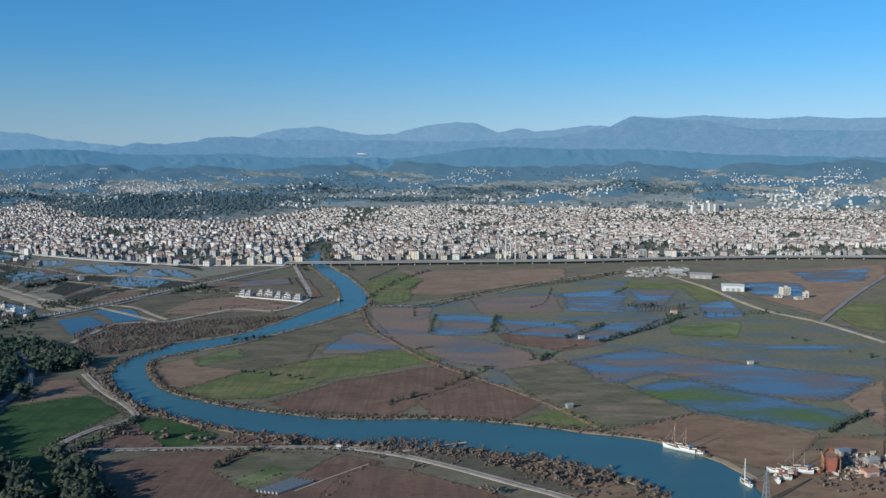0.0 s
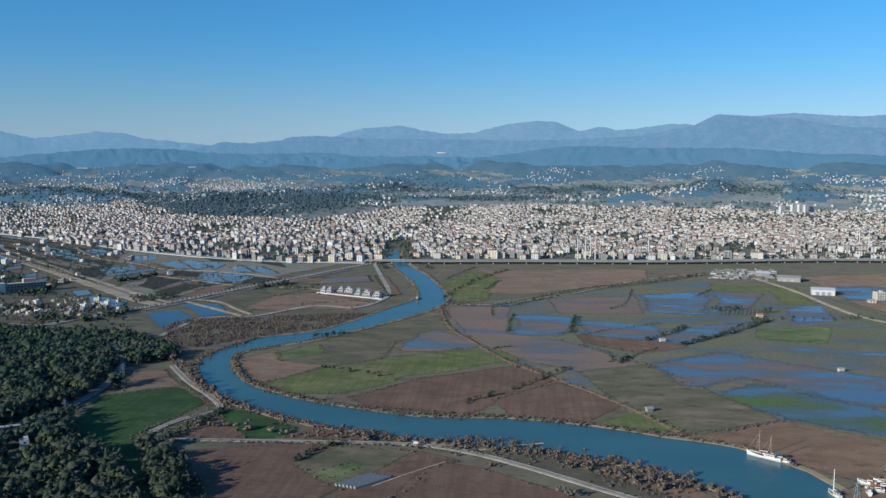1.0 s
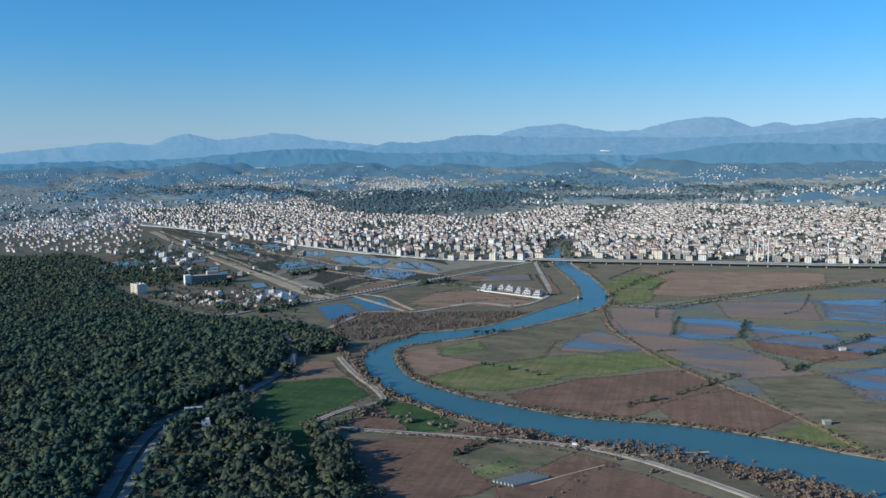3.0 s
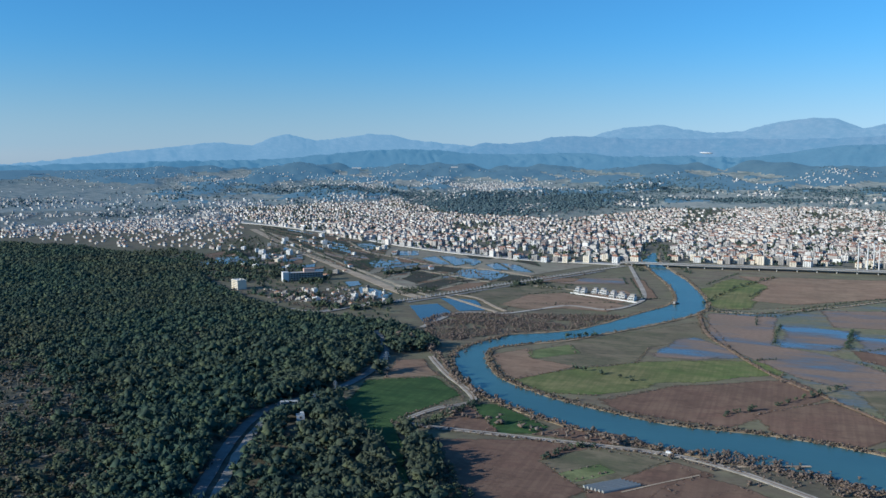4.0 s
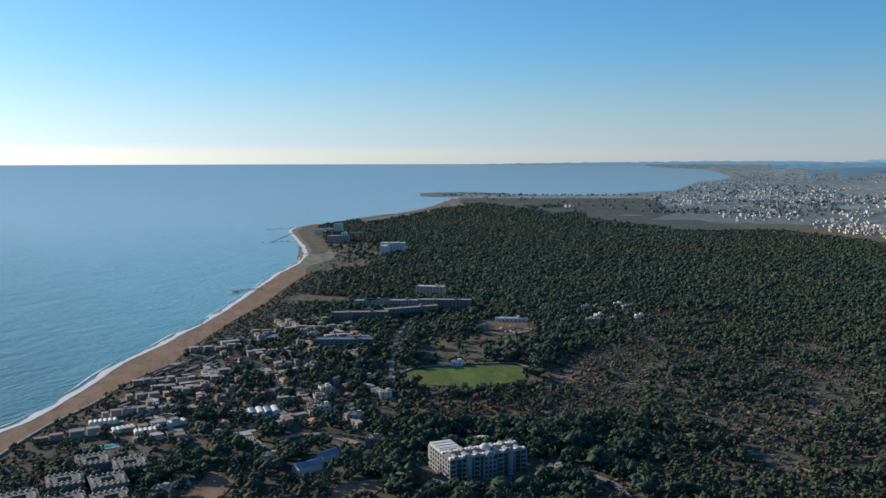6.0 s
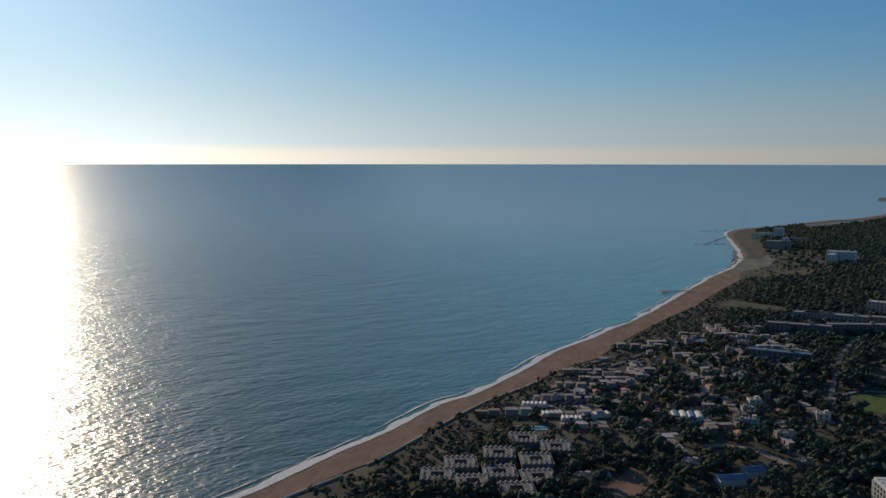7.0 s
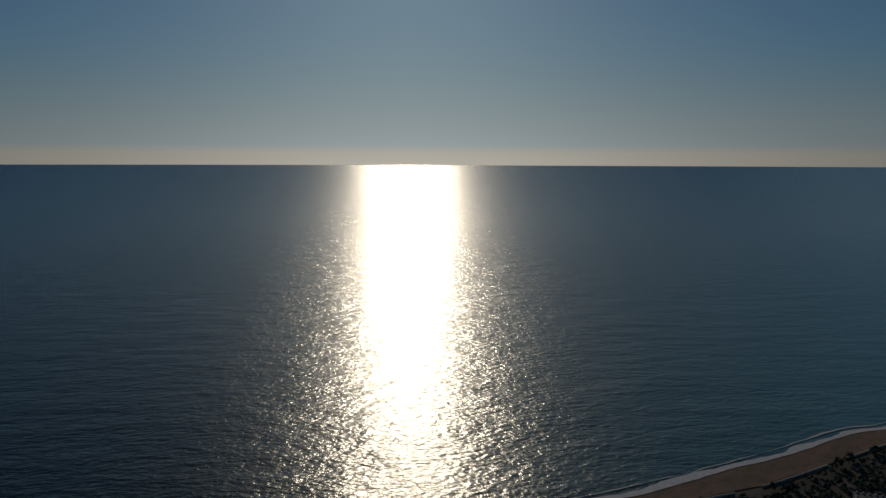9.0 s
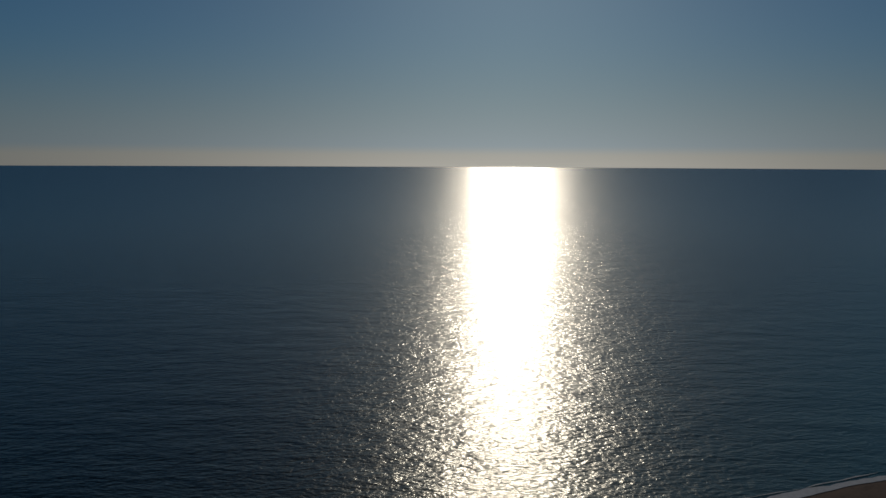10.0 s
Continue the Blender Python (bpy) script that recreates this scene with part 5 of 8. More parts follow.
def minaret(x, y, h):
    ob = tagged(new("minaret"), "slender pale stone minaret with pointed cap", "minaret", "minarets of the town")
    child("shaft", Geo().cyl(0, 0, 0, 1.15, 0.9, h * 0.8, 10).mesh("shaft", M_WHITE), ob)
    child("gallery", Geo().cyl(0, 0, h * 0.66, 1.0, 1.7, 0.8, 10).cyl(0, 0, h * 0.66 + 0.8, 1.7, 1.7, 1.0, 10).mesh("gallery", M_WHITE), ob)
    child("cap", Geo().cyl(0, 0, h * 0.8, 1.0, 0.05, h * 0.2, 10).mesh("cap", M_STEEL), ob)
    return set_down(ob, x, y)


for x, y, h in ((95, 1471, 46), (108, 1470, 44), (118, 1487, 46), (125, 1479, 42), (650, 1674, 42), (641, 1696, 40), (229, 1578, 32)):
    minaret(x, y, h)
mosque = tagged(new("mosque"), "pale mosque with a large grey lead dome", "mosque")
child("wall", Geo().box(0, 0, 0, 26, 26, 11).mesh("wall", M_WHITE), mosque)
dome = bmesh.new()
bmesh.ops.create_uvsphere(dome, u_segments=20, v_segments=10, radius=10)
bmesh.ops.delete(dome, geom=[q for q in dome.verts if q.co.z < -0.5], context="VERTS")
dm = bpy.data.meshes.new("dome")
dome.to_mesh(dm)
dome.free()
dm.materials.append(M_GREY)
child("dome", dm, mosque, at=pose(0, 0, 11))
set_down(mosque, 109, 1505, 10, 0, 0.62)
TOWERS = [(787, 2699, 42), (820, 2696, 48), (839, 2694, 50), (856, 2692, 48), (877, 2712, 40)]
for x, y, h in TOWERS:
    s = far_scale(x, y)
    ob = tagged(new("tower_block"), "tall white residential tower above the town", "tower block", "tower blocks")
    child("wall", Geo().box(0, 0, 0, 22, 18, h).mesh("wall", M_WHITE), ob)
    child("roof", Geo().box(0, 0, h, 20, 16, 1.5).box(3, 0, h + 1.5, 7, 6, 3).mesh("roof", M_FLATROOF), ob)
    for k in range(int(h / 4)):
        child("window_band", Geo().box(-4, -9.1, k * 4 + 1, 6, 0.3, 1.8).box(5, -9.1, k * 4 + 1, 6, 0.3, 1.8).mesh("window_band", M_GLASSD), ob)
    set_down(ob, x, y, 20, 0, s * 0.62)

# scattered settlements of the far plain
far = Geo()


def far_house(a, k, big=1.0):
    """A house of the far plain, at an azimuth and a fall of the line of sight."""
    q = H / R0
    r = R0 * (2 - k / q) if k < q else H / k
    x, y = polar(a, r)
    if (a > 53 and r > coast_r(a) - 40) or inside(TOWN, [x], [y])[0] or inside(FOREST_FAR, [x], [y])[0]:
        return
    s = r * k / H * big * (0.85 if a > 38 else 1.0)
    z = foot_z(a, r)
    w, d, h = rng.uniform(5.5, 12) * s, rng.uniform(5.5, 9) * s, rng.uniform(3, 7.5) * s * (1.5 if rng.uniform() < 0.15 else 1.0)
    t = rng.uniform(0, 3)
    far.box(x, y, z - 2, w, d, h + 2, t, 0)
    if rng.uniform() < 0.6:
        far.hip(x, y, z + h, w, d, 1.6 * s, t, 0.3 * s, 1)


FOREST_FAR = [(-610, 867), (-990, 1178), (-1298, 1289), (-1727, 1289), (-2262, 604), (-2122, 372), (-1302, 131)]
for a, k in zip(rng.uniform(-34, 60, 7000), rng.uniform(0.0085, 0.066, 7000)):
    n1 = noise.noise(Vector((a * 0.16, k * 130, 4.0))) + 0.6 * noise.noise(Vector((a * 0.5, k * 420, 1.0)))
    if n1 > 0.45 - 0.3 * min(1, max(0, (a - 14) / 14)):
        far_house(a, k)
for a, k, w in ((42.0, 0.0095, 150), (40.2, 0.0098, 120), (43.8, 0.0115, 90), (35.0, 0.012, 110), (28.0, 0.0125, 80), (21.5, 0.017, 60), (47.5, 0.016, 100)):
    r = R0 * (2 - k * R0 / H)
    x, y = polar(a, r)
    z = foot_z(a, r)
    far.box(x, y, z - 2, w * 0.6, 10, 7, radians(a), 0)
VILLAGES = [(19.0, 0.0304, 3.1, 0.0051, 588), (25.7, 0.0187, 1.6, 0.0032, 60), (22.6, 0.0265, 1.4, 0.0026, 70), (26.1, 0.0386, 1.4, 0.0026, 50), (25.5, 0.0525, 2.5, 0.009, 450), (22.0, 0.0467, 1.4, 0.0032, 84), (17.7, 0.0413, 1.8, 0.0026, 84), (14.5, 0.0351, 1.3, 0.0019, 40), (13.4, 0.0219, 1.4, 0.0026, 30), (9.5, 0.0333, 1.4, 0.0026, 70), (6.9, 0.0441, 1.8, 0.0026, 90), (10.2, 0.05, 0.9, 0.0019, 50), (16.3, 0.0549, 1.4, 0.0038, 84), (8.4, 0.0257, 2.2, 0.0026, 25), (3.5, 0.0078, 0.7, 0.0019, 18), (1.7, 0.038, 1.4, 0.0032, 50), (-1.4, 0.0263, 1.8, 0.0038, 60), (-2.1, 0.0217, 1.1, 0.0019, 40), (-4.0, 0.0211, 0.9, 0.0019, 25), (-2.9, 0.044, 2.2, 0.0032, 60)]
VILLAGES += [(-6.2, 0.0361, 1.4, 0.0026, 35), (-8.4, 0.0392, 2.2, 0.0038, 110), (-8.8, 0.0223, 0.9, 0.0019, 20), (-11.7, 0.0203, 1.4, 0.0032, 60), (-10.3, 0.0378, 1.1, 0.0032, 50), (-12.8, 0.0529, 0.7, 0.0019, 25), (-17.0, 0.0225, 1.1, 0.0019, 15), (-19.4, 0.0254, 1.4, 0.0038, 60), (-22.0, 0.0281, 2.2, 0.0045, 90), (-21.4, 0.0392, 2.2, 0.0051, 90), (-24.6, 0.0229, 1.8, 0.0051, 90), (-25.2, 0.0335, 2.2, 0.0064, 120), (-23.7, 0.0428, 2.2, 0.0051, 90), (-22.7, 0.0522, 2.9, 0.0051, 120), (-26.7, 0.0389, 0.7, 0.0064, 40), (30.2, 0.0245, 1.1, 0.0038, 80), (27.6, 0.0279, 1.8, 0.0058, 180), (28.3, 0.0475, 3.3, 0.0032, 160), (25.0, 0.0473, 1.4, 0.0026, 60), (37.0, 0.0241, 1.8, 0.0038, 120)]
VILLAGES += [(39.2, 0.0174, 2.2, 0.0045, 86), (42.6, 0.0183, 1.8, 0.0045, 86), (45.1, 0.0155, 1.4, 0.0032, 37), (47.3, 0.0203, 1.1, 0.0026, 18), (53.1, 0.0168, 2.2, 0.0051, 37), (55.5, 0.0274, 1.4, 0.0051, 37), (57.4, 0.0299, 1.4, 0.0051, 55), (54.2, 0.0369, 2.9, 0.0064, 99), (56.5, 0.0435, 3.3, 0.0051, 111), (52.2, 0.0438, 3.6, 0.0058, 161), (48.7, 0.0416, 3.3, 0.0045, 93), (59.3, 0.0489, 2.2, 0.0051, 68), (54.9, 0.0613, 2.2, 0.0058, 99), (50.2, 0.0678, 1.4, 0.0038, 37), (44.4, 0.0575, 1.8, 0.0026, 37), (45.1, 0.047, 3.3, 0.0038, 68), (48.0, 0.0577, 2.2, 0.0038, 55), (42.2, 0.0691, 3.3, 0.0064, 186), (47.0, 0.0729, 2.9, 0.0051, 124), (39.3, 0.073, 2.2, 0.0064, 136), (37.8, 0.0601, 2.2, 0.009, 200), (35.5, 0.0538, 1.8, 0.009, 200)]
for a, k, b in ((66.59, 0.0564, 3.2), (66.3, 0.0558, 2.6), (66.1, 0.0551, 2.0), (68.25, 0.0571, 2.0), (66.55, 0.0754, 1.8), (65.04, 0.0776, 1.5), (64.34, 0.0784, 1.7), (63.87, 0.0787, 1.5), (65.6, 0.0779, 1.3), (66.13, 0.0599, 1.6), (68.9, 0.0598, 1.4), (64.8, 0.0781, 1.3), (64.09, 0.08, 1.3)):
    far_house(a, k, 0.55 * b)   # farms behind the coastal forest
# villages: azimuth, fall, spread of both, houses
for a0, k0, da, dk, n in VILLAGES:
    for i in range(n):
        far_house(a0 + rng.normal(0, da * 0.55), max(0.007, k0 + rng.normal(0, dk * 0.55)))
tagged(new("far_houses", far.mesh("far_houses", [M_WALL, M_FLATROOF])), "scattered pale houses of far villages on the plain", "houses", kind="stuff")

# ---- highway, viaduct and bridges ----
HIGHWAY = [(-1840, 2028), (-1405, 1972), (-1038, 1785), (-759, 1578), (-569, 1462), (-420, 1405), (-304, 1399)] + [(-258, 1396)]
ribbon("road", HIGHWAY, 18, 1.6, M_CONC, "raised grey highway along the edge of town", "highway", 20, 0, 1.6)
VIA = [(-258, 1396), (-152, 1394), (-22, 1407), (90, 1413), (203, 1419), (301, 1434), (431, 1457), (552, 1471), (763, 1468)] + [(1250, 1440)]
via = tagged(new("viaduct"), "long grey concrete highway viaduct on piers", "viaduct")
vl = spline(VIA, 25)


def swept(line, section):
    """A closed section (offset, height) carried along a line of the plan."""
    n, m = len(line), len(section)
    vs = []
    for i, (x, y) in enumerate(line):
        p, q = line[max(i - 1, 0)], line[min(i + 1, n - 1)]
        d = Vector((q[0] - p[0], q[1] - p[1])).normalized()
        vs += [(x - d.y * o, y + d.x * o, h) for o, h in section]
    fs = [(i * m + j, i * m + (j + 1) % m, (i + 1) * m + (j + 1) % m, (i + 1) * m + j) for i in range(n - 1) for j in range(m)]
    return Geo().add(vs, fs + [tuple(range(m - 1, -1, -1)), tuple(range((n - 1) * m, n * m))])


child("deck", swept(vl, [(-9, 3.9), (9, 3.9), (10, 4.8), (-10, 4.8)]).mesh("deck", M_CONC), via)
for o in (-9.8, 9.8):
    child("parapet", swept(vl, [(o - 0.2, 4.8), (o + 0.2, 4.8), (o + 0.2, 5.5), (o - 0.2, 5.5)]).mesh("parapet", M_CONC), via)
child("road_surface", swept(vl, [(-9.4, 4.804), (9.4, 4.804), (9.4, 4.86), (-9.4, 4.86)]).mesh("road_surface", M_ASPHALT), via)
pier = Geo().box(0, 0, -0.5, 1.4, 1.4, 3.9).box(0, 5, -0.5, 1.4, 1.4, 3.9).box(0, -5, -0.5, 1.4, 1.4, 3.9).box(0, 0, 3.4, 1.8, 15, 0.6).mesh("pier", M_CONC)
for i in range(1, len(vl) - 1):
    t = math.degrees(math.atan2(vl[i + 1][1] - vl[i - 1][1], vl[i + 1][0] - vl[i - 1][0]))
    child("pier", pier, via, at=pose(*vl[i], -0.1, 0, 0, t))

parapet = tagged(new("parapet_posts"), "pale concrete posts lining the canal road", "posts")
post = Geo().box(0, 0, -0.2, 1.6, 0.5, 1.7).mesh("post", M_CONC)
cl = spline(ROADS[5][4][1:], 7.0)
for i in range(1, len(cl) - 1):
    d = Vector((cl[i + 1][0] - cl[i - 1][0], cl[i + 1][1] - cl[i - 1][1])).normalized()
    for o in (-4.2, 4.2):
        child("post", post, parapet, at=pose(cl[i][0] - d.y * o, cl[i][1] + d.x * o, 0.6, 0, 0, math.degrees(math.atan2(d.y, d.x))))

# ---- woods and scrub ----
def clumps(x, y, z, size, per, tall, seed, leaves=0, thin=1.0):
    """Crowns of small uneven leaf clumps for many trees: vertices and triangles."""
    g = np.random.default_rng(seed)
    n = len(x)
    base = np.array([(1, 0, 0), (-1, 0, 0), (0, 1, 0), (0, -1, 0), (0, 0, 0.8), (0, 0, -0.6)], float)
    tri = np.array([(0, 2, 4), (2, 1, 4), (1, 3, 4), (3, 0, 4), (2, 0, 5), (1, 2, 5), (3, 1, 5), (0, 3, 5)])
    u = g.normal(size=(n, per, 3))
    u /= np.linalg.norm(u, axis=2, keepdims=True)
    u *= g.uniform(0.2, 1.0, (n, per, 1)) ** 0.4
    c = u * np.stack([size * 0.4, size * 0.4, size * 0.36 * tall], -1)[:, None, :]
    c[..., 2] += (size * 0.5 * tall)[:, None]
    c += np.stack([x, y, z], -1)[:, None, :]
    k = size[:, None] * g.uniform(0.8, 1.35, (n, per)) * 0.42 / per ** 0.36
    v = base[None, None] * k[..., None, None] * g.uniform(0.55, 1.45, (n, per, 6, 1)) + g.normal(size=(n, per, 6, 3)) * (k * 0.2)[..., None, None]
    turn = g.uniform(0, 6.28, (n, per, 1))
    cs, sn = np.cos(turn), np.sin(turn)
    v[..., 0], v[..., 1] = v[..., 0] * cs - v[..., 1] * sn, v[..., 0] * sn + v[..., 1] * cs
    v = (v + c[:, :, None, :]).reshape(-1, 3)
    f = (np.arange(n * per)[:, None, None] * 6 + tri[None]).reshape(-1, 3)
    if leaves:   # loose sprays of leaves or twigs round the crown
        u = g.normal(size=(n, leaves, 3))
        u /= np.linalg.norm(u, axis=2, keepdims=True)
        u[..., 2] = np.where(g.uniform(0, 1, (n, leaves)) < 0.75, np.abs(u[..., 2]), u[..., 2])
        u *= g.uniform(0.75, 1.25, (n, leaves, 1))
        c = u * np.stack([size * 0.44, size * 0.44, size * 0.42 * tall], -1)[:, None, :]
        c[..., 2] += (size * 0.5 * tall)[:, None]
        c += np.stack([x, y, z], -1)[:, None, :]
        k = size[:, None] * g.uniform(0.6, 1.4, (n, leaves)) * 0.36 / leaves ** 0.3
        a = g.normal(size=(n, leaves, 3)) * k[..., None] * 0.75
        b = g.normal(size=(n, leaves, 3)) * k[..., None] * 0.75 * thin
        lv = np.stack([c - a * 0.5, c + a * 0.5 + b * 0.3, c + b], 2).reshape(-1, 3)
        f = np.concatenate([f, len(v) + np.arange(n * leaves * 3).reshape(-1, 3)])
        v = np.concatenate([v, lv])
    return v, f


def stuff_of(name, parts, mat, label, category):
    vs, fs, base = [], [], 0
    for v, f in parts:
        vs.append(v)
        fs.append(f + base)
        base += len(v)
    return tagged(new(name, mesh_of(name, np.concatenate(vs), np.concatenate(fs), mat, True)), label, category, kind="stuff")


NORTH_EDGE = [(-294, 705), (-339, 764), (-393, 799), (-477, 807), (-535, 817), (-610, 867), (-708, 939), (-990, 1178), (-1298, 1289), (-1727, 1289), (-1792, 984)]
WEST_EDGE = [(-2262, 604), (-2122, 372)]
SHORE_EDGE = [polar(80.4, 2400), polar(83.0, 2180), (-2096, 257), (-1507, 207)] + [polar(a, r - 8) for a, r in BEACH_IN[16:3:-1]]
FOREST = NORTH_EDGE + WEST_EDGE + SHORE_EDGE + [polar(104, 380), polar(80, 360), polar(50, 360), polar(30, 380)] + [(-150, 382), (-199, 456), (-219, 478), (-239, 497), (-278, 502), (-310, 558), (-299, 613), (-323, 663), (-304, 692)]
patch("forest_floor", FOREST, 0.03, M_FOREST, "dry forest floor with brown needles and bare soil", "ground", 4, 25)
CLEAR = [poly for mat, label, poly in FIELDS[31:33] + [q for q in FIELDS[47:] if "behind the" not in q[1] and "heath" not in q[1]]]
LANES = [pts for nm, mat, w, label, pts in ROADS[16:]]
FIELDS_OPEN = [(-777, 185), (-791, 239), (-759, 284), (-681, 260), (-681, 166)]
RESORT = [(-439, -141), (-523, -106), (-668, -60), (-785, -1), (-965, 60), (-1166, 198), (-1049, 317), (-895, 271), (-788, 172), (-569, 115), (-496, 119), (-413, 59)]
HEATH = [(-987, 443), (-754, 653), (-494, 541), (-287, 325), (-372, 190), (-663, 276)]
M_HEATH = earth("heath_soil", (0.165, 0.145, 0.112), (0.090, 0.086, 0.062), (0.062, 0.062, 0.045), 0.03, 0.15, ragged=True)
patch("heath_floor", HEATH, 0.045, M_HEATH, "dry grass and pale soil between heath bushes", "ground", 8, 25, feather=30.0)
LOW_HEATH = [(-583, 132), (-603, 237), (-687, 290), (-704, 386), (-512, 283), (-493, 182), (-521, 124)]   # scrub beyond the hotel
TERRACES = [(-622, -67), (-694, -56), (-775, -10), (-713, 17), (-608, 6), (-577, -41)]   # paved gardens behind the beach
gx, gy = lattice(FOREST, 6.1, 6.1, 0.5, 0.85, 11)
gr = np.hypot(gx, gy)
keep = np.ones(gx.size, bool)
for poly in CLEAR:   # no crowns in the clearings, nor close before them
    for o in (0, 9, 17):
        keep &= ~inside(poly, gx * (1 + o / gr), gy * (1 + o / gr))
for i, pts in enumerate(LANES):
    for o in ((0, 8) if i > 1 else (0, 5)):
        keep &= near_line(spline(pts, 20), gx * (1 + o / gr), gy * (1 + o / gr)) > 5.0
mott = np.array([noise.noise(Vector((a * 0.012, b * 0.012, 3.0))) + 0.6 * noise.noise(Vector((a * 0.04, b * 0.04, 8.0))) for a, b in zip(gx, gy)])
prob = np.clip(0.98 + mott * 0.5, 0.5, 1.0)
thin = inside(HEATH, gx, gy) * np.clip((near_line(HEATH + HEATH[:1], gx, gy) + mott * 75) / 58, 0, 1)   # wood grows sparse towards the heath
prob = prob + (np.clip(0.40 + mott * 1.3, 0.06, 0.9) - prob) * thin
prob = np.where(inside(RESORT, gx, gy), np.clip(0.66 + mott * 0.7, 0.2, 0.95), prob)
for poly in [q[2] for q in FIELDS if "heath" in q[1]] + [FIELDS_OPEN]:
    prob = np.where(inside(poly, gx, gy), prob * 0.14, prob)
prob = np.where(inside(LOW_HEATH, gx, gy), np.clip(0.16 + mott * 0.5, 0.03, 0.6), prob)
prob = np.where(inside(TERRACES, gx, gy), prob * 0.28, prob)
prob = prob * np.where(gr > 1300, 0.8, 1.0)
keep &= rng.uniform(0, 1, gx.size) < prob
BUILT = []   # (x, y, radius) of what stands in the woods


def pine(seed, size, tall):
    """A single pine: leaning trunk, limbs, and a crown of many clumps."""
    g = random.Random(seed)
    ob = tagged(new("pine_tree"), "dark green umbrella pine with a ragged crown", "tree", "pines of the near forest")
    t = Geo()
    t.cyl(0, 0, -0.3, size * 0.035, size * 0.022, size * 0.62 * tall, 6)
    for i in range(5):
        a, z = g.uniform(0, 6.28), size * tall * g.uniform(0.3, 0.55)
        t.bar((0, 0, z), (math.cos(a) * size * 0.28, math.sin(a) * size * 0.28, z + size * 0.16), size * 0.018)
    child("trunk", t.mesh("trunk", M_BARK), ob)
    v, f = clumps(np.zeros(1), np.zeros(1), np.array([size * 0.12 * tall]), np.array([size]), 24, tall, seed, 110)
    child("crown", mesh_of("crown", v, f, M_PINE, True), ob)
    return ob

# ---- villas, farms and works on the plain ----
def villa(label):
    ob = tagged(new("villa"), label, "villa", "white villas by the river road")
    child("ground_floor", Geo().box(0, 0, -0.4, 9, 9, 3.6).mesh("ground_floor", M_WHITE), ob)
    child("upper_floor", Geo().box(0.8, 0.5, 3.2, 7.4, 8, 3.2).mesh("upper_floor", M_WHITE), ob)
    child("attic", Geo().box(1.2, 1.0, 6.4, 5, 5, 2.6).mesh("attic", M_GREY), ob)
    child("roof", Geo().box(1.2, 1.0, 9.0, 6.2, 6.2, 0.35).mesh("roof", M_FLATROOF), ob)
    for z in (0.7, 3.8):
        for u in (-2.6, 0.2, 2.8):
            child("window", WIN[(2.2, 2.0)], ob, at=pose(u, -4.5 if z < 1 else -3.5, z))
        for u in (-2.4, 1.6):
            child("window", WIN[(1.4, 1.5)], ob, at=pose(-4.5 if z < 1 else -2.9, u, z, 0, 0, -90))
    return ob


VA, VB = Vector((-255, 1076)), Vector((-174, 1036))
proto = None
for i, u in enumerate((0.0, 0.05, 0.28, 0.36, 0.46, 0.54, 0.62, 0.70, 0.79, 0.87, 0.95)):
    c = VA.lerp(VB, u) + Vector((4 * (i % 2), 16 if i in (2, 3, 4, 5) else 6))
    if proto is None:
        proto = villa("new white two-storey villa with grey attic")
        proto.matrix_basis = pose(c.x, c.y, 0, 0, 0, -25) @ Matrix.Scale(0.82, 4)
    else:
        copy_thing(proto, pose(0, 0, 0)).matrix_basis = pose(c.x, c.y, 0, 0, 0, -25 + 4 * (i % 3)) @ Matrix.Scale(0.72 + 0.05 * (i % 4), 4)
gw = Geo()
L, t = (VB - VA).length, math.atan2(VB.y - VA.y, VB.x - VA.x)
mid = (VA + VB) / 2
gw.box(mid.x - 2, mid.y - 8, 0, L + 14, 0.4, 1.5, t)
tagged(new("garden_wall", gw.mesh("garden_wall", M_WHITE)), "long white garden wall in front of villas", "wall")


def hall(name, w, d, h, wall, roof, label, category, ridge_h=2.0, doors=2):
    """A large shed: walls, a shallow gabled roof, doors."""
    ob = tagged(new(name), label, category)
    child("wall", Geo().box(0, 0, -0.3, w, d, h + 0.3).mesh("wall", wall), ob)
    a, b = w / 2 + 0.5, d / 2 + 0.5
    g = Geo().add([(-a, -b, h), (a, -b, h), (a, b, h), (-a, b, h), (-a, 0, h + ridge_h), (a, 0, h + ridge_h)], [(0, 1, 5, 4), (2, 3, 4, 5), (1, 2, 5), (3, 0, 4), (0, 3, 2, 1)])
    child("roof", g.mesh("roof", roof), ob)
    for i in range(doors):
        child("door", Geo().box((i + 0.5 - doors / 2) * w / (doors + 1), -d / 2 - 0.02, 0, 4.2, 0.2, h * 0.6).mesh("door", M_STEEL), ob)
    return ob


set_down(hall("warehouse", 27, 20, 7, M_WHITE, M_WHITE, "large white metal warehouse on the plain", "warehouse", 2.0, 3), 380, 1116, -14)
set_down(hall("storehouse", 30, 20, 6, M_GREY, M_FLATROOF, "low grey-roofed storehouse in a cluttered yard", "storehouse"), 375, 1237, -20)
set_down(hall("storehouse", 18, 12, 5, M_GREY, M_WHITE, "small white-roofed storehouse in a yard", "storehouse"), 352, 1287, -10)
set_down(hall("farm_shed", 4.2, 3.4, 2.2, M_GREY, M_GREY, "small grey farm hut in a meadow", "hut", 1.2, 1), 87, 579, 20)
set_down(hall("farm_shed", 5, 4, 2.4, M_WHITE, M_FLATROOF, "small white field hut", "hut", 1.0, 1), 132, 809, 5)
set_down(hall("farm_shed", 4, 3.5, 2.2, M_WHITE, M_FLATROOF, "small white field hut", "hut", 1.0, 1), 257, 705, 5)
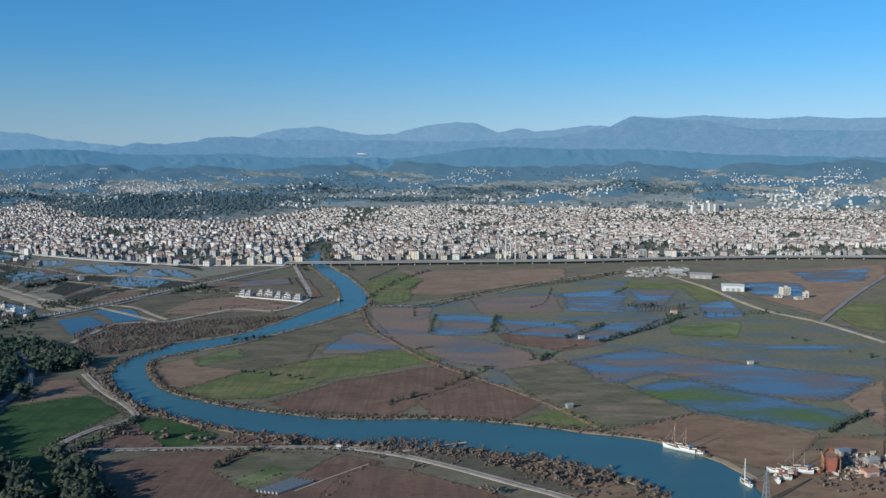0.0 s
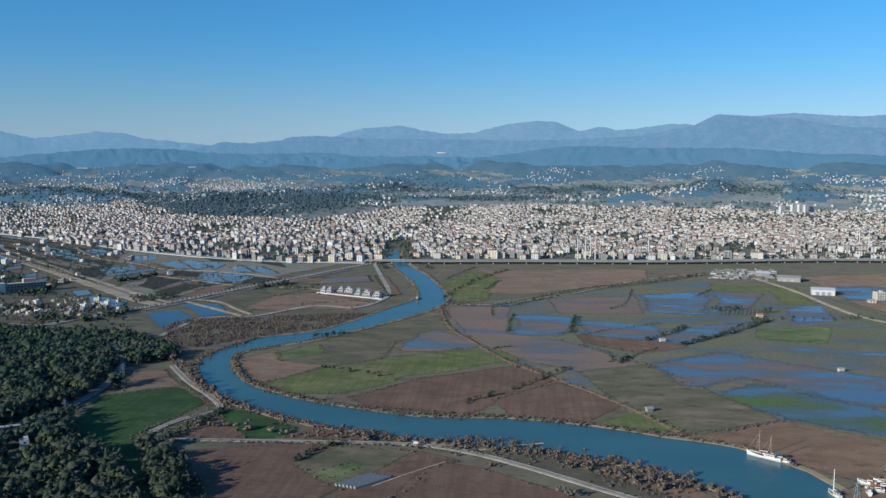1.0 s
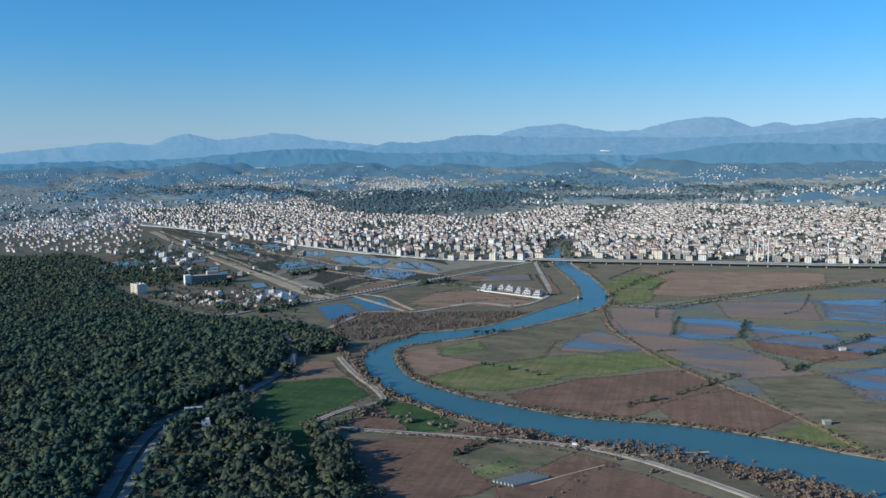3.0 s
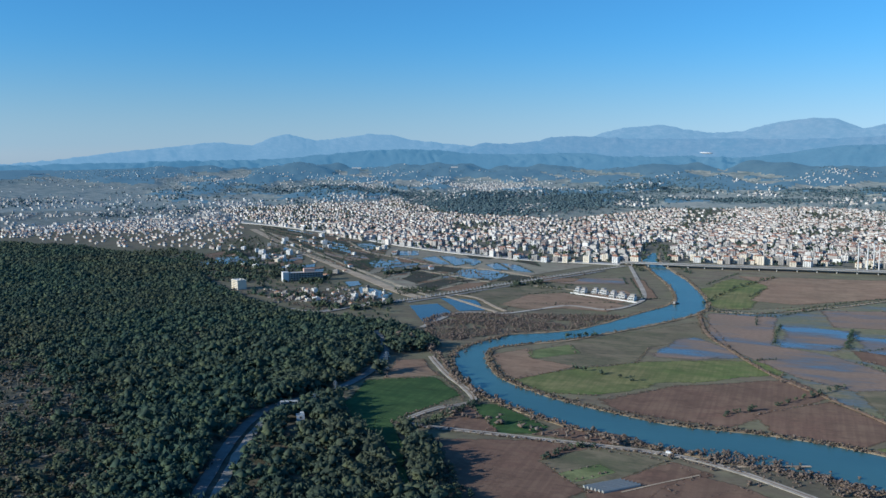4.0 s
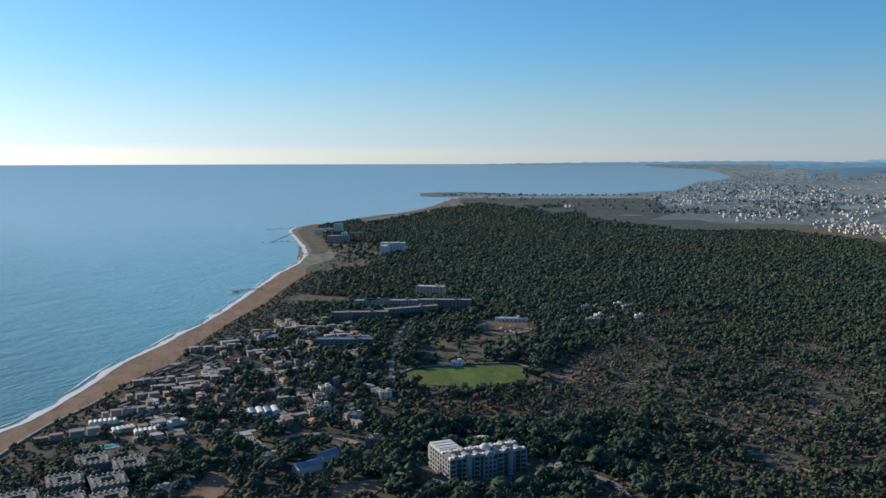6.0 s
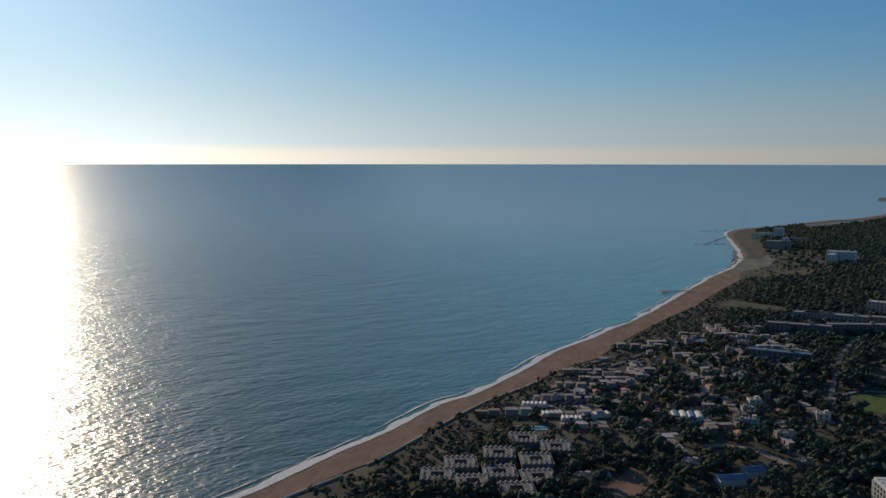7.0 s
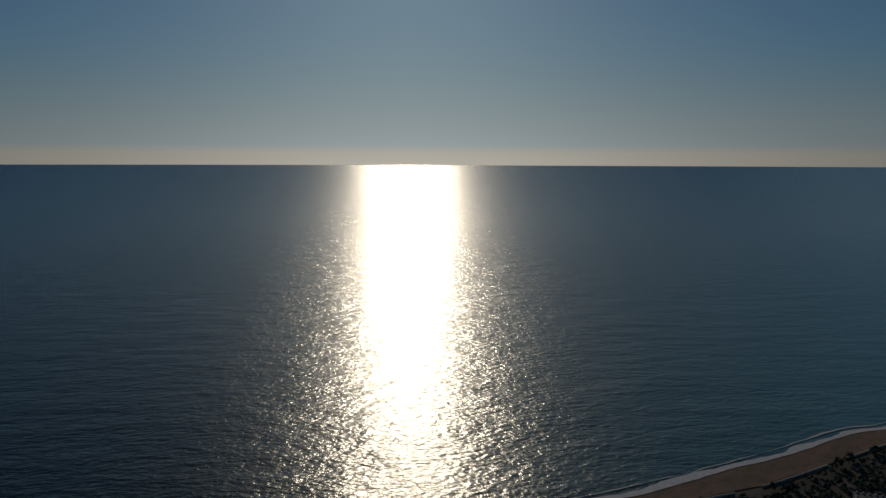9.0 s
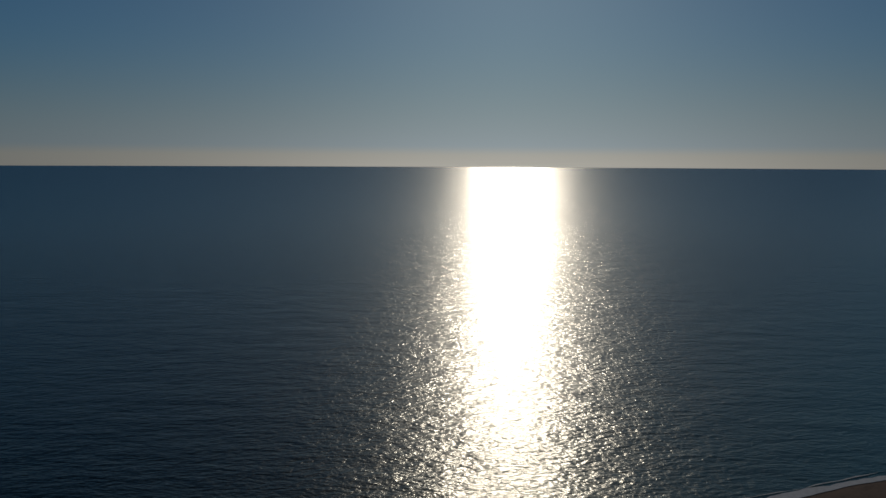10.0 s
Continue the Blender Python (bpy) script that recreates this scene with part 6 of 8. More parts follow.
set_down(hall("farm_shed", 6, 5, 2.8, M_CREAM, M_TILE, "low farm hut with tiled roof", "hut", 1.4, 1), 257, 945, 5)
for x, y, w, d, fl, tn in ((433, 1077, 16, 12, 3, 10), (416, 1055, 12, 10, 1, -5), (436, 1041, 14, 9, 1, 10), (450, 1054, 8, 8, 2, 0)):
    set_down(block("farmhouse", w * 0.7, d * 0.7, fl, M_CREAM, M_FLATROOF, "pale farmhouse with flat roof among wet fields", "farmhouse", "flat" if fl > 1 else "hip", (0, 3), fl > 1, group="farmhouses"), x, y, tn)
yard = Geo()
g2 = random.Random(5)
for i in range(150):
    u, w = g2.random(), g2.random()
    a = Vector((267, 1250)).lerp(Vector((362, 1237)), u)
    b = Vector((298, 1357)).lerp(Vector((388, 1356)), u)
    c = a.lerp(b, w)
    yard.box(c.x, c.y, 0, g2.uniform(2, 9), g2.uniform(1.5, 4), g2.uniform(0.5, 2.4), g2.uniform(-0.4, 0.1), 0)
tagged(new("yard_stacks", yard.mesh("yard_stacks", islands("yard_goods", [(0.45, 0.43, 0.4), (0.25, 0.22, 0.19), (0.6, 0.59, 0.57), (0.2, 0.22, 0.2), (0.3, 0.24, 0.19)]))), "stacks of pale building goods in a yard", "stacks", kind="stuff")
M_PLASTIC = plain("greenhouse_film", (0.30, 0.31, 0.30), 0.6, 0.2, 0.6)
for i in range(6):
    a, b = Vector((-96, 427)), Vector((-80, 444))
    off = (Vector((-79, 422)) - a) * 0.68
    p, q = a + off * (i / 5.5), b + off * (i / 5.5)
    t = math.atan2(q.y - p.y, q.x - p.x)
    ob = tagged(new("greenhouse_tunnel"), "low plastic greenhouse tunnel in a garden plot", "greenhouse", "greenhouse tunnels")
    L = (q - p).length
    arch = [(-0.95, 0), (-0.86, 0.7), (-0.45, 1.25), (0, 1.45), (0.45, 1.25), (0.86, 0.7), (0.95, 0)]
    vs = [(sx * L / 2, u, z) for sx in (-1, 1) for u, z in arch]
    fs = [(k, k + 1, k + 8, k + 7) for k in range(6)] + [tuple(range(6, -1, -1)), tuple(range(7, 14))]
    child("cover", Geo().add(vs, fs).mesh("cover", M_PLASTIC), ob)
    for k in range(5):
        child("hoop", Geo().box(-L / 2 + L * k / 4, 0, 1.44, 0.15, 0.4, 0.12).mesh("hoop", M_STEEL), ob)
    ob.matrix_basis = pose((p.x + q.x) / 2, (p.y + q.y) / 2, 0.35, 0, 0, math.degrees(t))


def hull_mesh(L, B, D, mat, sheer=0.9):
    """A boat's hull, bow to +x."""
    n = 15
    vs, fs = [], []
    for i in range(n):
        u = i / (n - 1)
        half = B / 2 * (1 - (max(0, u - 0.45) / 0.55) ** 2.2) * (0.72 + 0.28 * min(1, u / 0.3))
        top = D + sheer * (2 * u - 0.9) ** 2
        x = (u - 0.5) * L
        for f, z in ((1.0, top), (0.93, top * 0.5), (0.6, 0.1), (0.05, -0.6)):
            vs += [(x + (0.06 * L * (f - 0.6) if u > 0.7 else 0) * (u - 0.7) / 0.3, half * f + 0.03, z), (x + (0.06 * L * (f - 0.6) if u > 0.7 else 0) * (u - 0.7) / 0.3, -half * f - 0.03, z)]
    for i in range(n - 1):
        a, b = i * 8, i * 8 + 8
        for k in range(3):
            fs += [(a + 2 * k, a + 2 * k + 2, b + 2 * k + 2, b + 2 * k), (a + 2 * k + 1, b + 2 * k + 1, b + 2 * k + 3, a + 2 * k + 3)]
    fs += [(0, 1, 3, 2), (2, 3, 5, 4), (4, 5, 7, 6)]
    return Geo().add(vs, fs).mesh("hull", mat), n


def deck_mesh(L, B, D, mat):
    vs, fs, n = [], [], 15
    for i in range(n):
        u = i / (n - 1)
        half = B / 2 * (1 - (max(0, u - 0.45) / 0.55) ** 2.2) * (0.72 + 0.28 * min(1, u / 0.3)) * 0.94
        z = D + 0.9 * (2 * u - 0.9) ** 2 - 0.35
        vs += [((u - 0.5) * L, half, z), ((u - 0.5) * L, -half, z)]
        if i:
            fs.append((2 * i - 2, 2 * i - 1, 2 * i + 1, 2 * i))
    return Geo().add(vs, fs).mesh("deck", mat)


def ship(name, L, B, D, masts, label, hull_mat, group=""):
    ob = tagged(new(name), label, "boat" if L < 20 else "ship", group)
    child("hull", hull_mesh(L, B, D, hull_mat)[0], ob)
    child("deck", deck_mesh(L, B, D, M_WOOD), ob)
    child("rail", Geo().bar((-L * 0.48, B * 0.34, D + 1.3), (L * 0.1, B * 0.45, D + 0.9), 0.12).bar((-L * 0.48, -B * 0.34, D + 1.3), (L * 0.1, -B * 0.45, D + 0.9), 0.12).mesh("rail", M_WOOD), ob)
    cabin = child("deckhouse", Geo().box(-L * 0.16, 0, D - 0.3, L * 0.3, B * 0.5, 1.7).mesh("deckhouse", M_HULLW), ob)
    child("cabin_roof", Geo().box(-L * 0.16, 0, D + 1.4, L * 0.33, B * 0.56, 0.15).mesh("cabin_roof", M_WOOD), cabin)
    for s in (-1, 1):
        child("cabin_window", Geo().box(-L * 0.16, s * B * 0.25, D + 0.4, L * 0.24, 0.1, 0.6).mesh("cabin_window", M_GLASSD), cabin)
    if L > 15:
        child("bowsprit", Geo().bar((L * 0.46, 0, D + 0.8), (L * 0.66, 0, D + 2.4), 0.35).mesh("bowsprit", M_WOOD), ob)
        child("awning", Geo().box(-L * 0.36, 0, D + 2.6, L * 0.16, B * 0.7, 0.12).mesh("awning", M_BLUE), ob)
    for x, h in masts:
        mast = child("mast", Geo().cyl(x, 0, D - 0.3, 0.28, 0.16, h, 8).mesh("mast", M_WOOD if L > 15 else M_HULLW), ob)
        child("spreader", Geo().bar((x, -1.4, h * 0.62), (x, 1.4, h * 0.62), 0.14).mesh("spreader", M_HULLW), mast)
        child("boom", Geo().bar((x, 0, D + 2.0), (x - L * 0.24, 0, D + 2.3), 0.3).mesh("boom", M_HULLW), mast)
        child("rigging", Geo().bar((x, 0, h), (x + 1.5, B * 0.45, D + 0.6), 0.06).bar((x, 0, h), (x + 1.5, -B * 0.45, D + 0.6), 0.06).bar((x, 0, h), (min(L * 0.5, x + L * 0.35), 0, D + 1.0), 0.06).mesh("rigging", M_STEEL), mast)
    return ob


def lay(ob, x, y, heading, z=0.0, lean=0.0):
    ob.matrix_basis = pose(x, y, z, lean, 0, heading)


lay(ship("sailing_ship", 20, 5.0, 1.8, ((3.0, 14.5), (-3.8, 13)), "white two-masted wooden schooner moored at the riverbank", M_HULLW), 139, 491, 142, 0.15)
lay(ship("sailboat", 10, 3.0, 1.1, ((0.8, 13),), "small white sailboat moored by the bank", M_HULLW, "boats"), 159, 437, 105, 0.15)
lay(ship("motorboat", 8, 2.6, 1.0, (), "small white motorboat moored behind the schooner", M_HULLW, "boats"), 148, 485, 130, 0.15)
lay(ship("sailing_ship", 16, 4.2, 1.8, ((2.4, 12), (-3.2, 10.5)), "white two-masted yacht propped up on land in the boatyard", M_HULLW), 193, 453, 165, 0.75)
for x, y, hd, mt, lb in ((181, 453, 150, M_HULLW, "white boat hauled out on the shore"), (186, 449, 165, M_WOODR, "red boat hauled out on the shore"), (181, 443, 170, M_HULLW, "white and red boat hauled out on the shore"), (177, 441, 80, M_HULLW, "white boat hauled out on the shore"), (203, 455, 120, M_WOODR, "rust red boat on the shore")):
    lay(ship("motorboat", 9, 3.0, 1.4, (), lb, mt, "boats on land"), x, y, hd, 0.7)
# ribs of a ship under construction
SX, SY = 213, 458
frame_ship = tagged(new("ship_under_construction"), "tall rust-red timber ship hull under construction on the slip", "ship")
child("hull", hull_mesh(15, 7, 7.5, M_WOODR, 1.6)[0], frame_ship)
child("deck", deck_mesh(15, 7, 7.5, M_WOOD), frame_ship)
for i in range(9):
    for s in (-1, 1):
        child("scaffold_post", Geo().box(-7 + i * 1.7, s * 4.2, -0.6, 0.25, 0.25, 8.5).mesh("scaffold_post", M_WOOD), frame_ship)
for z in (2.5, 5.2):
    for s in (-1, 1):
        child("scaffold_plank", Geo().box(-0.4, s * 4.35, z, 14.5, 0.5, 0.12).mesh("scaffold_plank", M_WOOD), frame_ship)
frame_ship.matrix_basis = pose(SX, SY, 0.7, 0, 0, 72)
set_down(hall("boat_shed", 7, 5, 3.2, M_GREY, M_STEEL, "white workshop shed of the boatyard", "shed", 1.4, 1), 231, 482, 20)
set_down(hall("boat_shed", 7, 5, 3.2, M_GREY, M_FLATROOF, "pale boatyard workshop with grey roof", "shed", 1.4, 1), 240, 467, 15)
set_down(hall("boat_shed", 8, 6, 3.5, M_PINK, M_TILE, "small reddish boatyard hut", "shed", 1.2, 1), 230, 449, 15)
patch("boatyard_ground", [(163, 439), (191, 464), (225, 498), (248, 519), (270, 508), (217, 405), (176, 406), (161, 416)], 0.55, M_DARKB, "trodden weedy earth of the boatyard", "ground", 3, 8)
stack = Geo()
for i in range(130):
    c = Vector((213, 453)).lerp(Vector((253, 476)), g2.random()) + Vector((g2.uniform(-8, 8), g2.uniform(-14, 10)))
    stack.box(c.x, c.y, 0.55, g2.uniform(0.5, 4), g2.uniform(0.4, 1.2), g2.uniform(0.3, 1.6), g2.uniform(0, 3))
tagged(new("timber_stacks", stack.mesh("timber_stacks", islands("yard_timber", [(0.40, 0.30, 0.2), (0.6, 0.56, 0.5), (0.22, 0.13, 0.09), (0.5, 0.42, 0.32)]))), "stacked timber and scrap in the boatyard", "timber", kind="stuff")


def pylon(x, y, h, label="grey steel lattice power pylon"):
    ob = tagged(new("power_pylon"), label, "pylon", "power pylons")
    b, tp = h * 0.09, h * 0.02
    for sx, sy in ((-1, -1), (1, -1), (1, 1), (-1, 1)):
        child("leg", Geo().bar((sx * b, sy * b, 0), (sx * tp, sy * tp, h), 0.28).mesh("leg", M_STEEL), ob)
    for i in range(7):
        u, w = i / 7, (i + 1) / 7
        p, q = b + (tp - b) * u, b + (tp - b) * w
        g = Geo()
        for k in range(4):
            c0, c1 = ((-1, -1), (1, -1), (1, 1), (-1, 1))[k], ((-1, -1), (1, -1), (1, 1), (-1, 1))[(k + 1) % 4]
            g.bar((c0[0] * p, c0[1] * p, h * u), (c1[0] * q, c1[1] * q, h * w), 0.14)
            g.bar((c1[0] * p, c1[1] * p, h * u), (c0[0] * q, c0[1] * q, h * w), 0.14)
        child("bracing", g.mesh("bracing", M_STEEL), ob)
    for z, L in ((h * 0.74, h * 0.2), (h * 0.86, h * 0.17), (h * 0.97, h * 0.12)):
        child("cross_arm", Geo().bar((-L, 0, z), (L, 0, z), 0.25).bar((-L, 0, z), (0, 0, z + 1.2), 0.15).bar((L, 0, z), (0, 0, z + 1.2), 0.15).mesh("cross_arm", M_STEEL), ob)
    return set_down(ob, x, y, 30)


pylon(160, 411, 17)
pylon(-303, 618, 15)
pylon(-299, 498, 11)
pylon(-305, 537, 10)
# hut and gantry in the forest
set_down(block("forest_hut", 7, 6, 2, M_HULLW, M_HULLW, "small white sunlit hut among the pines", "hut", "flat", (0, 3), False), -294, 471, 35, 0, 0.75)
gan = tagged(new("gantry"), "white steel gantry over the forest road", "gantry")
child("beam", Geo().box(0, 0, 6.6, 12, 1.0, 0.8).mesh("beam", M_WHITE), gan)
for s in (-5.8, 5.8):
    child("post", Geo().box(s, 0, -0.3, 0.4, 0.4, 6.9).mesh("post", M_WHITE), gan)
gan.matrix_basis = pose(-314, 489, 0, 0, 0, 30)
car = tagged(new("car"), "white van standing on the gravel river road", "car")
body = child("body", Geo().box(0, 0, 0.4, 5.2, 2.0, 1.0).box(-0.6, 0, 1.4, 3.8, 1.9, 0.8).mesh("body", M_HULLW), car)
child("windscreen", Geo().box(1.35, 0, 1.5, 0.12, 1.7, 0.55).mesh("windscreen", M_GLASSD), body)
for sx in (-1.6, 1.6):
    for sy in (-0.95, 0.95):
        child("wheel", Geo().cyl(0, 0, -0.12, 0.36, 0.36, 0.24, 12).mesh("wheel", plain("rubber", (0.03, 0.03, 0.03), 0.9)), car, at=pose(sx, sy, 0.36, 90))
car.matrix_basis = pose(-62, 496, 0.62, 0, 0, 2) @ Matrix.Scale(0.7, 4)
dredge = tagged(new("dredger"), "grey dredging barge with a lattice crane on the river", "barge")
child("pontoon", Geo().box(0, 0, -0.3, 16, 7, 1.8).mesh("pontoon", M_BARK), dredge)
child("cabin", Geo().box(-4, 0, 1.5, 5, 4.5, 4).mesh("cabin", M_GREY), dredge)
child("crane_boom", Geo().bar((2, -0.8, 1.5), (3, 0, 19), 0.5).bar((2, 0.8, 1.5), (3, 0, 19), 0.5).bar((-3, 0, 5), (3, 0, 19), 0.3).mesh("crane_boom", M_BARK), dredge)
dredge.matrix_basis = pose(-126, 1035, 0.15, 0, 0, 70) @ Matrix.Scale(0.62, 4)

# ---- buildings at the northern forest edge ----
set_down(block("apartment_block", 24, 16, 5, M_CREAM, M_WHITE, "cream-walled block under construction by the forest", "apartment block", "flat", (0, 3)), -683, 948, -30, 0, 0.8)
lng = tagged(new("long_building"), "long unfinished concrete building with a white end wall", "building")
child("end_wing", Geo().box(-26, 0, 0, 10, 16, 16).mesh("end_wing", M_WHITE), lng)
for k in range(4):
    child("floor_slab", Geo().box(8, 0, k * 3.6 + 3.3, 58, 15, 0.5).mesh("floor_slab", M_CONC), lng)
child("wall", Geo().box(8, 1, 0, 56, 12, 14).mesh("wall", M_GREY), lng)
for k in range(4):
    for i in range(12):
        child("window", WIN[(2.2, 2.0)], lng, at=pose(-16 + i * 4.6, -5.0, k * 3.6 + 0.8))
child("roof_house", Geo().box(14, 2, 14, 18, 10, 6).mesh("roof_house", M_PINK), lng)
set_down(lng, -647, 1045, 42, 0, 0.85)
M_DULLROOF = plain("dull_roof", (0.30, 0.28, 0.27), 0.9, 0.25, 0.3)
house_protos = [block("house", 10, 9, 2, M_WHITE, M_TILE, "white two-storey house with red tiled roof", "house", "hip", (0, 3), False, step=4.4, group="houses"), block("house", 11, 9, 2, M_CREAM, M_FLATROOF, "cream two-storey house with flat roof", "house", "flat", (0, 3), False, step=4.4, group="houses"), block("house", 12, 10, 3, M_WHITE, M_FLATROOF, "white three-storey house with flat roof", "house", "flat", (0, 3), True, step=4.4, group="houses")]
# resort walls seen in shade: grey and taupe copies hold that darkness
M_TAUPE = plain("taupe_shade_plaster", (0.19, 0.17, 0.16), 0.85, 0.2, 0.15, per_object=-0.15)
house_protos += [block("cottage", 10, 8, 2, M_GREY, M_DULLROOF, "two-storey resort cottage with shade-grey walls and flat roof", "cottage", "flat", (0, 3), False, step=4.4, group="resort cottages"), block("cottage", 11, 8, 1, M_CREAM, M_TILE, "low cream resort cottage with tiled roof", "cottage", "hip", (0, 3), False, step=4.4, group="resort cottages"), block("cottage", 9, 8, 2, M_TAUPE, M_FLATROOF, "resort cottage with shade-dark taupe walls and pale flat roof", "cottage", "flat", (0, 3), False, step=4.4, group="resort cottages")]
used = set()


def put_house(x, y, turn, s=1.0, k=None):
    k = int(rng.integers(0, 3)) if k is None else k
    m = pose(x, y, gz(x, y), 0, 0, turn) @ Matrix.Scale(s, 4)
    if k in used:
        q = copy_thing(house_protos[k], pose(0, 0, 0))
    else:
        used.add(k)
        q = house_protos[k]
    q.matrix_basis = m
    BUILT.append((x, y, 8 * s))


for i, (x, y) in enumerate(((-997, 1549), (-938, 1557), (-899, 1541), (-850, 1463), (-897, 1318), (-864, 1306), (-859, 1350), (-802, 1223), (-853, 1222), (-808, 1244), (-527, 1019), (-524, 959), (-733, 1490), (-667, 1396), (-791, 1143), (-953, 1544), (-496, 973))):
    put_house(x, y, (i * 53) % 90 - 30, (0.72, 0.85, 0.62)[i % 3] * (0.55 if y < 1100 else 1.0), (2, 0, 2, 1)[i % 4] if y > 1100 else 5)
yards = Geo()
gy_ = random.Random(91)
YARD = [(-646, 952), (-547, 1015), (-485, 1002), (-458, 929), (-522, 886), (-578, 861)]
for i in range(230):
    x, y = gy_.uniform(-646, -458), gy_.uniform(861, 1015)
    if inside(YARD, [x], [y])[0]:
        w = gy_.uniform(1.2, 4.5)
        yards.box(x, y, 0, w, w * gy_.uniform(0.3, 0.9), gy_.uniform(0.6, 2.6), gy_.uniform(0, 3))
tagged(new("yard_clutter", yards.mesh("yard_clutter", islands("yard_goods", [(0.62, 0.60, 0.57), (0.40, 0.37, 0.34), (0.22, 0.20, 0.18), (0.50, 0.36, 0.28), (0.70, 0.70, 0.70)]))), "sheds, walls and stacks in small yards", "yards", kind="stuff")
for poly, n, sd in (([(-620, 933), (-593, 974), (-502, 963), (-469, 952), (-457, 891), (-540, 861)], 34, 1), ([(-1098, 1457), (-1028, 1715), (-731, 1257), (-722, 1103), (-775, 1094)], 40, 2), ([(-993, 1632), (-706, 1493), (-641, 1334), (-800, 1375)], 10, 3)):
    g = np.random.default_rng(sd)
    p = np.array(poly, float)
    c = 0
    while c < n:
        x, y = g.uniform(p[:, 0].min(), p[:, 0].max()), g.uniform(p[:, 1].min(), p[:, 1].max())
        if inside(poly, [x], [y])[0]:
            put_house(x, y, g.uniform(-40, 20), g.uniform(0.4, 0.62), int(g.choice([0, 1, 2, 3, 4, 4, 5])))
            c += 1

for x, y, s, k in ((-1428, 1783, 0.8, 2), (-1290, 1712, 0.7, 2), (-1140, 1493, 0.7, 1), (-1159, 1564, 0.7, 0), (-1031, 1410, 0.6, 1), (-926, 1345, 0.7, 2), (-850, 1223, 0.7, 1),
                   (-1087, 1525, 0.6, 0), (-994, 1551, 0.8, 2), (-848, 1333, 0.8, 2), (-809, 1249, 0.8, 2), (-932, 1543, 0.7, 1), (-980, 1674, 0.8, 2), (-881, 1517, 0.9, 2), (-914, 1632, 0.6, 1),
                   (-732, 1464, 0.8, 1), (-734, 1488, 0.7, 0), (-669, 1411, 0.9, 3), (-523, 1228, 0.8, 0), (-1369, 1664, 0.7, 2), (-1080, 1380, 0.7, 1), (-1018, 1351, 0.6, 2), (-978, 1375, 0.6, 2),
                   (-969, 1449, 0.6, 2), (-854, 1263, 0.7, 2), (-1004, 1626, 0.6, 1), (-838, 1462, 0.7, 2), (-654, 1205, 0.7, 0), (-658, 1112, 0.8, 4), (-638, 1101, 0.8, 4), (-639, 1132, 0.8, 3), (-637, 1157, 0.7, 4), (-514, 989, 0.6, 1), (-487, 962, 0.5, 2)):
    put_house(x, y, -25 + 30 * math.sin(x), s, k)

# suburb west of the highway
SUBURB = [(-1805, 1487), (-1732, 1908), (-1506, 2128), (-1164, 1633), (-1001, 1310), (-1120, 1370), (-1199, 1320), (-1374, 1365), (-1687, 1390)]
sub = Geo()
sx_, sy_ = lattice(SUBURB, 15, 18, 0.4, 0.4, 21)
for x, y in zip(sx_, sy_):
    if rng.uniform() < (0.22 if math.hypot(x, y) < 2150 else 0.5):
        s = far_scale(x, y)
        w, d, h = rng.uniform(4, 7.5) * s, rng.uniform(3.5, 5.5) * s, rng.choice([2.2, 2.6, 3.2, 4, 5]) * s
        t = rng.uniform(-0.3, 0.3)
        sub.box(x, y, gz(x, y) - 1, w, d, h + 1, t, 0)
        sub.hip(x, y, gz(x, y) + h, w, d, 1.8 * s, t, 0.4, 1)
tagged(new("suburb_houses", sub.mesh("suburb_houses", [M_WALL, M_ROOF])), "loose suburb of pale houses behind the forest", "houses", kind="stuff")

# ---- hotel in the pines ----
HA, HB, HC = Vector((-420, 118)), Vector((-427, 166)), Vector((-448, 116))
ht = math.atan2(HB.y - HA.y, HB.x - HA.x)
HW = (HB - HA).length * 0.94
M_DARKROOF = plain("bitumen_roof", (0.17, 0.165, 0.16), 0.9, 0.3, 0.4)
# white walls greyed: the shade on the front is in the colour
M_HOTEL = plain("hotel_shade_plaster", (0.27, 0.29, 0.295), 0.8, 0.15, 0.2)
hotel = tagged(new("hotel"), "white six-storey hotel with arched dormers and domed roof", "hotel")
FH = 2.45
hotel.matrix_basis = pose(HA.x, HA.y, 0, 0, 0, math.degrees(ht))
# local x runs along the front, y goes back into the grounds
inv = hotel.matrix_basis.inverted()
side = 1 if (inv @ Vector((HC.x, HC.y, 0))).y > 0 else -1
DP = 13.0
LW = abs((inv @ Vector((HC.x, HC.y, 0))).y) - DP + 2
child("front_wing", Geo().box(HW / 2, side * DP / 2, -0.4, HW, DP, 5 * FH + 0.4).mesh("front_wing", M_HOTEL), hotel)
child("side_wing", Geo().box(6.5, side * (DP + LW / 2), -0.4, 13, LW, 5 * FH + 0.4).mesh("side_wing", M_HOTEL), hotel)
child("roof", Geo().hip(HW / 2, side * DP / 2, 5 * FH, HW, DP, 2.2, 0, 0.3, flat=0.5).mesh("roof", M_DARKROOF), hotel)
for i in range(7):
    child("terrace_roof", Geo().box(6.5, side * (DP + 2 + i * (LW - 3) / 6.5), 5 * FH + 0.004, 12.4, 1.5, 1.5 + 0.2 * (i % 2)).mesh("terrace_roof", M_WHITE), hotel)
nb = int(HW / 3.4)
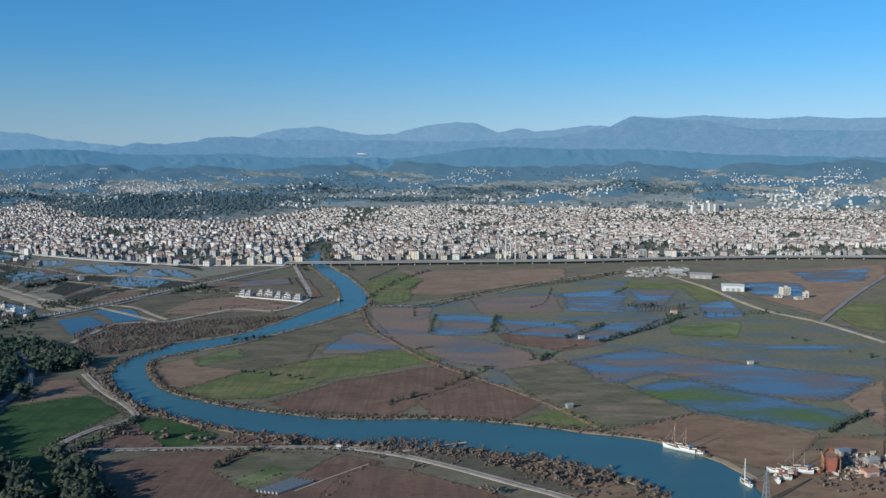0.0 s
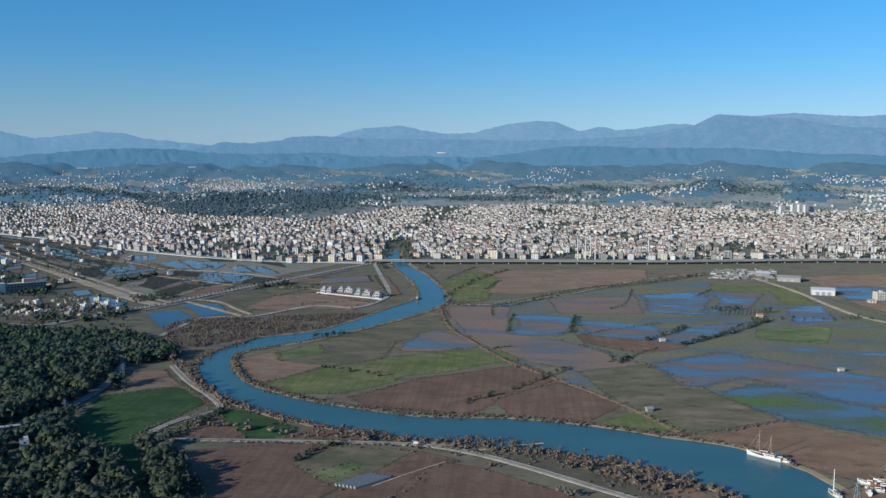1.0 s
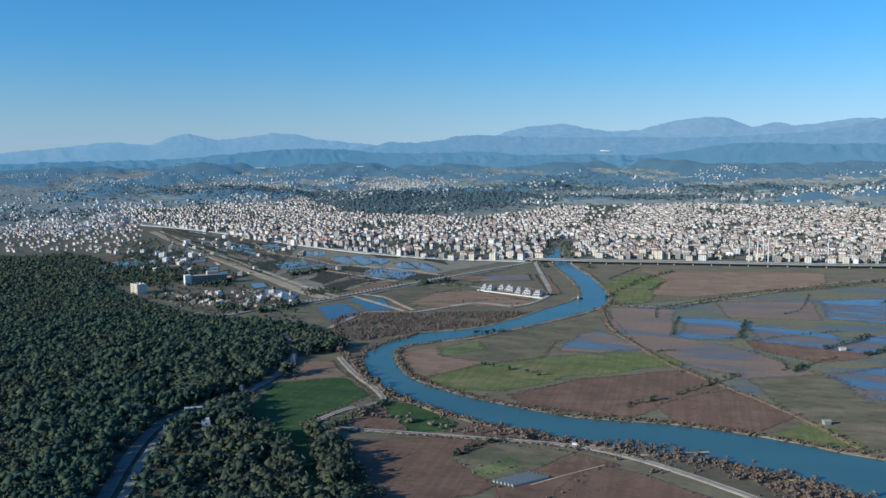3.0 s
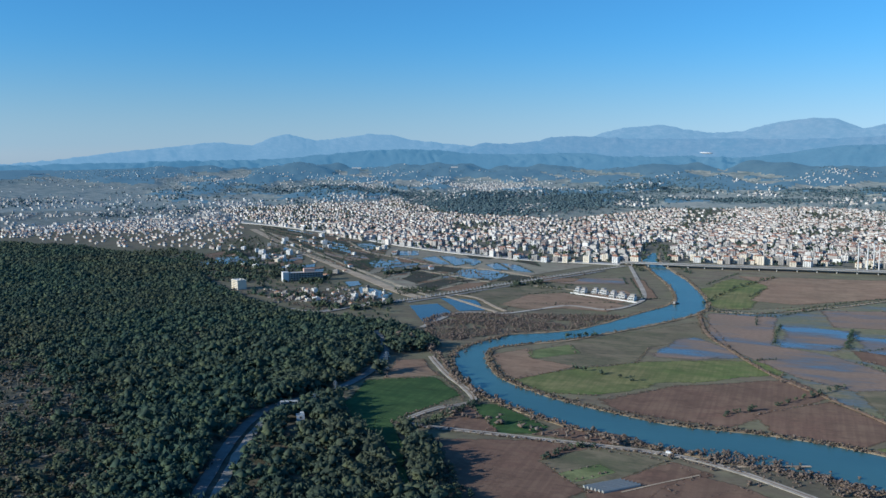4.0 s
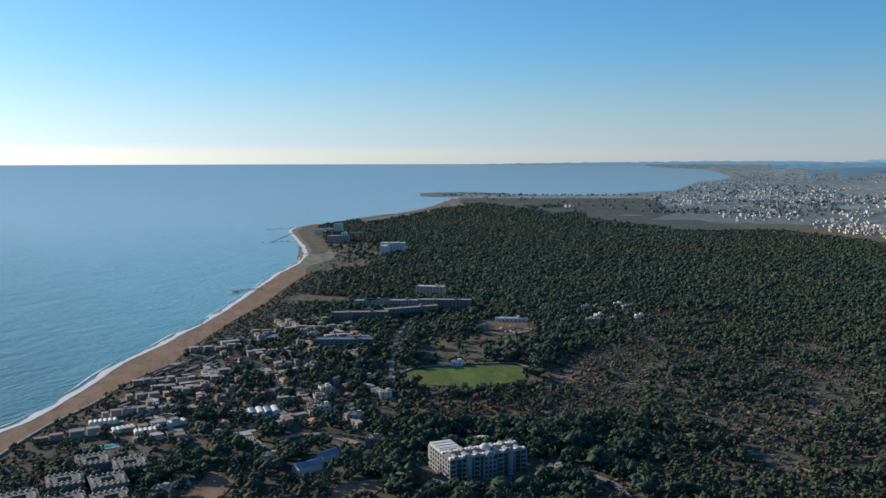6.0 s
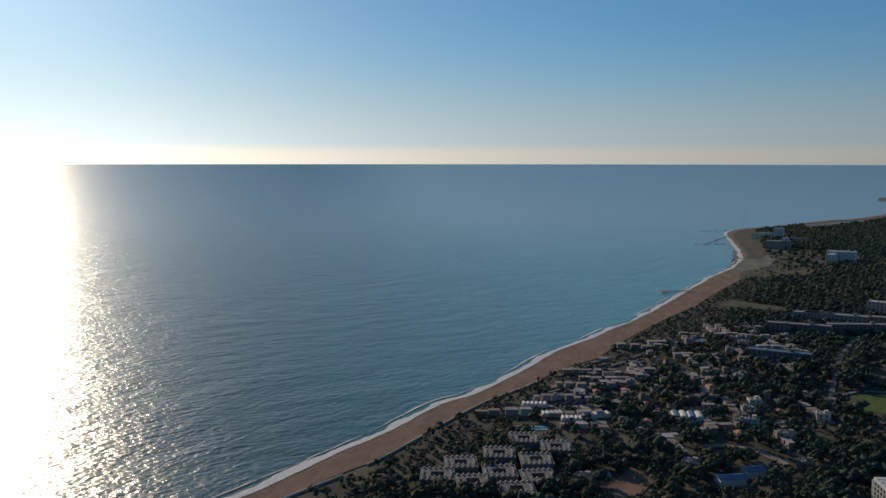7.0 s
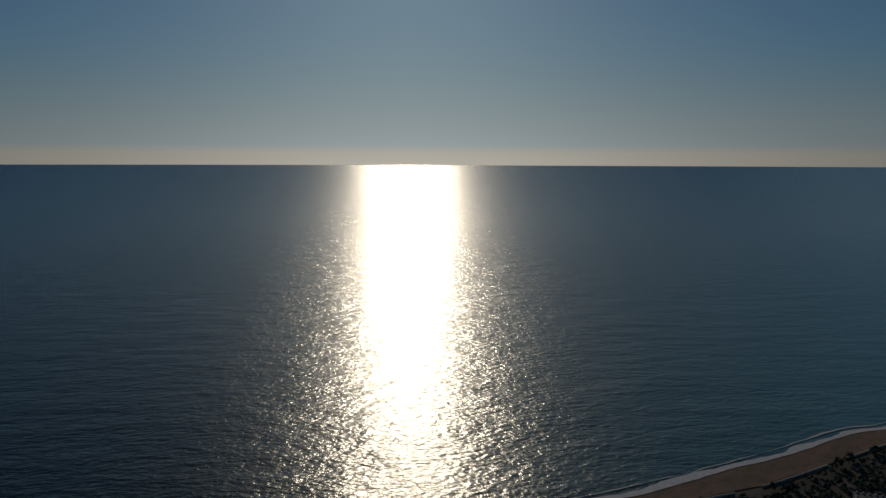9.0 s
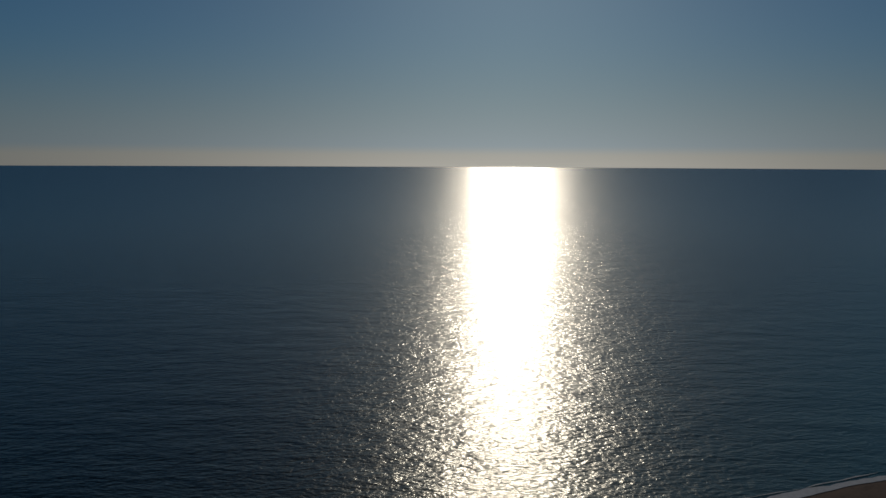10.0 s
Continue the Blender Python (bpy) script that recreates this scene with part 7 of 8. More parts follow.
for i in range(nb):
    u = (i + 0.5) * HW / nb
    for k in range(5):
        child("window", WIN[(2.7, 2.0)], hotel, at=pose(u, -side * 0.05, k * FH + 0.6))
        if k and i % 2 == 0:
            child("balcony", Geo().box(u, -side * 0.7, k * FH, 3.0, 1.3, 0.16).box(u, -side * 1.3, k * FH + 0.16, 3.0, 0.1, 0.8).mesh("balcony", M_HOTEL), hotel)
for i in range(int((LW + DP) / 3.4)):
    for k in range(5):
        child("window", WIN[(1.4, 1.5)], hotel, at=pose(-0.02, side * (1.8 + i * 3.4), k * FH + 0.8, 0, 0, 90))
for i in range(nb + 1):
    child("pilaster", Geo().box(i * HW / nb, -side * 0.25, 0, 0.5, 0.5, 5 * FH).mesh("pilaster", M_HOTEL), hotel)


def vault(w, h, d, n=9):
    """A little barrel-topped dormer, open arch to -y."""
    pts = [(-w / 2, 0)] + [(-w / 2 * math.cos(math.pi * i / n), h * 0.45 + h * 0.55 * math.sin(math.pi * i / n)) for i in range(n + 1)] + [(w / 2, 0)]
    m = len(pts)
    vs = [(x, y, z) for y in (-d / 2, d / 2) for x, z in pts]
    return Geo().add(vs, [(i, i + 1, m + i + 1, m + i) for i in range(m - 1)] + [tuple(range(m - 1, -1, -1)), tuple(range(m, 2 * m))])


for u, w, h in ((0.08, 3, 2.2), (0.22, 3.6, 2.6), (0.36, 3, 2.2), (0.62, 3, 2.2), (0.75, 3.6, 2.6), (0.90, 3, 2.2)):
    child("dormer", vault(w, h, 5).mesh("dormer", M_HOTEL), hotel, at=pose(u * HW, side * 2.2, 5 * FH))
    child("dormer", vault(w * 0.8, h, 5).mesh("dormer", M_HOTEL), hotel, at=pose(u * HW + 1.5, side * (DP - 2.5), 5 * FH))
small = vault(1.7, 1.5, 2.2, 6).mesh("dormer", M_WHITE)
for i in range(nb * 2):
    for y in (1.2, DP - 1.4):
        child("dormer", small, hotel, at=pose((i + 0.5) * HW / nb / 2, side * y, 5 * FH + 0.1))
child("centre_bay", vault(8, 5 * FH + 3.0, 3.4).mesh("centre_bay", M_HOTEL), hotel, at=pose(HW * 0.5, -side * 0.3, -0.3))
for k in range(5):
    for u in (-2.4, 0, 2.4):
        child("window", WIN[(1.4, 1.5)], hotel, at=pose(HW * 0.5 + u, -side * 2.02, k * FH + 0.8))
bmd = bmesh.new()
bmesh.ops.create_uvsphere(bmd, u_segments=18, v_segments=10, radius=3.0)
bmesh.ops.delete(bmd, geom=[q for q in bmd.verts if q.co.z < -0.4], context="VERTS")
dme = bpy.data.meshes.new("dome")
bmd.to_mesh(dme)
bmd.free()
dme.materials.append(M_WHITE)
child("dome", dme, hotel, at=pose(HW * 0.52, side * DP * 0.5, 5 * FH + 1.6))
for u in (0.24, 0.78):
    child("turret", Geo().cyl(u * HW, -side * 0.4, 0, 1.7, 1.7, 5 * FH + 1.5, 12).cyl(u * HW, -side * 0.4, 5 * FH + 1.5, 1.9, 0.3, 1.6, 12).mesh("turret", M_HOTEL), hotel)
BUILT += [(HA.x + (HB.x - HA.x) * u, HA.y + (HB.y - HA.y) * u, 14) for u in (0, 0.25, 0.5, 0.75, 1.0)] + [(HA.x + (HC.x - HA.x) * u + 5, HA.y + (HC.y - HA.y) * u, 13) for u in (0.3, 0.6, 1.0, 1.3)] + [(HA.x + 14, HA.y + 14, 13), (HA.x + 12, HA.y + 34, 12)]
for x, y, lb, mt in ((-480, 140, "round hotel pool with a white rim", M_POOL), (-475, 154, "round white roof of a hotel pavilion", M_WHITE)):
    ob = tagged(new("round_pool" if mt is M_POOL else "pavilion"), lb, "pool" if mt is M_POOL else "pavilion")
    if mt is M_POOL:
        child("rim", Geo().cyl(0, 0, 0, 9, 8.6, 0.6, 24).mesh("rim", M_WHITE), ob)
        child("water_surface", Geo().cyl(0, 0, 0.6, 7.6, 7.6, 0.06, 24).mesh("water_surface", M_POOL), ob)
    else:
        child("wall", Geo().cyl(0, 0, 0, 6.6, 6.6, 3.4, 20).mesh("wall", M_GREY), ob)
        child("roof", Geo().cyl(0, 0, 3.4, 7.6, 0.6, 1.8, 20).mesh("roof", M_WHITE), ob)
    set_down(ob, x, y)
    BUILT.append((x, y, 10))
set_down(hall("gatehouse", 7, 5, 3, M_WHITE, M_FLATROOF, "small white gatehouse beside the hotel road", "gatehouse", 0.6, 1), -423, 183, 20)
set_down(hall("gatehouse", 8, 5, 3, M_WHITE, M_FLATROOF, "small white annex beside the hotel", "annex", 0.5, 1), -417, 110, 40)
BUILT += [(-423, 183, 9), (-417, 110, 9)]

# ---- courtyard blocks of the holiday village ----


def courtyard(label):
    ob = tagged(new("holiday_block"), label, "holiday block", "courtyard holiday blocks")
    for nm, x, y, sx, sy in (("front_range", 0, -7, 20, 6), ("back_range", 0, 7, 20, 6), ("left_range", -7, 0, 6, 8), ("right_range", 7, 0, 6, 8)):
        rg = child(nm, Geo().box(x, y, -0.4, sx, sy, 8.4).mesh(nm, M_TAUPE), ob)
        child("flat_roof", Geo().box(x, y, 8.0, sx + 0.4, sy + 0.4, 0.3).mesh("flat_roof", M_DARKROOF), rg)
    tank = vault(1.4, 1.0, 1.3, 5).mesh("roof_vault", M_FLATROOF)
    for i in range(6):
        for y in (-8.9, 5.0, 8.9):
            child("roof_vault", tank, ob, at=pose(-8 + i * 3.2, y, 8.3))
    for i in range(3):
        for x in (-8.4, 8.4):
            child("roof_vault", tank, ob, at=pose(x, -2.4 + i * 2.4, 8.3))
    for k in range(2):
        for i in range(5):
            child("window", WIN[(1.4, 1.5)], ob, at=pose(-8 + i * 4, -10.0, 1.2 + k * 3.6))
            child("window", WIN[(1.4, 1.5)], ob, at=pose(10.0, -8 + i * 4, 1.2 + k * 3.6, 0, 0, 90))
    return ob


proto = courtyard("grey courtyard block with white roof vaults")
FIRST = True
for i, (x, y) in enumerate(((-419.7, -101.1), (-440.0, -93.0), (-414.9, -81.2), (-460.3, -75.4), (-431.5, -70.3), (-410.0, -58.0), (-488.7, -65.3), (-454.5, -53.9), (-429.5, -49.6), (-478.4, -45.3))):
    m = pose(x, y, 0, 0, 0, -78 + (i % 3) * 3) @ Matrix.Scale(0.88, 4)
    if FIRST:
        proto.matrix_basis = m
        FIRST = False
    else:
        q = copy_thing(proto, pose(0, 0, 0))
        q.matrix_basis = m
    BUILT.append((x, y, 10))


# ---- resort along the beach ----
def strip_block(x, y, w, d, fl, turn, wall, roof, label, kind="flat"):
    q = block("resort_block", w, d, fl, wall, roof, label, "resort building", kind, (0, 3), False, step=4.2, group="resort buildings")
    set_down(q, x, y, turn)
    n = max(2, int(w / 10))
    a = radians(turn)
    for i in range(n):
        u = (i + 0.5 - n / 2) * w / n
        BUILT.append((x + math.cos(a) * u, y + math.sin(a) * u, max(d * 0.6, 6)))


for x, y, w, d, fl, tn, wl, rf, lb in (
        (-1028, 264, 36, 13, 4, 62, M_PINK, M_WHITE, "salmon resort hotel with white roof edge"),
        # shade on the wings' walls is put into their plaster colour
        (-925, 254, 60, 13, 4, 72, M_TAUPE, M_DULLROOF, "long resort wing with walls darkened for shade"),
        (-954, 202, 70, 12, 3, 75, M_GREY, M_FLATROOF, "long pale resort wing"),
        (-890, 151, 60, 12, 3, 80, M_TAUPE, M_DULLROOF, "long resort wing with walls darkened for shade"),
        (-903, 210, 60, 12, 3, 100, M_TAUPE, M_DULLROOF, "long resort wing with walls darkened for shade"),
        (-758, 114, 52, 12, 3, 75, M_TAUPE, M_BLUE, "resort building with blue-grey roof"),
        (-961, 177, 40, 12, 3, 80, M_GREY, M_FLATROOF, "short pale resort wing by the lane"),
        (-842, 304, 34, 9, 1, 70, M_WHITE, M_WHITE, "long white hall beside a works yard"),
        (-803, 379, 14, 9, 2, 70, M_GREY, M_FLATROOF, "white house at the forest edge"),
        (-669, 194, 10, 4, 1, 75, M_WHITE, M_WHITE, "small white grandstand at the sports pitch"),
        (-1529, 322, 44, 16, 6, 70, M_WHITE, M_WHITE, "white hotel rising from the woods"),
        (-1512, 303, 14, 30, 5, 70, M_WHITE, M_WHITE, "white hotel wing in the woods"),
        (-1932, 281, 20, 14, 8, 75, M_WHITE, M_WHITE, "tall white hotel on the cape"),
        (-1735, 252, 44, 14, 5, 78, M_GREY, M_WHITE, "long grey hotel on the cape"),
        (-1732, 264, 12, 12, 7, 78, M_WHITE, M_WHITE, "white stair tower of a cape hotel"),
        (-1874, 312, 30, 14, 3, 75, M_GREY, M_FLATROOF, "grey hotel on the cape"),
        (-1933, 239, 24, 12, 4, 60, M_CREAM, M_FLATROOF, "pale house on the cape"),
        (-1993, 262, 30, 12, 3, 60, M_WHITE, M_FLATROOF, "white house on the cape")):
    strip_block(x, y, w, d, fl, tn, wl, rf, lb)
ARCH = tagged(new("arched_hall"), "hall with blue roof and four white barrel ends", "hall")
child("wall", Geo().box(0, 0, 0, 26, 16, 3.5).mesh("wall", M_WHITE), ARCH)
for i in range(4):
    child("barrel_roof", vault(6.2, 3.6, 16.4).mesh("barrel_roof", M_BLUE if i % 2 else M_WHITE), ARCH, at=pose(-9.6 + i * 6.4, 0, 3.4))
set_down(ARCH, -568, 31, -85, 0, 0.78)
BUILT.append((-571, 29, 15))
ROWV = vault(4.2, 3.4, 9).mesh("barrel_roof", M_WHITE)
for x, y, n, tn in ((-578, -70, 6, -80), (-559, -56, 5, -70), (-563, -28, 7, -66), (-551, -42, 5, -78)):
    ob = tagged(new("vaulted_row"), "low row of white barrel-vaulted holiday rooms", "holiday rooms", "vaulted rows")
    child("wall", Geo().box(0, 0, -0.3, n * 4.4, 8.4, 2.8).mesh("wall", M_CREAM), ob)
    for i in range(n):
        child("barrel_roof", ROWV, ob, at=pose((i + 0.5 - n / 2) * 4.4, 0, 1.4))
    set_down(ob, x, y, tn, 0, 0.66)
    for u in (-0.35, 0, 0.35):
        BUILT.append((x + math.cos(radians(tn)) * u * n * 4, y + math.sin(radians(tn)) * u * n * 4, 9))
set_down(hall("blue_hall", 20, 12, 5, M_WHITE, M_BLUE, "low hall with bright blue sheet roof", "hall", 2.2, 2), -460, 48, -70, 0, 0.72)
set_down(hall("blue_hall", 16, 10, 5, M_WHITE, M_BLUE, "low hall with blue sheet roof", "hall", 2.2, 2), -475, 61, -60, 0, 0.72)
BUILT += [(-460, 48, 13), (-475, 61, 11)]
for i, (x, y) in enumerate(((-875, 408), (-890, 423), (-831, 399), (-815, 382), (-856, 417), (-890, 451), (-874, 452), (-844, 443), (-816, 439), (-811, 405), (-826, 358), (-803, 292), (-820, 268), (-626, 74), (-615, 78), (-634, 87), (-618, 95), (-568, 71), (-565, 63), (-617, 126), (-590, 118))):
    put_house(x, y, 62 + (i * 37) % 40, (0.7, 0.6, 0.78)[i % 3], 4 if i in (11, 12) else (3, 5, 1)[i % 3])
cottages = [(-560, -77), (-632, -37), (-760, 6), (-921, 69), (-911, 143), (-792, 146), (-613, 113), (-540, 81), (-529, 32), (-523, -17), (-516, -48)]
g = np.random.default_rng(77)
cp = np.array(cottages, float)
made = 0
while made < 92:
    x, y = g.uniform(cp[:, 0].min(), cp[:, 0].max()), g.uniform(cp[:, 1].min(), cp[:, 1].max())
    if inside(cottages, [x], [y])[0] and all(math.hypot(x - a, y - b) > r + 6 for a, b, r in BUILT[-150:]):
        put_house(x, y, -78 + g.choice([0, 90]) + g.uniform(-6, 6), g.uniform(0.5, 0.78), 3 + int(g.choice([0, 1, 1, 2])))
        made += 1
for x, y, tn in ((-894, 277, 70), (-804, 263, 60), (-796, 281, 80), (-807, 349, 70), (-878, 405, 70), (-876, 423, 60), (-871, 459, 70), (-539, 88, 60), (-617, 80, 70), (-574, 68, 80), (-440, -27, 70), (-488, 13, 60), (-489, 90, 70), (-475, 29, 70)):
    put_house(x, y, tn, 0.9, 3 + made % 3)
    made += 1
clutter = Geo()
g3 = np.random.default_rng(78)
for i in range(150):   # short rows of low roofs, pergolas and paved terraces
    x0, y0 = g3.uniform(cp[:, 0].min(), cp[:, 0].max()), g3.uniform(cp[:, 1].min(), cp[:, 1].max())
    if not inside(cottages, [x0], [y0])[0]:
        continue
    t = radians(-78) + g3.choice([0, 1.5708]) + g3.uniform(-0.08, 0.08)
    dx, dy, px = math.cos(t), math.sin(t), 0.0
    kind = g3.uniform()
    for j in range(int(g3.integers(2, 6))):
        w, d = g3.uniform(3.5, 9), g3.uniform(3, 6)
        h = g3.uniform(2.6, 4.6) if kind < 0.65 else 0.4
        q = px + w / 2
        x, y = x0 + dx * q, y0 + dy * q
        clutter.box(x, y, 0, w, d, h, t)
        if h > 1:
            clutter.box(x, y, h, w + 0.8, d + 0.8, 0.25, t)
        BUILT.append((x, y, 5.5))
        px += w + g3.uniform(0.5, 4)
for i in range(90):   # terraces and garden walls that follow the shore
    x, y = g3.uniform(-775, -577), g3.uniform(-67, 17)
    if inside(TERRACES, [x], [y])[0]:
        t = radians(150) + g3.uniform(-0.15, 0.15)
        L = g3.uniform(8, 26)
        if i % 3:
            clutter.box(x, y, 0, L, g3.uniform(0.6, 1.4), g3.uniform(0.8, 1.6), t)
        else:
            clutter.box(x, y, 0, L * 0.7, g3.uniform(4, 9), g3.uniform(0.3, 3.0), t)
for i in range(26):   # rubble and stacks round the works yard
    clutter.box(g3.uniform(-800, -776), g3.uniform(262, 312), 0, g3.uniform(2, 7), g3.uniform(1.5, 3), g3.uniform(0.8, 2.2), g3.uniform(0, 3))
tagged(new("resort_terraces", clutter.mesh("resort_terraces", islands("terrace_stone", [(0.36, 0.34, 0.33), (0.24, 0.21, 0.19), (0.50, 0.49, 0.48), (0.28, 0.19, 0.15), (0.40, 0.39, 0.38)]))), "low annexes, terraces and paths of the resort", "terraces", kind="stuff")
for x, y, w, d in ((-840, 91, 16, 9), (-830, 54, 12, 8), (-529, -66, 18, 6), (-458, -20, 10, 6)):
    ob = tagged(new("swimming_pool"), "turquoise swimming pool with a pale stone rim", "pool", "resort pools")
    child("rim", Geo().box(0, 0, 0, w + 2, d + 2, 0.4).mesh("rim", M_CREAM), ob)
    child("water_surface", Geo().box(0, 0, 0.4, w, d, 0.05).mesh("water_surface", M_POOL), ob)
    set_down(ob, x, y, -78)
    BUILT.append((x, y, max(w, d) * 0.7))
# beach wall, groynes, jetty
WALLP = [polar(a, r - 2) for a, r in BEACH_IN[3:12]]
bw = Geo()
wl_ = spline(WALLP, 9)
for a, b in zip(wl_[:-1], wl_[1:]):
    L, t = math.hypot(b[0] - a[0], b[1] - a[1]), math.atan2(b[1] - a[1], b[0] - a[0])
    if noise.noise(Vector((a[0] * 0.02, a[1] * 0.02, 4))) > -0.25:
        bw.box((a[0] + b[0]) / 2, (a[1] + b[1]) / 2, 0, L * 0.98, 0.5, 1.1, t)
tagged(new("beach_wall", bw.mesh("beach_wall", M_CREAM)), "low pale wall along the back of the beach", "wall")
for p, q, w, nm, lb in (([(-1140, 63), (-1125, 27)], 0, 5, "jetty", "dark wooden jetty off the beach"), ([(-2156, 209), (-2113, 132)], 0, 9, "groyne", "dark rock groyne in shallow water"), ([(-1989, 184), (-1812, 128)], 0, 7, "groyne", "dark rock groyne in shallow water"), ([(-1806, 170), (-1777, 99)], 0, 7, "groyne", "dark rock groyne in shallow water")):
    (x0, y0), (x1, y1) = p
    ob = tagged(new(nm), lb, nm, "groynes" if nm == "groyne" else "")
    L, t = math.hypot(x1 - x0, y1 - y0), math.atan2(y1 - y0, x1 - x0)
    n = int(L / 6) + 2
    if nm == "jetty":
        child("walkway", Geo().box((x0 + x1) / 2, (y0 + y1) / 2, 1.6, L, 3.2, 0.4, t).mesh("walkway", M_WOOD), ob)
        child("platform", Geo().box(x1, y1, 1.6, 8, 14, 0.41, t).mesh("platform", M_WOOD), ob)
        for i in range(n):
            u = i / (n - 1)
            child("pile", Geo().cyl(x0 + (x1 - x0) * u, y0 + (y1 - y0) * u, -1, 0.3, 0.3, 2.7, 8).mesh("pile", M_BARK), ob)
    else:
        for i in range(min(n * 2, 46)):
            u = g2.random()
            s = g2.uniform(1.6, 3.6)
            child("rock", Geo().hip(x0 + (x1 - x0) * u + g2.uniform(-w, w) * 0.3, y0 + (y1 - y0) * u + g2.uniform(-w, w) * 0.3, -0.5, s * 2, s * 1.6, s * 0.6, g2.uniform(0, 3), 0).mesh("rock", M_CONC), ob)


# foam along the waterline
def foam(name, offs, width, seed, thr, label):
    vs, fs = [], []
    line = [polar(a, r) for a, r in COAST[3:20]][::-1]
    line = spline([polar(135, 375)] + [p for p in line[::-1]], 5.0)
    run = 0.0
    for i, (x, y) in enumerate(line):
        p, q = line[max(i - 1, 0)], line[min(i + 1, len(line) - 1)]
        d = Vector((q[0] - p[0], q[1] - p[1])).normalized()
        out = Vector((d.y, -d.x)) if d.y * x - d.x * y > 0 else Vector((-d.y, d.x))   # towards the sea
        run += 5.0
        n1 = noise.noise(Vector((run / 70, seed, 0))) + 0.6 * noise.noise(Vector((run / 22, seed, 5))) + 0.3 * noise.noise(Vector((run / 8, seed, 9)))
        w = max(0.0, width * (0.6 + n1 * 0.9 - thr))
        o = offs + 2.5 * noise.noise(Vector((run / 60, seed + 3, 1))) + 1.0 * noise.noise(Vector((run / 15, seed + 3, 4)))
        vs += [(x + out.x * o, y + out.y * o, 0.62), (x + out.x * (o + w), y + out.y * (o + w), 0.5)]
        if i and w > 0.1:
            k = len(vs) - 2
            fs.append((k - 2, k, k + 1, k - 1))
    return tagged(new(name, mesh_of(name, vs, fs, M_FOAM)), label, "surf", kind="structure")


foam("surf", -4.0, 6.5, 1.0, -0.3, "white line of surf on the beach")
foam("surf", 5.5, 3.0, 7.0, 0.3, "broken white wavelets off the beach")
ribbon("surf", [polar(83.92, 1560), polar(84.12, 1700), polar(84.57, 1887), polar(84.9, 2068), polar(84.5, 2180)], (9, 6), 0.55, M_FOAM, "white surf round the cape", "surf", 8, 0.6)
ribbon("surf", [polar(80.6, 2446), polar(78.7, 2618), polar(77.3, 2704), polar(75.8, 2880), polar(74.4, 3145), polar(73.9, 3300)], (10, 16), 0.6, M_FOAM, "white surf of the far bay", "surf", 12, 0.6)
# spit of land and far coast
patch("headland", [polar(*q) for q in ((76.3, 3375), (76.3, 3500), (75.0, 3530), (73.7, 3544), (72.5, 3535), (70.3, 3490), (70.6, 3440), (73.4, 3470), (73.65, 3360), (75.0, 3350))], 0.7, M_FAR, "low dark headland reaching into the sea", "headland", 6, 30)
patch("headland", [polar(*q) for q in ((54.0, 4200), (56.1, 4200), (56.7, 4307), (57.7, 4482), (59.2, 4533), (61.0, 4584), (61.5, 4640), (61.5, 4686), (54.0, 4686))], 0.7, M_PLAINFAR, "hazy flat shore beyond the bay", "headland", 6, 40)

# ---- trees set among all that ----
for a, b, r in BUILT:
    keep &= np.hypot(gx - a, gy - b) > r
for x0, y0, r in ((-285, 457, 12), (-292, 469, 9), (-314, 489, 8), (-683, 948, 20), (-647, 1045, 45)):
    keep &= np.hypot(gx - x0, gy - y0) > r
gx, gy, gr, thin = gx[keep], gy[keep], gr[keep], thin[keep]
size = (5.0 + 8.5 * rng.uniform(0, 1, gx.size) ** 1.3) * (1.05 - 0.43 * thin) * np.where(inside(RESORT, gx, gy), 0.8, 1.0) * np.where(gr > 1300, 1.1, 1.0)
size = np.where(gr > 780, 0.45 * size + 3.6, size)   # an even canopy
size = size * np.where(inside(LOW_HEATH, gx, gy), 0.62, 1.0)
size = size * np.clip(near_line(spline([polar(*q) for q in BEACH_IN[3:]], 25), gx, gy) / 60.0, 0.46, 1.0)
near = np.argsort(gr + np.abs(np.degrees(np.arctan2(-gx, gy)) - 45) * 2)[:280]
pines = [pine(40 + i, 7.0, (0.95, 1.1, 0.85, 1.2, 1.0, 1.05)[i]) for i in range(6)]
for n, i in enumerate(near):
    m = pose(gx[i], gy[i], 0, 0, 0, rng.uniform(0, 360)) @ Matrix.Scale(size[i] / 7.0, 4)
    if n < 6:
        pines[n].matrix_basis = m
    else:
        q = copy_thing(pines[int(rng.integers(0, 6))], pose(0, 0, 0))
        q.matrix_basis = m
rest = np.ones(gx.size, bool)
rest[near] = False
bands = []
for lo, hi, per, leaves in ((0, 560, 9, 42), (560, 800, 6, 26), (800, 1150, 5, 12), (1150, 9000, 3, 6)):
    k = rest & (gr >= lo) & (gr < hi)
    if k.any():
        bands.append(clumps(gx[k], gy[k], gz_np(gx[k], gy[k]) + 0.6, size[k] * (1.15 if lo >= 800 else 1.05), per, 0.62 if lo >= 800 else 0.85, 60 + per, leaves))
stuff_of("pine_forest", bands, M_PINE, "dense dark green pine forest on the coastal plain", "forest")


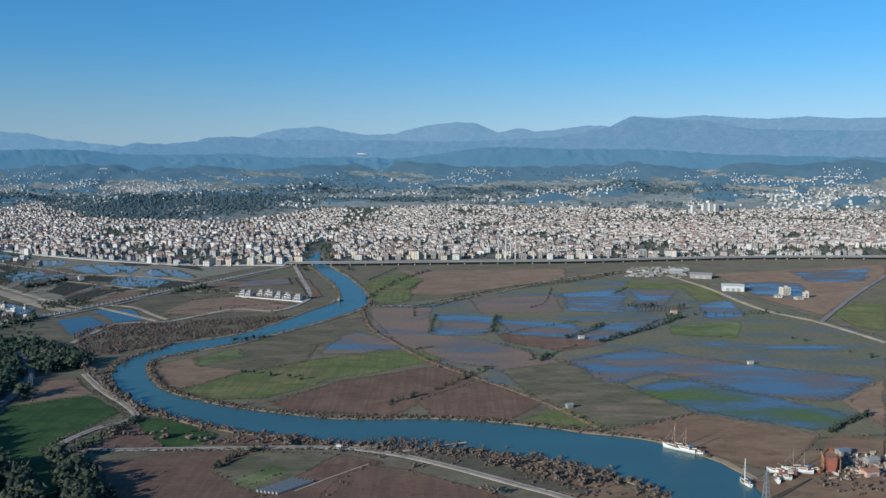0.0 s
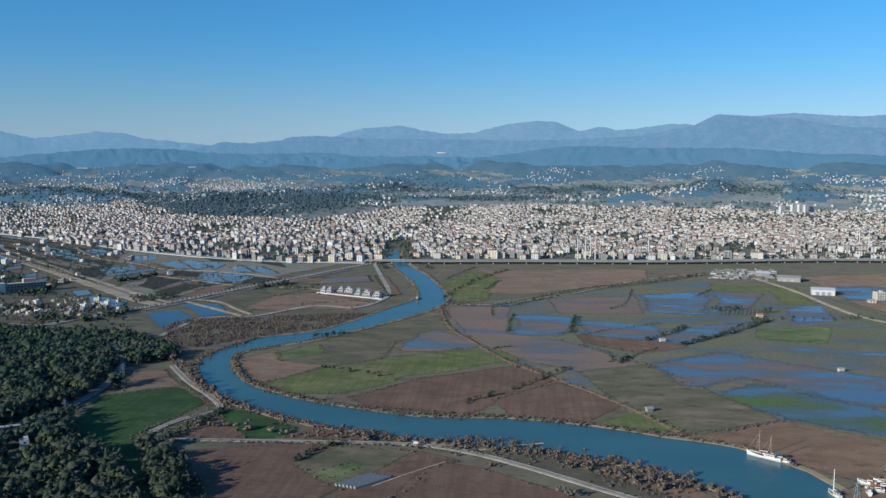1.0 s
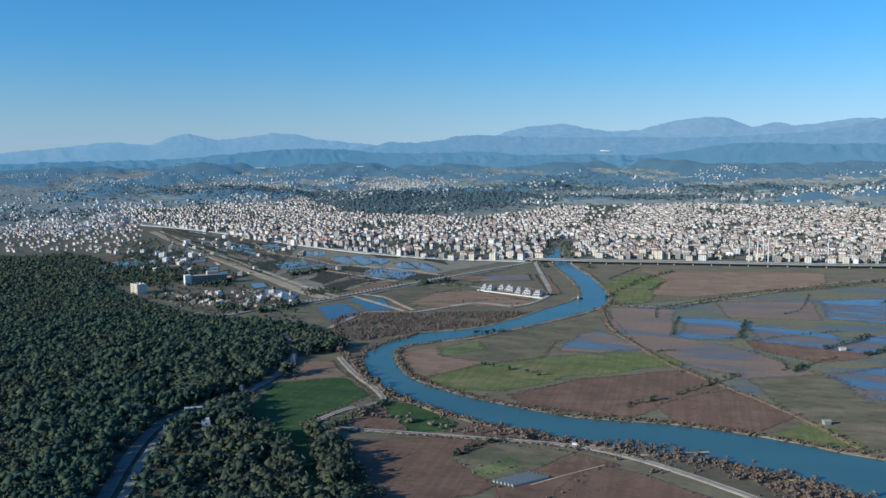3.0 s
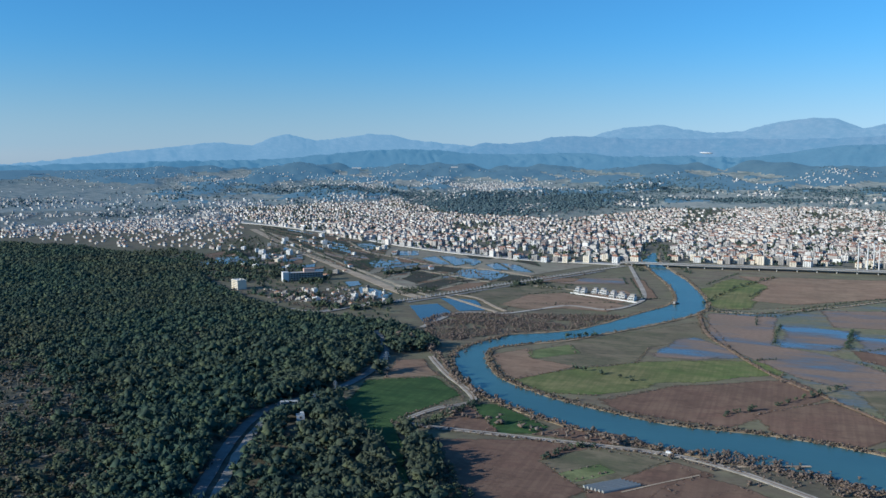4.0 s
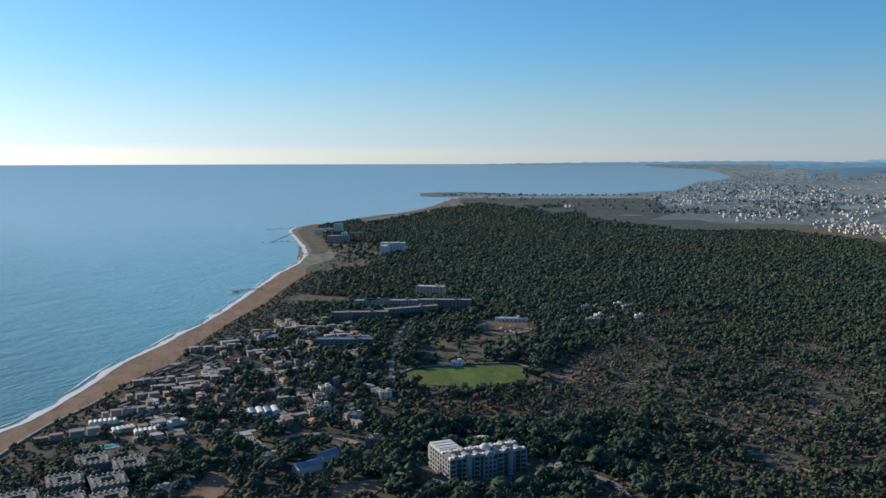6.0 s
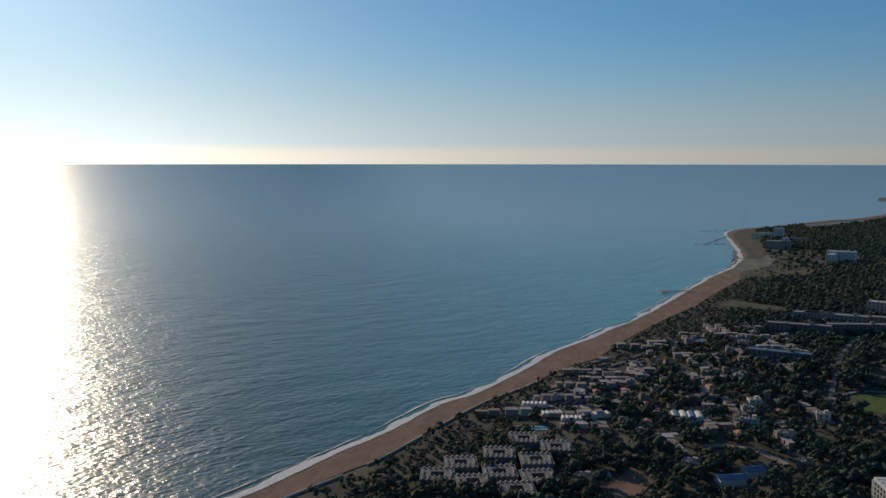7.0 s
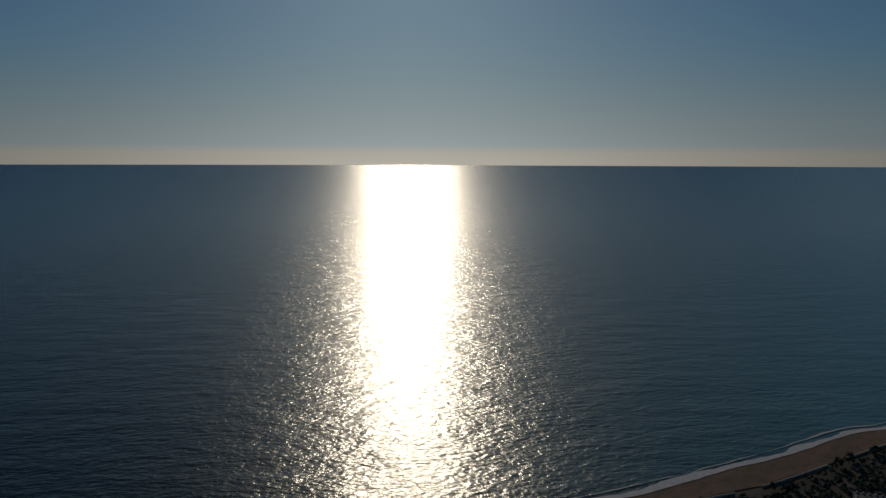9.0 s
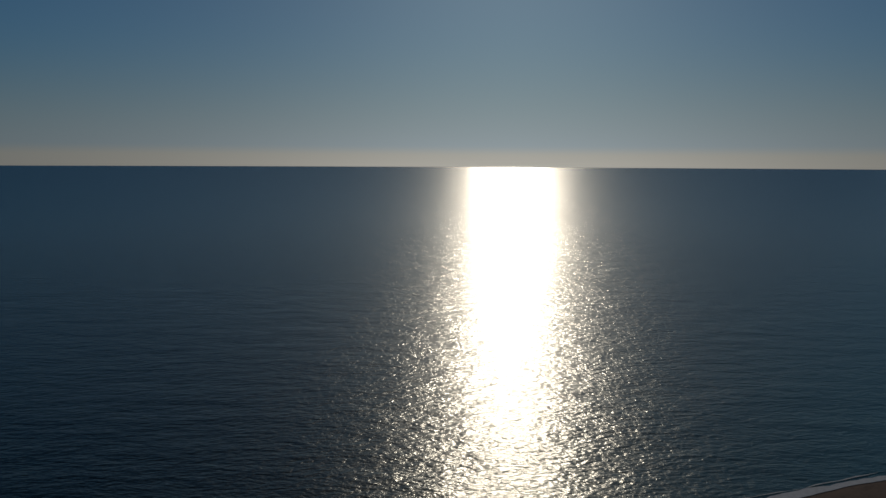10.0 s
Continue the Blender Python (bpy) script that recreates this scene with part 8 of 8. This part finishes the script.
def thicket(name, polys, lines, gap, s0, s1, mat, label, seed, per=9, tall=0.9, leaves=0, thin=1.0):
    """Bushes over polygons and along lines (points, half width, spacing)."""
    g = np.random.default_rng(seed)
    xs, ys = [], []
    for poly in polys:
        x, y = lattice(poly, gap, gap, 0.3, 0.45, seed)
        k = g.uniform(0, 1, x.size) < np.array([min(0.92, 0.72 + 1.3 * noise.noise(Vector((a * 0.035, b * 0.035, seed)))) for a, b in zip(x, y)])
        xs.append(x[k])
        ys.append(y[k])
    for pts, half, step in lines:
        ln = np.array(spline(pts, step))
        xs.append(ln[:, 0] + g.normal(0, half, len(ln)))
        ys.append(ln[:, 1] + g.normal(0, half, len(ln)))
    x, y = np.concatenate(xs), np.concatenate(ys)
    s = g.uniform(s0, s1, x.size) * np.array([far_scale(a, b) for a, b in zip(x, y)])
    return stuff_of(name, [clumps(x, y, gz_np(x, y) - 0.1 * s, s, per, tall, seed, leaves, thin)], mat, label, "bushes")


M_REEDS = islands("dry_reeds", [(0.20, 0.155, 0.112), (0.16, 0.125, 0.085), (0.12, 0.10, 0.065), (0.18, 0.135, 0.10)], 0.95)
thicket("riverside_scrub", [[(199, 447), (245, 460), (217, 405), (184, 406)], [(172, 447), (189, 463), (217, 488), (230, 498), (195, 467), (173, 442)], [(-633, 967), (-492, 959), (-452, 918), (-502, 838), (-586, 882)]],
        [(BANK_FAR[8:16], 2.0, 16), (BANK_NEAR[7:10], 4.0, 4.0), (BANK_NEAR[11:19], 2.6, 1.1), (BANK_NEAR[13:19], 5.5, 1.2), ([(-15, 483), (37, 474), (78, 447), (97, 426)], 9.0, 1.6), (ROADS[0][4], 2.5, 22.0), (ROADS[1][4], 2.0, 16.0), (ROADS[4][4][2:7], 6, 12)], 5.0, 1.3, 4.0, M_SCRUB, "bare brown winter scrub along the river", 31, 5, 0.9, 34, 0.4)
thicket("edge_woods", [[(-1137, 1251), (-1104, 1351), (-889, 1179), (-795, 1179), (-719, 1173), (-671, 1103), (-697, 1057), (-687, 1005), (-757, 990), (-878, 1073)], [(-701, 1070), (-649, 1133), (-608, 1070), (-628, 1002)]], [([(-956, 1317), (-703, 1078), (-610, 1040)], 3, 6), ([(-645, 917), (-593, 905), (-544, 936)], 3, 5), ([(-523, 872), (-459, 866), (-443, 923)], 4, 3), ([(-559, 1144), (-538, 1219)], 1.5, 4), ([(-348, 1106), (-323, 1146)], 3, 3)], 8.5, 5.0, 10.0, M_PINE, "dark trees of the gardens between forest and fields", 37, 7, 0.9)
thicket("bank_reeds", [], [(BANK_FAR[6:18], 1.4, 0.7), (BANK_FAR[8:15], 3.0, 1.2), (BANK_FAR[2:7], 1.8, 1.3), (BANK_NEAR[1:7], 1.8, 1.4), (BANK_NEAR[7:13], 1.8, 1.0), (ROADS[0][4], 2.0, 1.8), (ROADS[1][4], 1.8, 2.2)], 4.6, 0.8, 2.4, M_REEDS, "dry brown reeds and low brush along banks and dykes", 39, 3, 1.0)
thicket("scattered_trees", [[(-1108, 1450), (-1141, 1647), (-582, 1032), (-461, 937), (-504, 829), (-701, 956)], [(-502, 838), (-454, 931), (-397, 842), (-389, 790)]], [], 15, 3.5, 7.0, M_PINE, "scattered dark trees round the forest edge", 36, 8, 1.0)
thicket("green_bushes", [[(-488, 1017), (-438, 1049), (-426, 1011), (-462, 978)]],
        [([(146, 793), (210, 858), (259, 921)], 1.0, 4), ([(-127, 462), (-117, 485), (-105, 493)], 0.8, 3), ([(-218, 475), (-195, 457), (-169, 417), (-149, 390)], 3.0, 2.2), ([(-217, 490), (-208, 524), (-203, 556)], 2.0, 2.2), ([(-196, 802), (-172, 817)], 2.0, 2.2),
         ([(-366, 1136), (-295, 1096), (-275, 1135)], 4, 5), ([(-347, 1090), (-329, 1130), (-285, 1101)], 5, 6), ([(-94, 1048), (-67, 1196), (-21, 1320)], 2, 6), ([(48, 837), (58, 930)], 0.8, 5), ([(117, 809), (168, 880)], 0.8, 5), ([(245, 928), (355, 941)], 1, 9), ([(240, 521), (262, 542), (284, 560)], 0.8, 2.5), ([(-38, 589), (-20, 608)], 1.5, 3), ([(-6, 626), (40, 697)], 0.5, 8), ([(354, 955), (371, 941)], 1.5, 5), ([(-162, 679), (-112, 657)], 0.6, 12), ([(82, 716), (91, 737)], 1.0, 3), ([(333, 807), (376, 714)], 0.5, 20), ([(-611, 132), (-601, 161), (-592, 197), (-599, 229)], 1.5, 2.2), ([(-669, 147), (-673, 228), (-656, 256)], 4.0, 5)],
        5.0, 2.4, 5.0, M_PINE, "dark green bushes and hedges between fields", 32, 6, 1.1, 30)
thicket("river_trees", [], [([(p[0] + o, p[1]) for p in RIVER_MID[:4]], 3, 6.0) for o in (-34, 36)], 5, 2.6, 5.0, M_PINE, "green trees on the riverbanks in town", 43, 6, 1.1, 14)
thicket("roadside_shrubs", [], [([(p[0] + o, p[1] - o * 0.3) for p in ROADS[5][4][1:]], 0.4, 7.0) for o in (-5, 6)], 5, 1.6, 2.6, M_SHRUB, "row of clipped shrubs along the canal road", 44, 4, 1.0, 8)
thicket("ditch_hedges", [], [([(-87, 1014), (-30, 1002), (11, 1047), (88, 1145), (173, 1204), (274, 1309)], 1.0, 2.6), ([(-84, 998), (-26, 986), (14, 1030), (91, 1130), (175, 1193), (270, 1289)], 1.0, 3.0), ([(-108, 1214), (-75, 1349)], 1.2, 3), ([(-47, 1122), (-34, 1196)], 0.6, 3), ([(-12, 843), (-12, 891), (-8, 938)], 0.8, 2.5), ([(-25, 764), (-10, 773)], 0.8, 2), ([(-32, 931), (-34, 982)], 0.5, 4), ([(59, 832), (96, 866), (141, 896)], 0.7, 4), ([(151, 794), (187, 836), (229, 902), (251, 918)], 1.0, 2.2), ([(143, 1129), (123, 1024), (102, 984)], 0.6, 5), ([(37, 837), (54, 848)], 0.6, 3), ([(75, 721), (89, 738), (123, 779)], 0.7, 4), ([(54, 785), (74, 760), (78, 727)], 0.5, 5), ([(218, 1089), (246, 1138)], 0.6, 3)], 5, 1.3, 3.0, M_PINE, "dark hedges along ditches and farm tracks", 46, 4, 0.9, 10)
thicket("road_hedges", [], [([(p[0] + o, p[1] - 3.0) for p in ROAD_1[1:9]], 0.8, 2.6) for o in (7.5, -6.5)] + [([(-214, 540), (-226, 512), (-234, 492)], 1.0, 1.8)], 5, 0.9, 2.4, M_SCRUB, "low brown hedges along the gravel road", 47, 4, 0.9, 18, 0.4)
M_ALDER = islands("bare_alders", [(0.17, 0.13, 0.112), (0.14, 0.108, 0.09), (0.21, 0.165, 0.145), (0.105, 0.09, 0.07)], 0.95, soft=0.3)
thicket("alder_thicket", [[(-366, 835), (-355, 879), (-295, 894), (-207, 926), (-164, 932), (-200, 845), (-259, 797), (-292, 745), (-325, 752)]], [(BANK_NEAR[6:10], 3.0, 3.0)], 3.0, 1.5, 3.6, M_ALDER, "bare reddish-brown alder thicket by the river", 45, 4, 1.0, 30, 0.4)
TREELINES = [[(-551, 1121), (-552, 1169), (-551, 1235)], [(-653, 1347), (-634, 1367)], [(-375, 1150), (-346, 1196), (-311, 1190), (-280, 1258)], [(-782, 1386), (-614, 1196)], [(-1049, 1649), (-758, 1344)], [(-613, 1176), (-532, 1327)], [(-530, 1099), (-405, 1260)], [(-441, 1097), (-409, 1173)], [(-730, 1403), (-426, 1201)]]
EDGES, DITCHES = [], []
for i, (mat, label, poly) in enumerate(FIELDS[:47]):
    for j in range(len(poly)):
        a, b = poly[j], poly[(j + 1) % len(poly)]
        if (i * 5 + j * 3) % 7 < 3 and mat not in (M_WET_HI, M_WETG):
            EDGES.append(([a, b], 0.7, 4.5 if math.hypot(*a) < 800 else 8.0))
for cell in CELLS:
    for j in range(4):
        if rng.uniform() < (0.75 if j % 2 == 0 else 0.4):
            DITCHES.append(([cell[j], cell[(j + 1) % 4]], 0.7, 3.0))
thicket("bank_poplars", [], [([(26, 466), (43, 461), (55, 451), (68, 443), (82, 437)], 1.6, 2.6), ([(22, 425), (27, 423)], 0.8, 2.0)], 5, 3.6, 5.8, M_SCRUB, "bare reddish-brown poplars along the riverbank", 51, 7, 1.35, 60, 0.35)
thicket("bank_brush", [[(-41, 495), (-32, 513), (2, 511), (4, 498), (-21, 492)]], [([(-36, 490), (25, 480), (54, 445), (78, 428)], 5.0, 0.8), ([(-100, 503), (-60, 503), (-36, 512), (10, 500)], 2.0, 1.6)], 2.8, 1.2, 2.8, M_ALDER, "dense brown brush between road and river", 53, 4, 0.9, 22, 0.4)
thicket("far_bank_brush", [], [(BANK_FAR[9:16], 1.8, 2.2), (BANK_FAR[12:16], 3.0, 2.0)], 5, 1.2, 2.8, M_SCRUB, "reddish-brown brush along the far riverbank", 54, 5, 1.0, 30, 0.4)
thicket("ditch_weeds", [], [([(-53, 419), (-37, 436), (-17, 462)], 0.4, 1.6)], 5, 0.5, 1.1, M_SCRUB, "dark weeds along a shallow ditch", 55, 3, 0.8, 8, 0.4)
thicket("poplar_row", [], [([(209, 972), (228, 979), (247, 986)], 1.6, 3.0), ([(268, 968), (275, 972)], 1.5, 2.5)], 5, 3.2, 5.4, M_PINE, "dark row of poplars beside a small orchard", 56, 6, 1.9, 24)
for k in range(12):   # bare orchard rows
    thicket("orchard_row", [], [([(217 + k * 4.6, 953 + k * 0.7), (226 + k * 4.6, 984 + k * 0.7)], 0.3, 2.4)], 5, 1.1, 1.9, M_SCRUB, "row of bare young fruit trees", 60 + k, 3, 1.1, 8, 0.4)
thicket("bank_trees", [], [([(-302, 699), (-272, 660), (-252, 629), (-227, 595), (-207, 569)], 1.2, 5.0), ([(-212, 521), (-167, 512), (-131, 505), (-93, 501)], 1.5, 9.0), ([(-353, 736), (-320, 721), (-304, 698)], 3, 4.0)], 5, 4.0, 8.0, M_SCRUB, "bare grey-brown poplars and alders along the bank", 38, 6, 1.2, 50, 0.35)
thicket("hedge_rows", [], EDGES, 5, 0.9, 2.2, M_SCRUB, "low dark hedges and weeds along field edges", 35, 4, 0.8, 10, 0.5)
thicket("ditch_reeds", [], DITCHES, 5, 1.3, 2.9, M_PINE, "dark reeds and bushes along the ditches", 36, 3, 0.8, 8, 0.5)
thicket("field_hedges", [], [(p, 1.2, 7) for p in TREELINES], 5, 1.8, 3.6, M_SCRUB, "low brown hedges between wet fields", 33, 6)
ux, uy = lattice(TOWN, 19, 22, 0.6, 0.48, 41)
k = rng.uniform(0, 1, ux.size) < 0.85
ux, uy = ux[k], uy[k]
us = rng.uniform(5, 10, ux.size) * np.array([far_scale(a, b) for a, b in zip(ux, uy)])
stuff_of("town_trees", [clumps(ux, uy, gz_np(ux, uy), us, 3, 1.1, 42)], M_PINE, "dark green trees between the town houses", "trees")
# low shrubs of the heath, and the woods towards the cape
hx, hy = lattice(HEATH, 4.4, 4.4, 0.2, 0.48, 71)
hn = np.array([noise.noise(Vector((a * 0.03, b * 0.03, 21.0))) for a, b in zip(hx, hy)])
k = (rng.uniform(0, 1, hx.size) < 0.6 + hn * 0.7) & (np.hypot(hx, hy) > 395) & inside(FOREST, hx, hy)
stuff_of("heath_shrubs", [clumps(hx[k], hy[k], np.full(k.sum(), -0.3), rng.uniform(1.8, 4.6, k.sum()), 2, 0.8, 72, 14, 0.6)], M_SHRUB, "low grey-brown and olive heath shrubs", "shrubs")
bare = Geo()
gb = random.Random(57)
for i in range(320):   # worn pale streaks between the bushes
    a, r = gb.uniform(42, 72), gb.uniform(400, 760)
    x, y = polar(a, r)
    if inside(HEATH, [x], [y])[0]:
        bare.box(x, y, 0, gb.uniform(5, 20), gb.uniform(0.8, 2.4), 0.3, radians(a) + gb.uniform(-0.35, 0.35))
tagged(new("bare_streaks", bare.mesh("bare_streaks", M_TRACK)), "pale bare soil streaks between heath bushes", "bare soil", kind="stuff")
hx, hy = lattice(LOW_HEATH, 4.0, 4.0, 0.2, 0.48, 81)
k = (rng.uniform(0, 1, hx.size) < 0.62) & ~inside(FIELDS[-7][2], hx, hy)
stuff_of("heath_shrubs", [clumps(hx[k], hy[k], np.full(k.sum(), -0.3), rng.uniform(1.4, 3.6, k.sum()), 2, 0.8, 82, 14, 0.6)], M_SHRUB, "low brown and olive scrub beyond the hotel", "shrubs")
thicket("tree_row", [], [([(-590, 124), (-578, 172), (-583, 229)], 1.6, 3.2)], 5, 5.5, 9.0, M_PINE, "row of dark trees along the sports pitch", 83, 9, 1.0, 30)
ox, oy = lattice(RESORT + [(-402, 163), (-486, 194), (-557, 210), (-569, 115)], 5.6, 5.6, 0.1, 0.48, 75)
k = rng.uniform(0, 1, ox.size) < 0.62
for poly in CLEAR:
    k &= ~inside(poly, ox, oy)
for pts in LANES:
    k &= near_line(spline(pts, 20), ox, oy) > 4.5
for a, b, r in BUILT:
    k &= np.hypot(ox - a, oy - b) > r * 0.95
stuff_of("garden_shrubs", [clumps(ox[k], oy[k], np.full(k.sum(), -0.3), rng.uniform(1.8, 4.4, k.sum()), 2, 0.9, 76, 14)], M_PINE, "dark green garden shrubs between the resort houses", "shrubs")
CAPE_WOODS = [(-2117, 322), (-2729, 730), (-2941, 943), (-2628, 1008), (-2254, 1016), (-1852, 1080), (-2020, 716), (-1937, 396)]
cx, cy = lattice(CAPE_WOODS, 11, 14, 0.4, 0.48, 73)
stuff_of("cape_woods", [clumps(cx, cy, gz_np(cx, cy) - 0.5, rng.uniform(9, 14, cx.size), 4, 0.75, 74)], M_PINE, "dark woods on the cape behind the forest", "woods")
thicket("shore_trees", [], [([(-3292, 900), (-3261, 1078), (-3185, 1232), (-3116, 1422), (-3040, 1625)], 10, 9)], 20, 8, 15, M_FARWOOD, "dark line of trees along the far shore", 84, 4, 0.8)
thicket("farm_groves", [[(-2622, 819), (-2590, 930), (-2423, 871), (-2451, 774)], [(-2789, 1057), (-2809, 1195), (-2689, 1153), (-2665, 1019)], [(-2491, 1061), (-2483, 1137), (-2211, 1020), (-2253, 963)], [(-1884, 855), (-1799, 971), (-1680, 908), (-1754, 808)]], [], 10, 6, 11, M_PINE, "dark groves among the fields behind the forest", 85, 3, 0.7)
# woods and groves of the far plain
wx, wy = [], []
for i in range(12000):
    a, k = rng.uniform(-34, 76), rng.uniform(0.008, 0.062)
    n1 = noise.noise(Vector((a * 0.12, k * 160, 14.0))) + 0.5 * noise.noise(Vector((a * 0.5, k * 500, 11.0)))
    q = H / R0
    x, y = polar(a, R0 * (2 - k / q) if k < q else H / k)
    if n1 > (0.12 if a < 38 else -0.02) and (a < 53 or math.hypot(x, y) < coast_r(a) - 80):
        wx.append(x)
        wy.append(y)
for a0, k0, da, dk, n in ((20.5, 0.055, 5, 0.010, 2600), (16, 0.050, 5, 0.008, 1500), (24, 0.050, 4, 0.008, 900), (9, 0.034, 5, 0.005, 900), (-4, 0.036, 7, 0.004, 900), (-14, 0.034, 7, 0.005, 900), (30, 0.034, 6, 0.006, 900), (14, 0.047, 6, 0.004, 900), (19, 0.043, 5, 0.004, 900), (3, 0.045, 7, 0.003, 700), (26, 0.040, 4, 0.003, 400)):
    for i in range(n):
        k = max(0.01, rng.normal(k0, dk / 2))
        q = H / R0
        x, y = polar(rng.normal(a0, da / 2), R0 * (2 - k / q) if k < q else H / k)
        wx.append(x)
        wy.append(y)
wx, wy = np.array(wx), np.array(wy)
ok = ~inside(TOWN, wx, wy) & ~inside(FOREST, wx, wy) & ~((np.degrees(np.arctan2(-wx, wy)) > 61) & (rng.uniform(0, 1, wx.size) < 0.8))
wx, wy = wx[ok], wy[ok]
wz = np.array([foot_z(math.degrees(math.atan2(-p, q)), math.hypot(p, q)) for p, q in zip(wx, wy)])
ws = rng.uniform(9, 16, wx.size) * np.array([far_scale(a, b) for a, b in zip(wx, wy)])
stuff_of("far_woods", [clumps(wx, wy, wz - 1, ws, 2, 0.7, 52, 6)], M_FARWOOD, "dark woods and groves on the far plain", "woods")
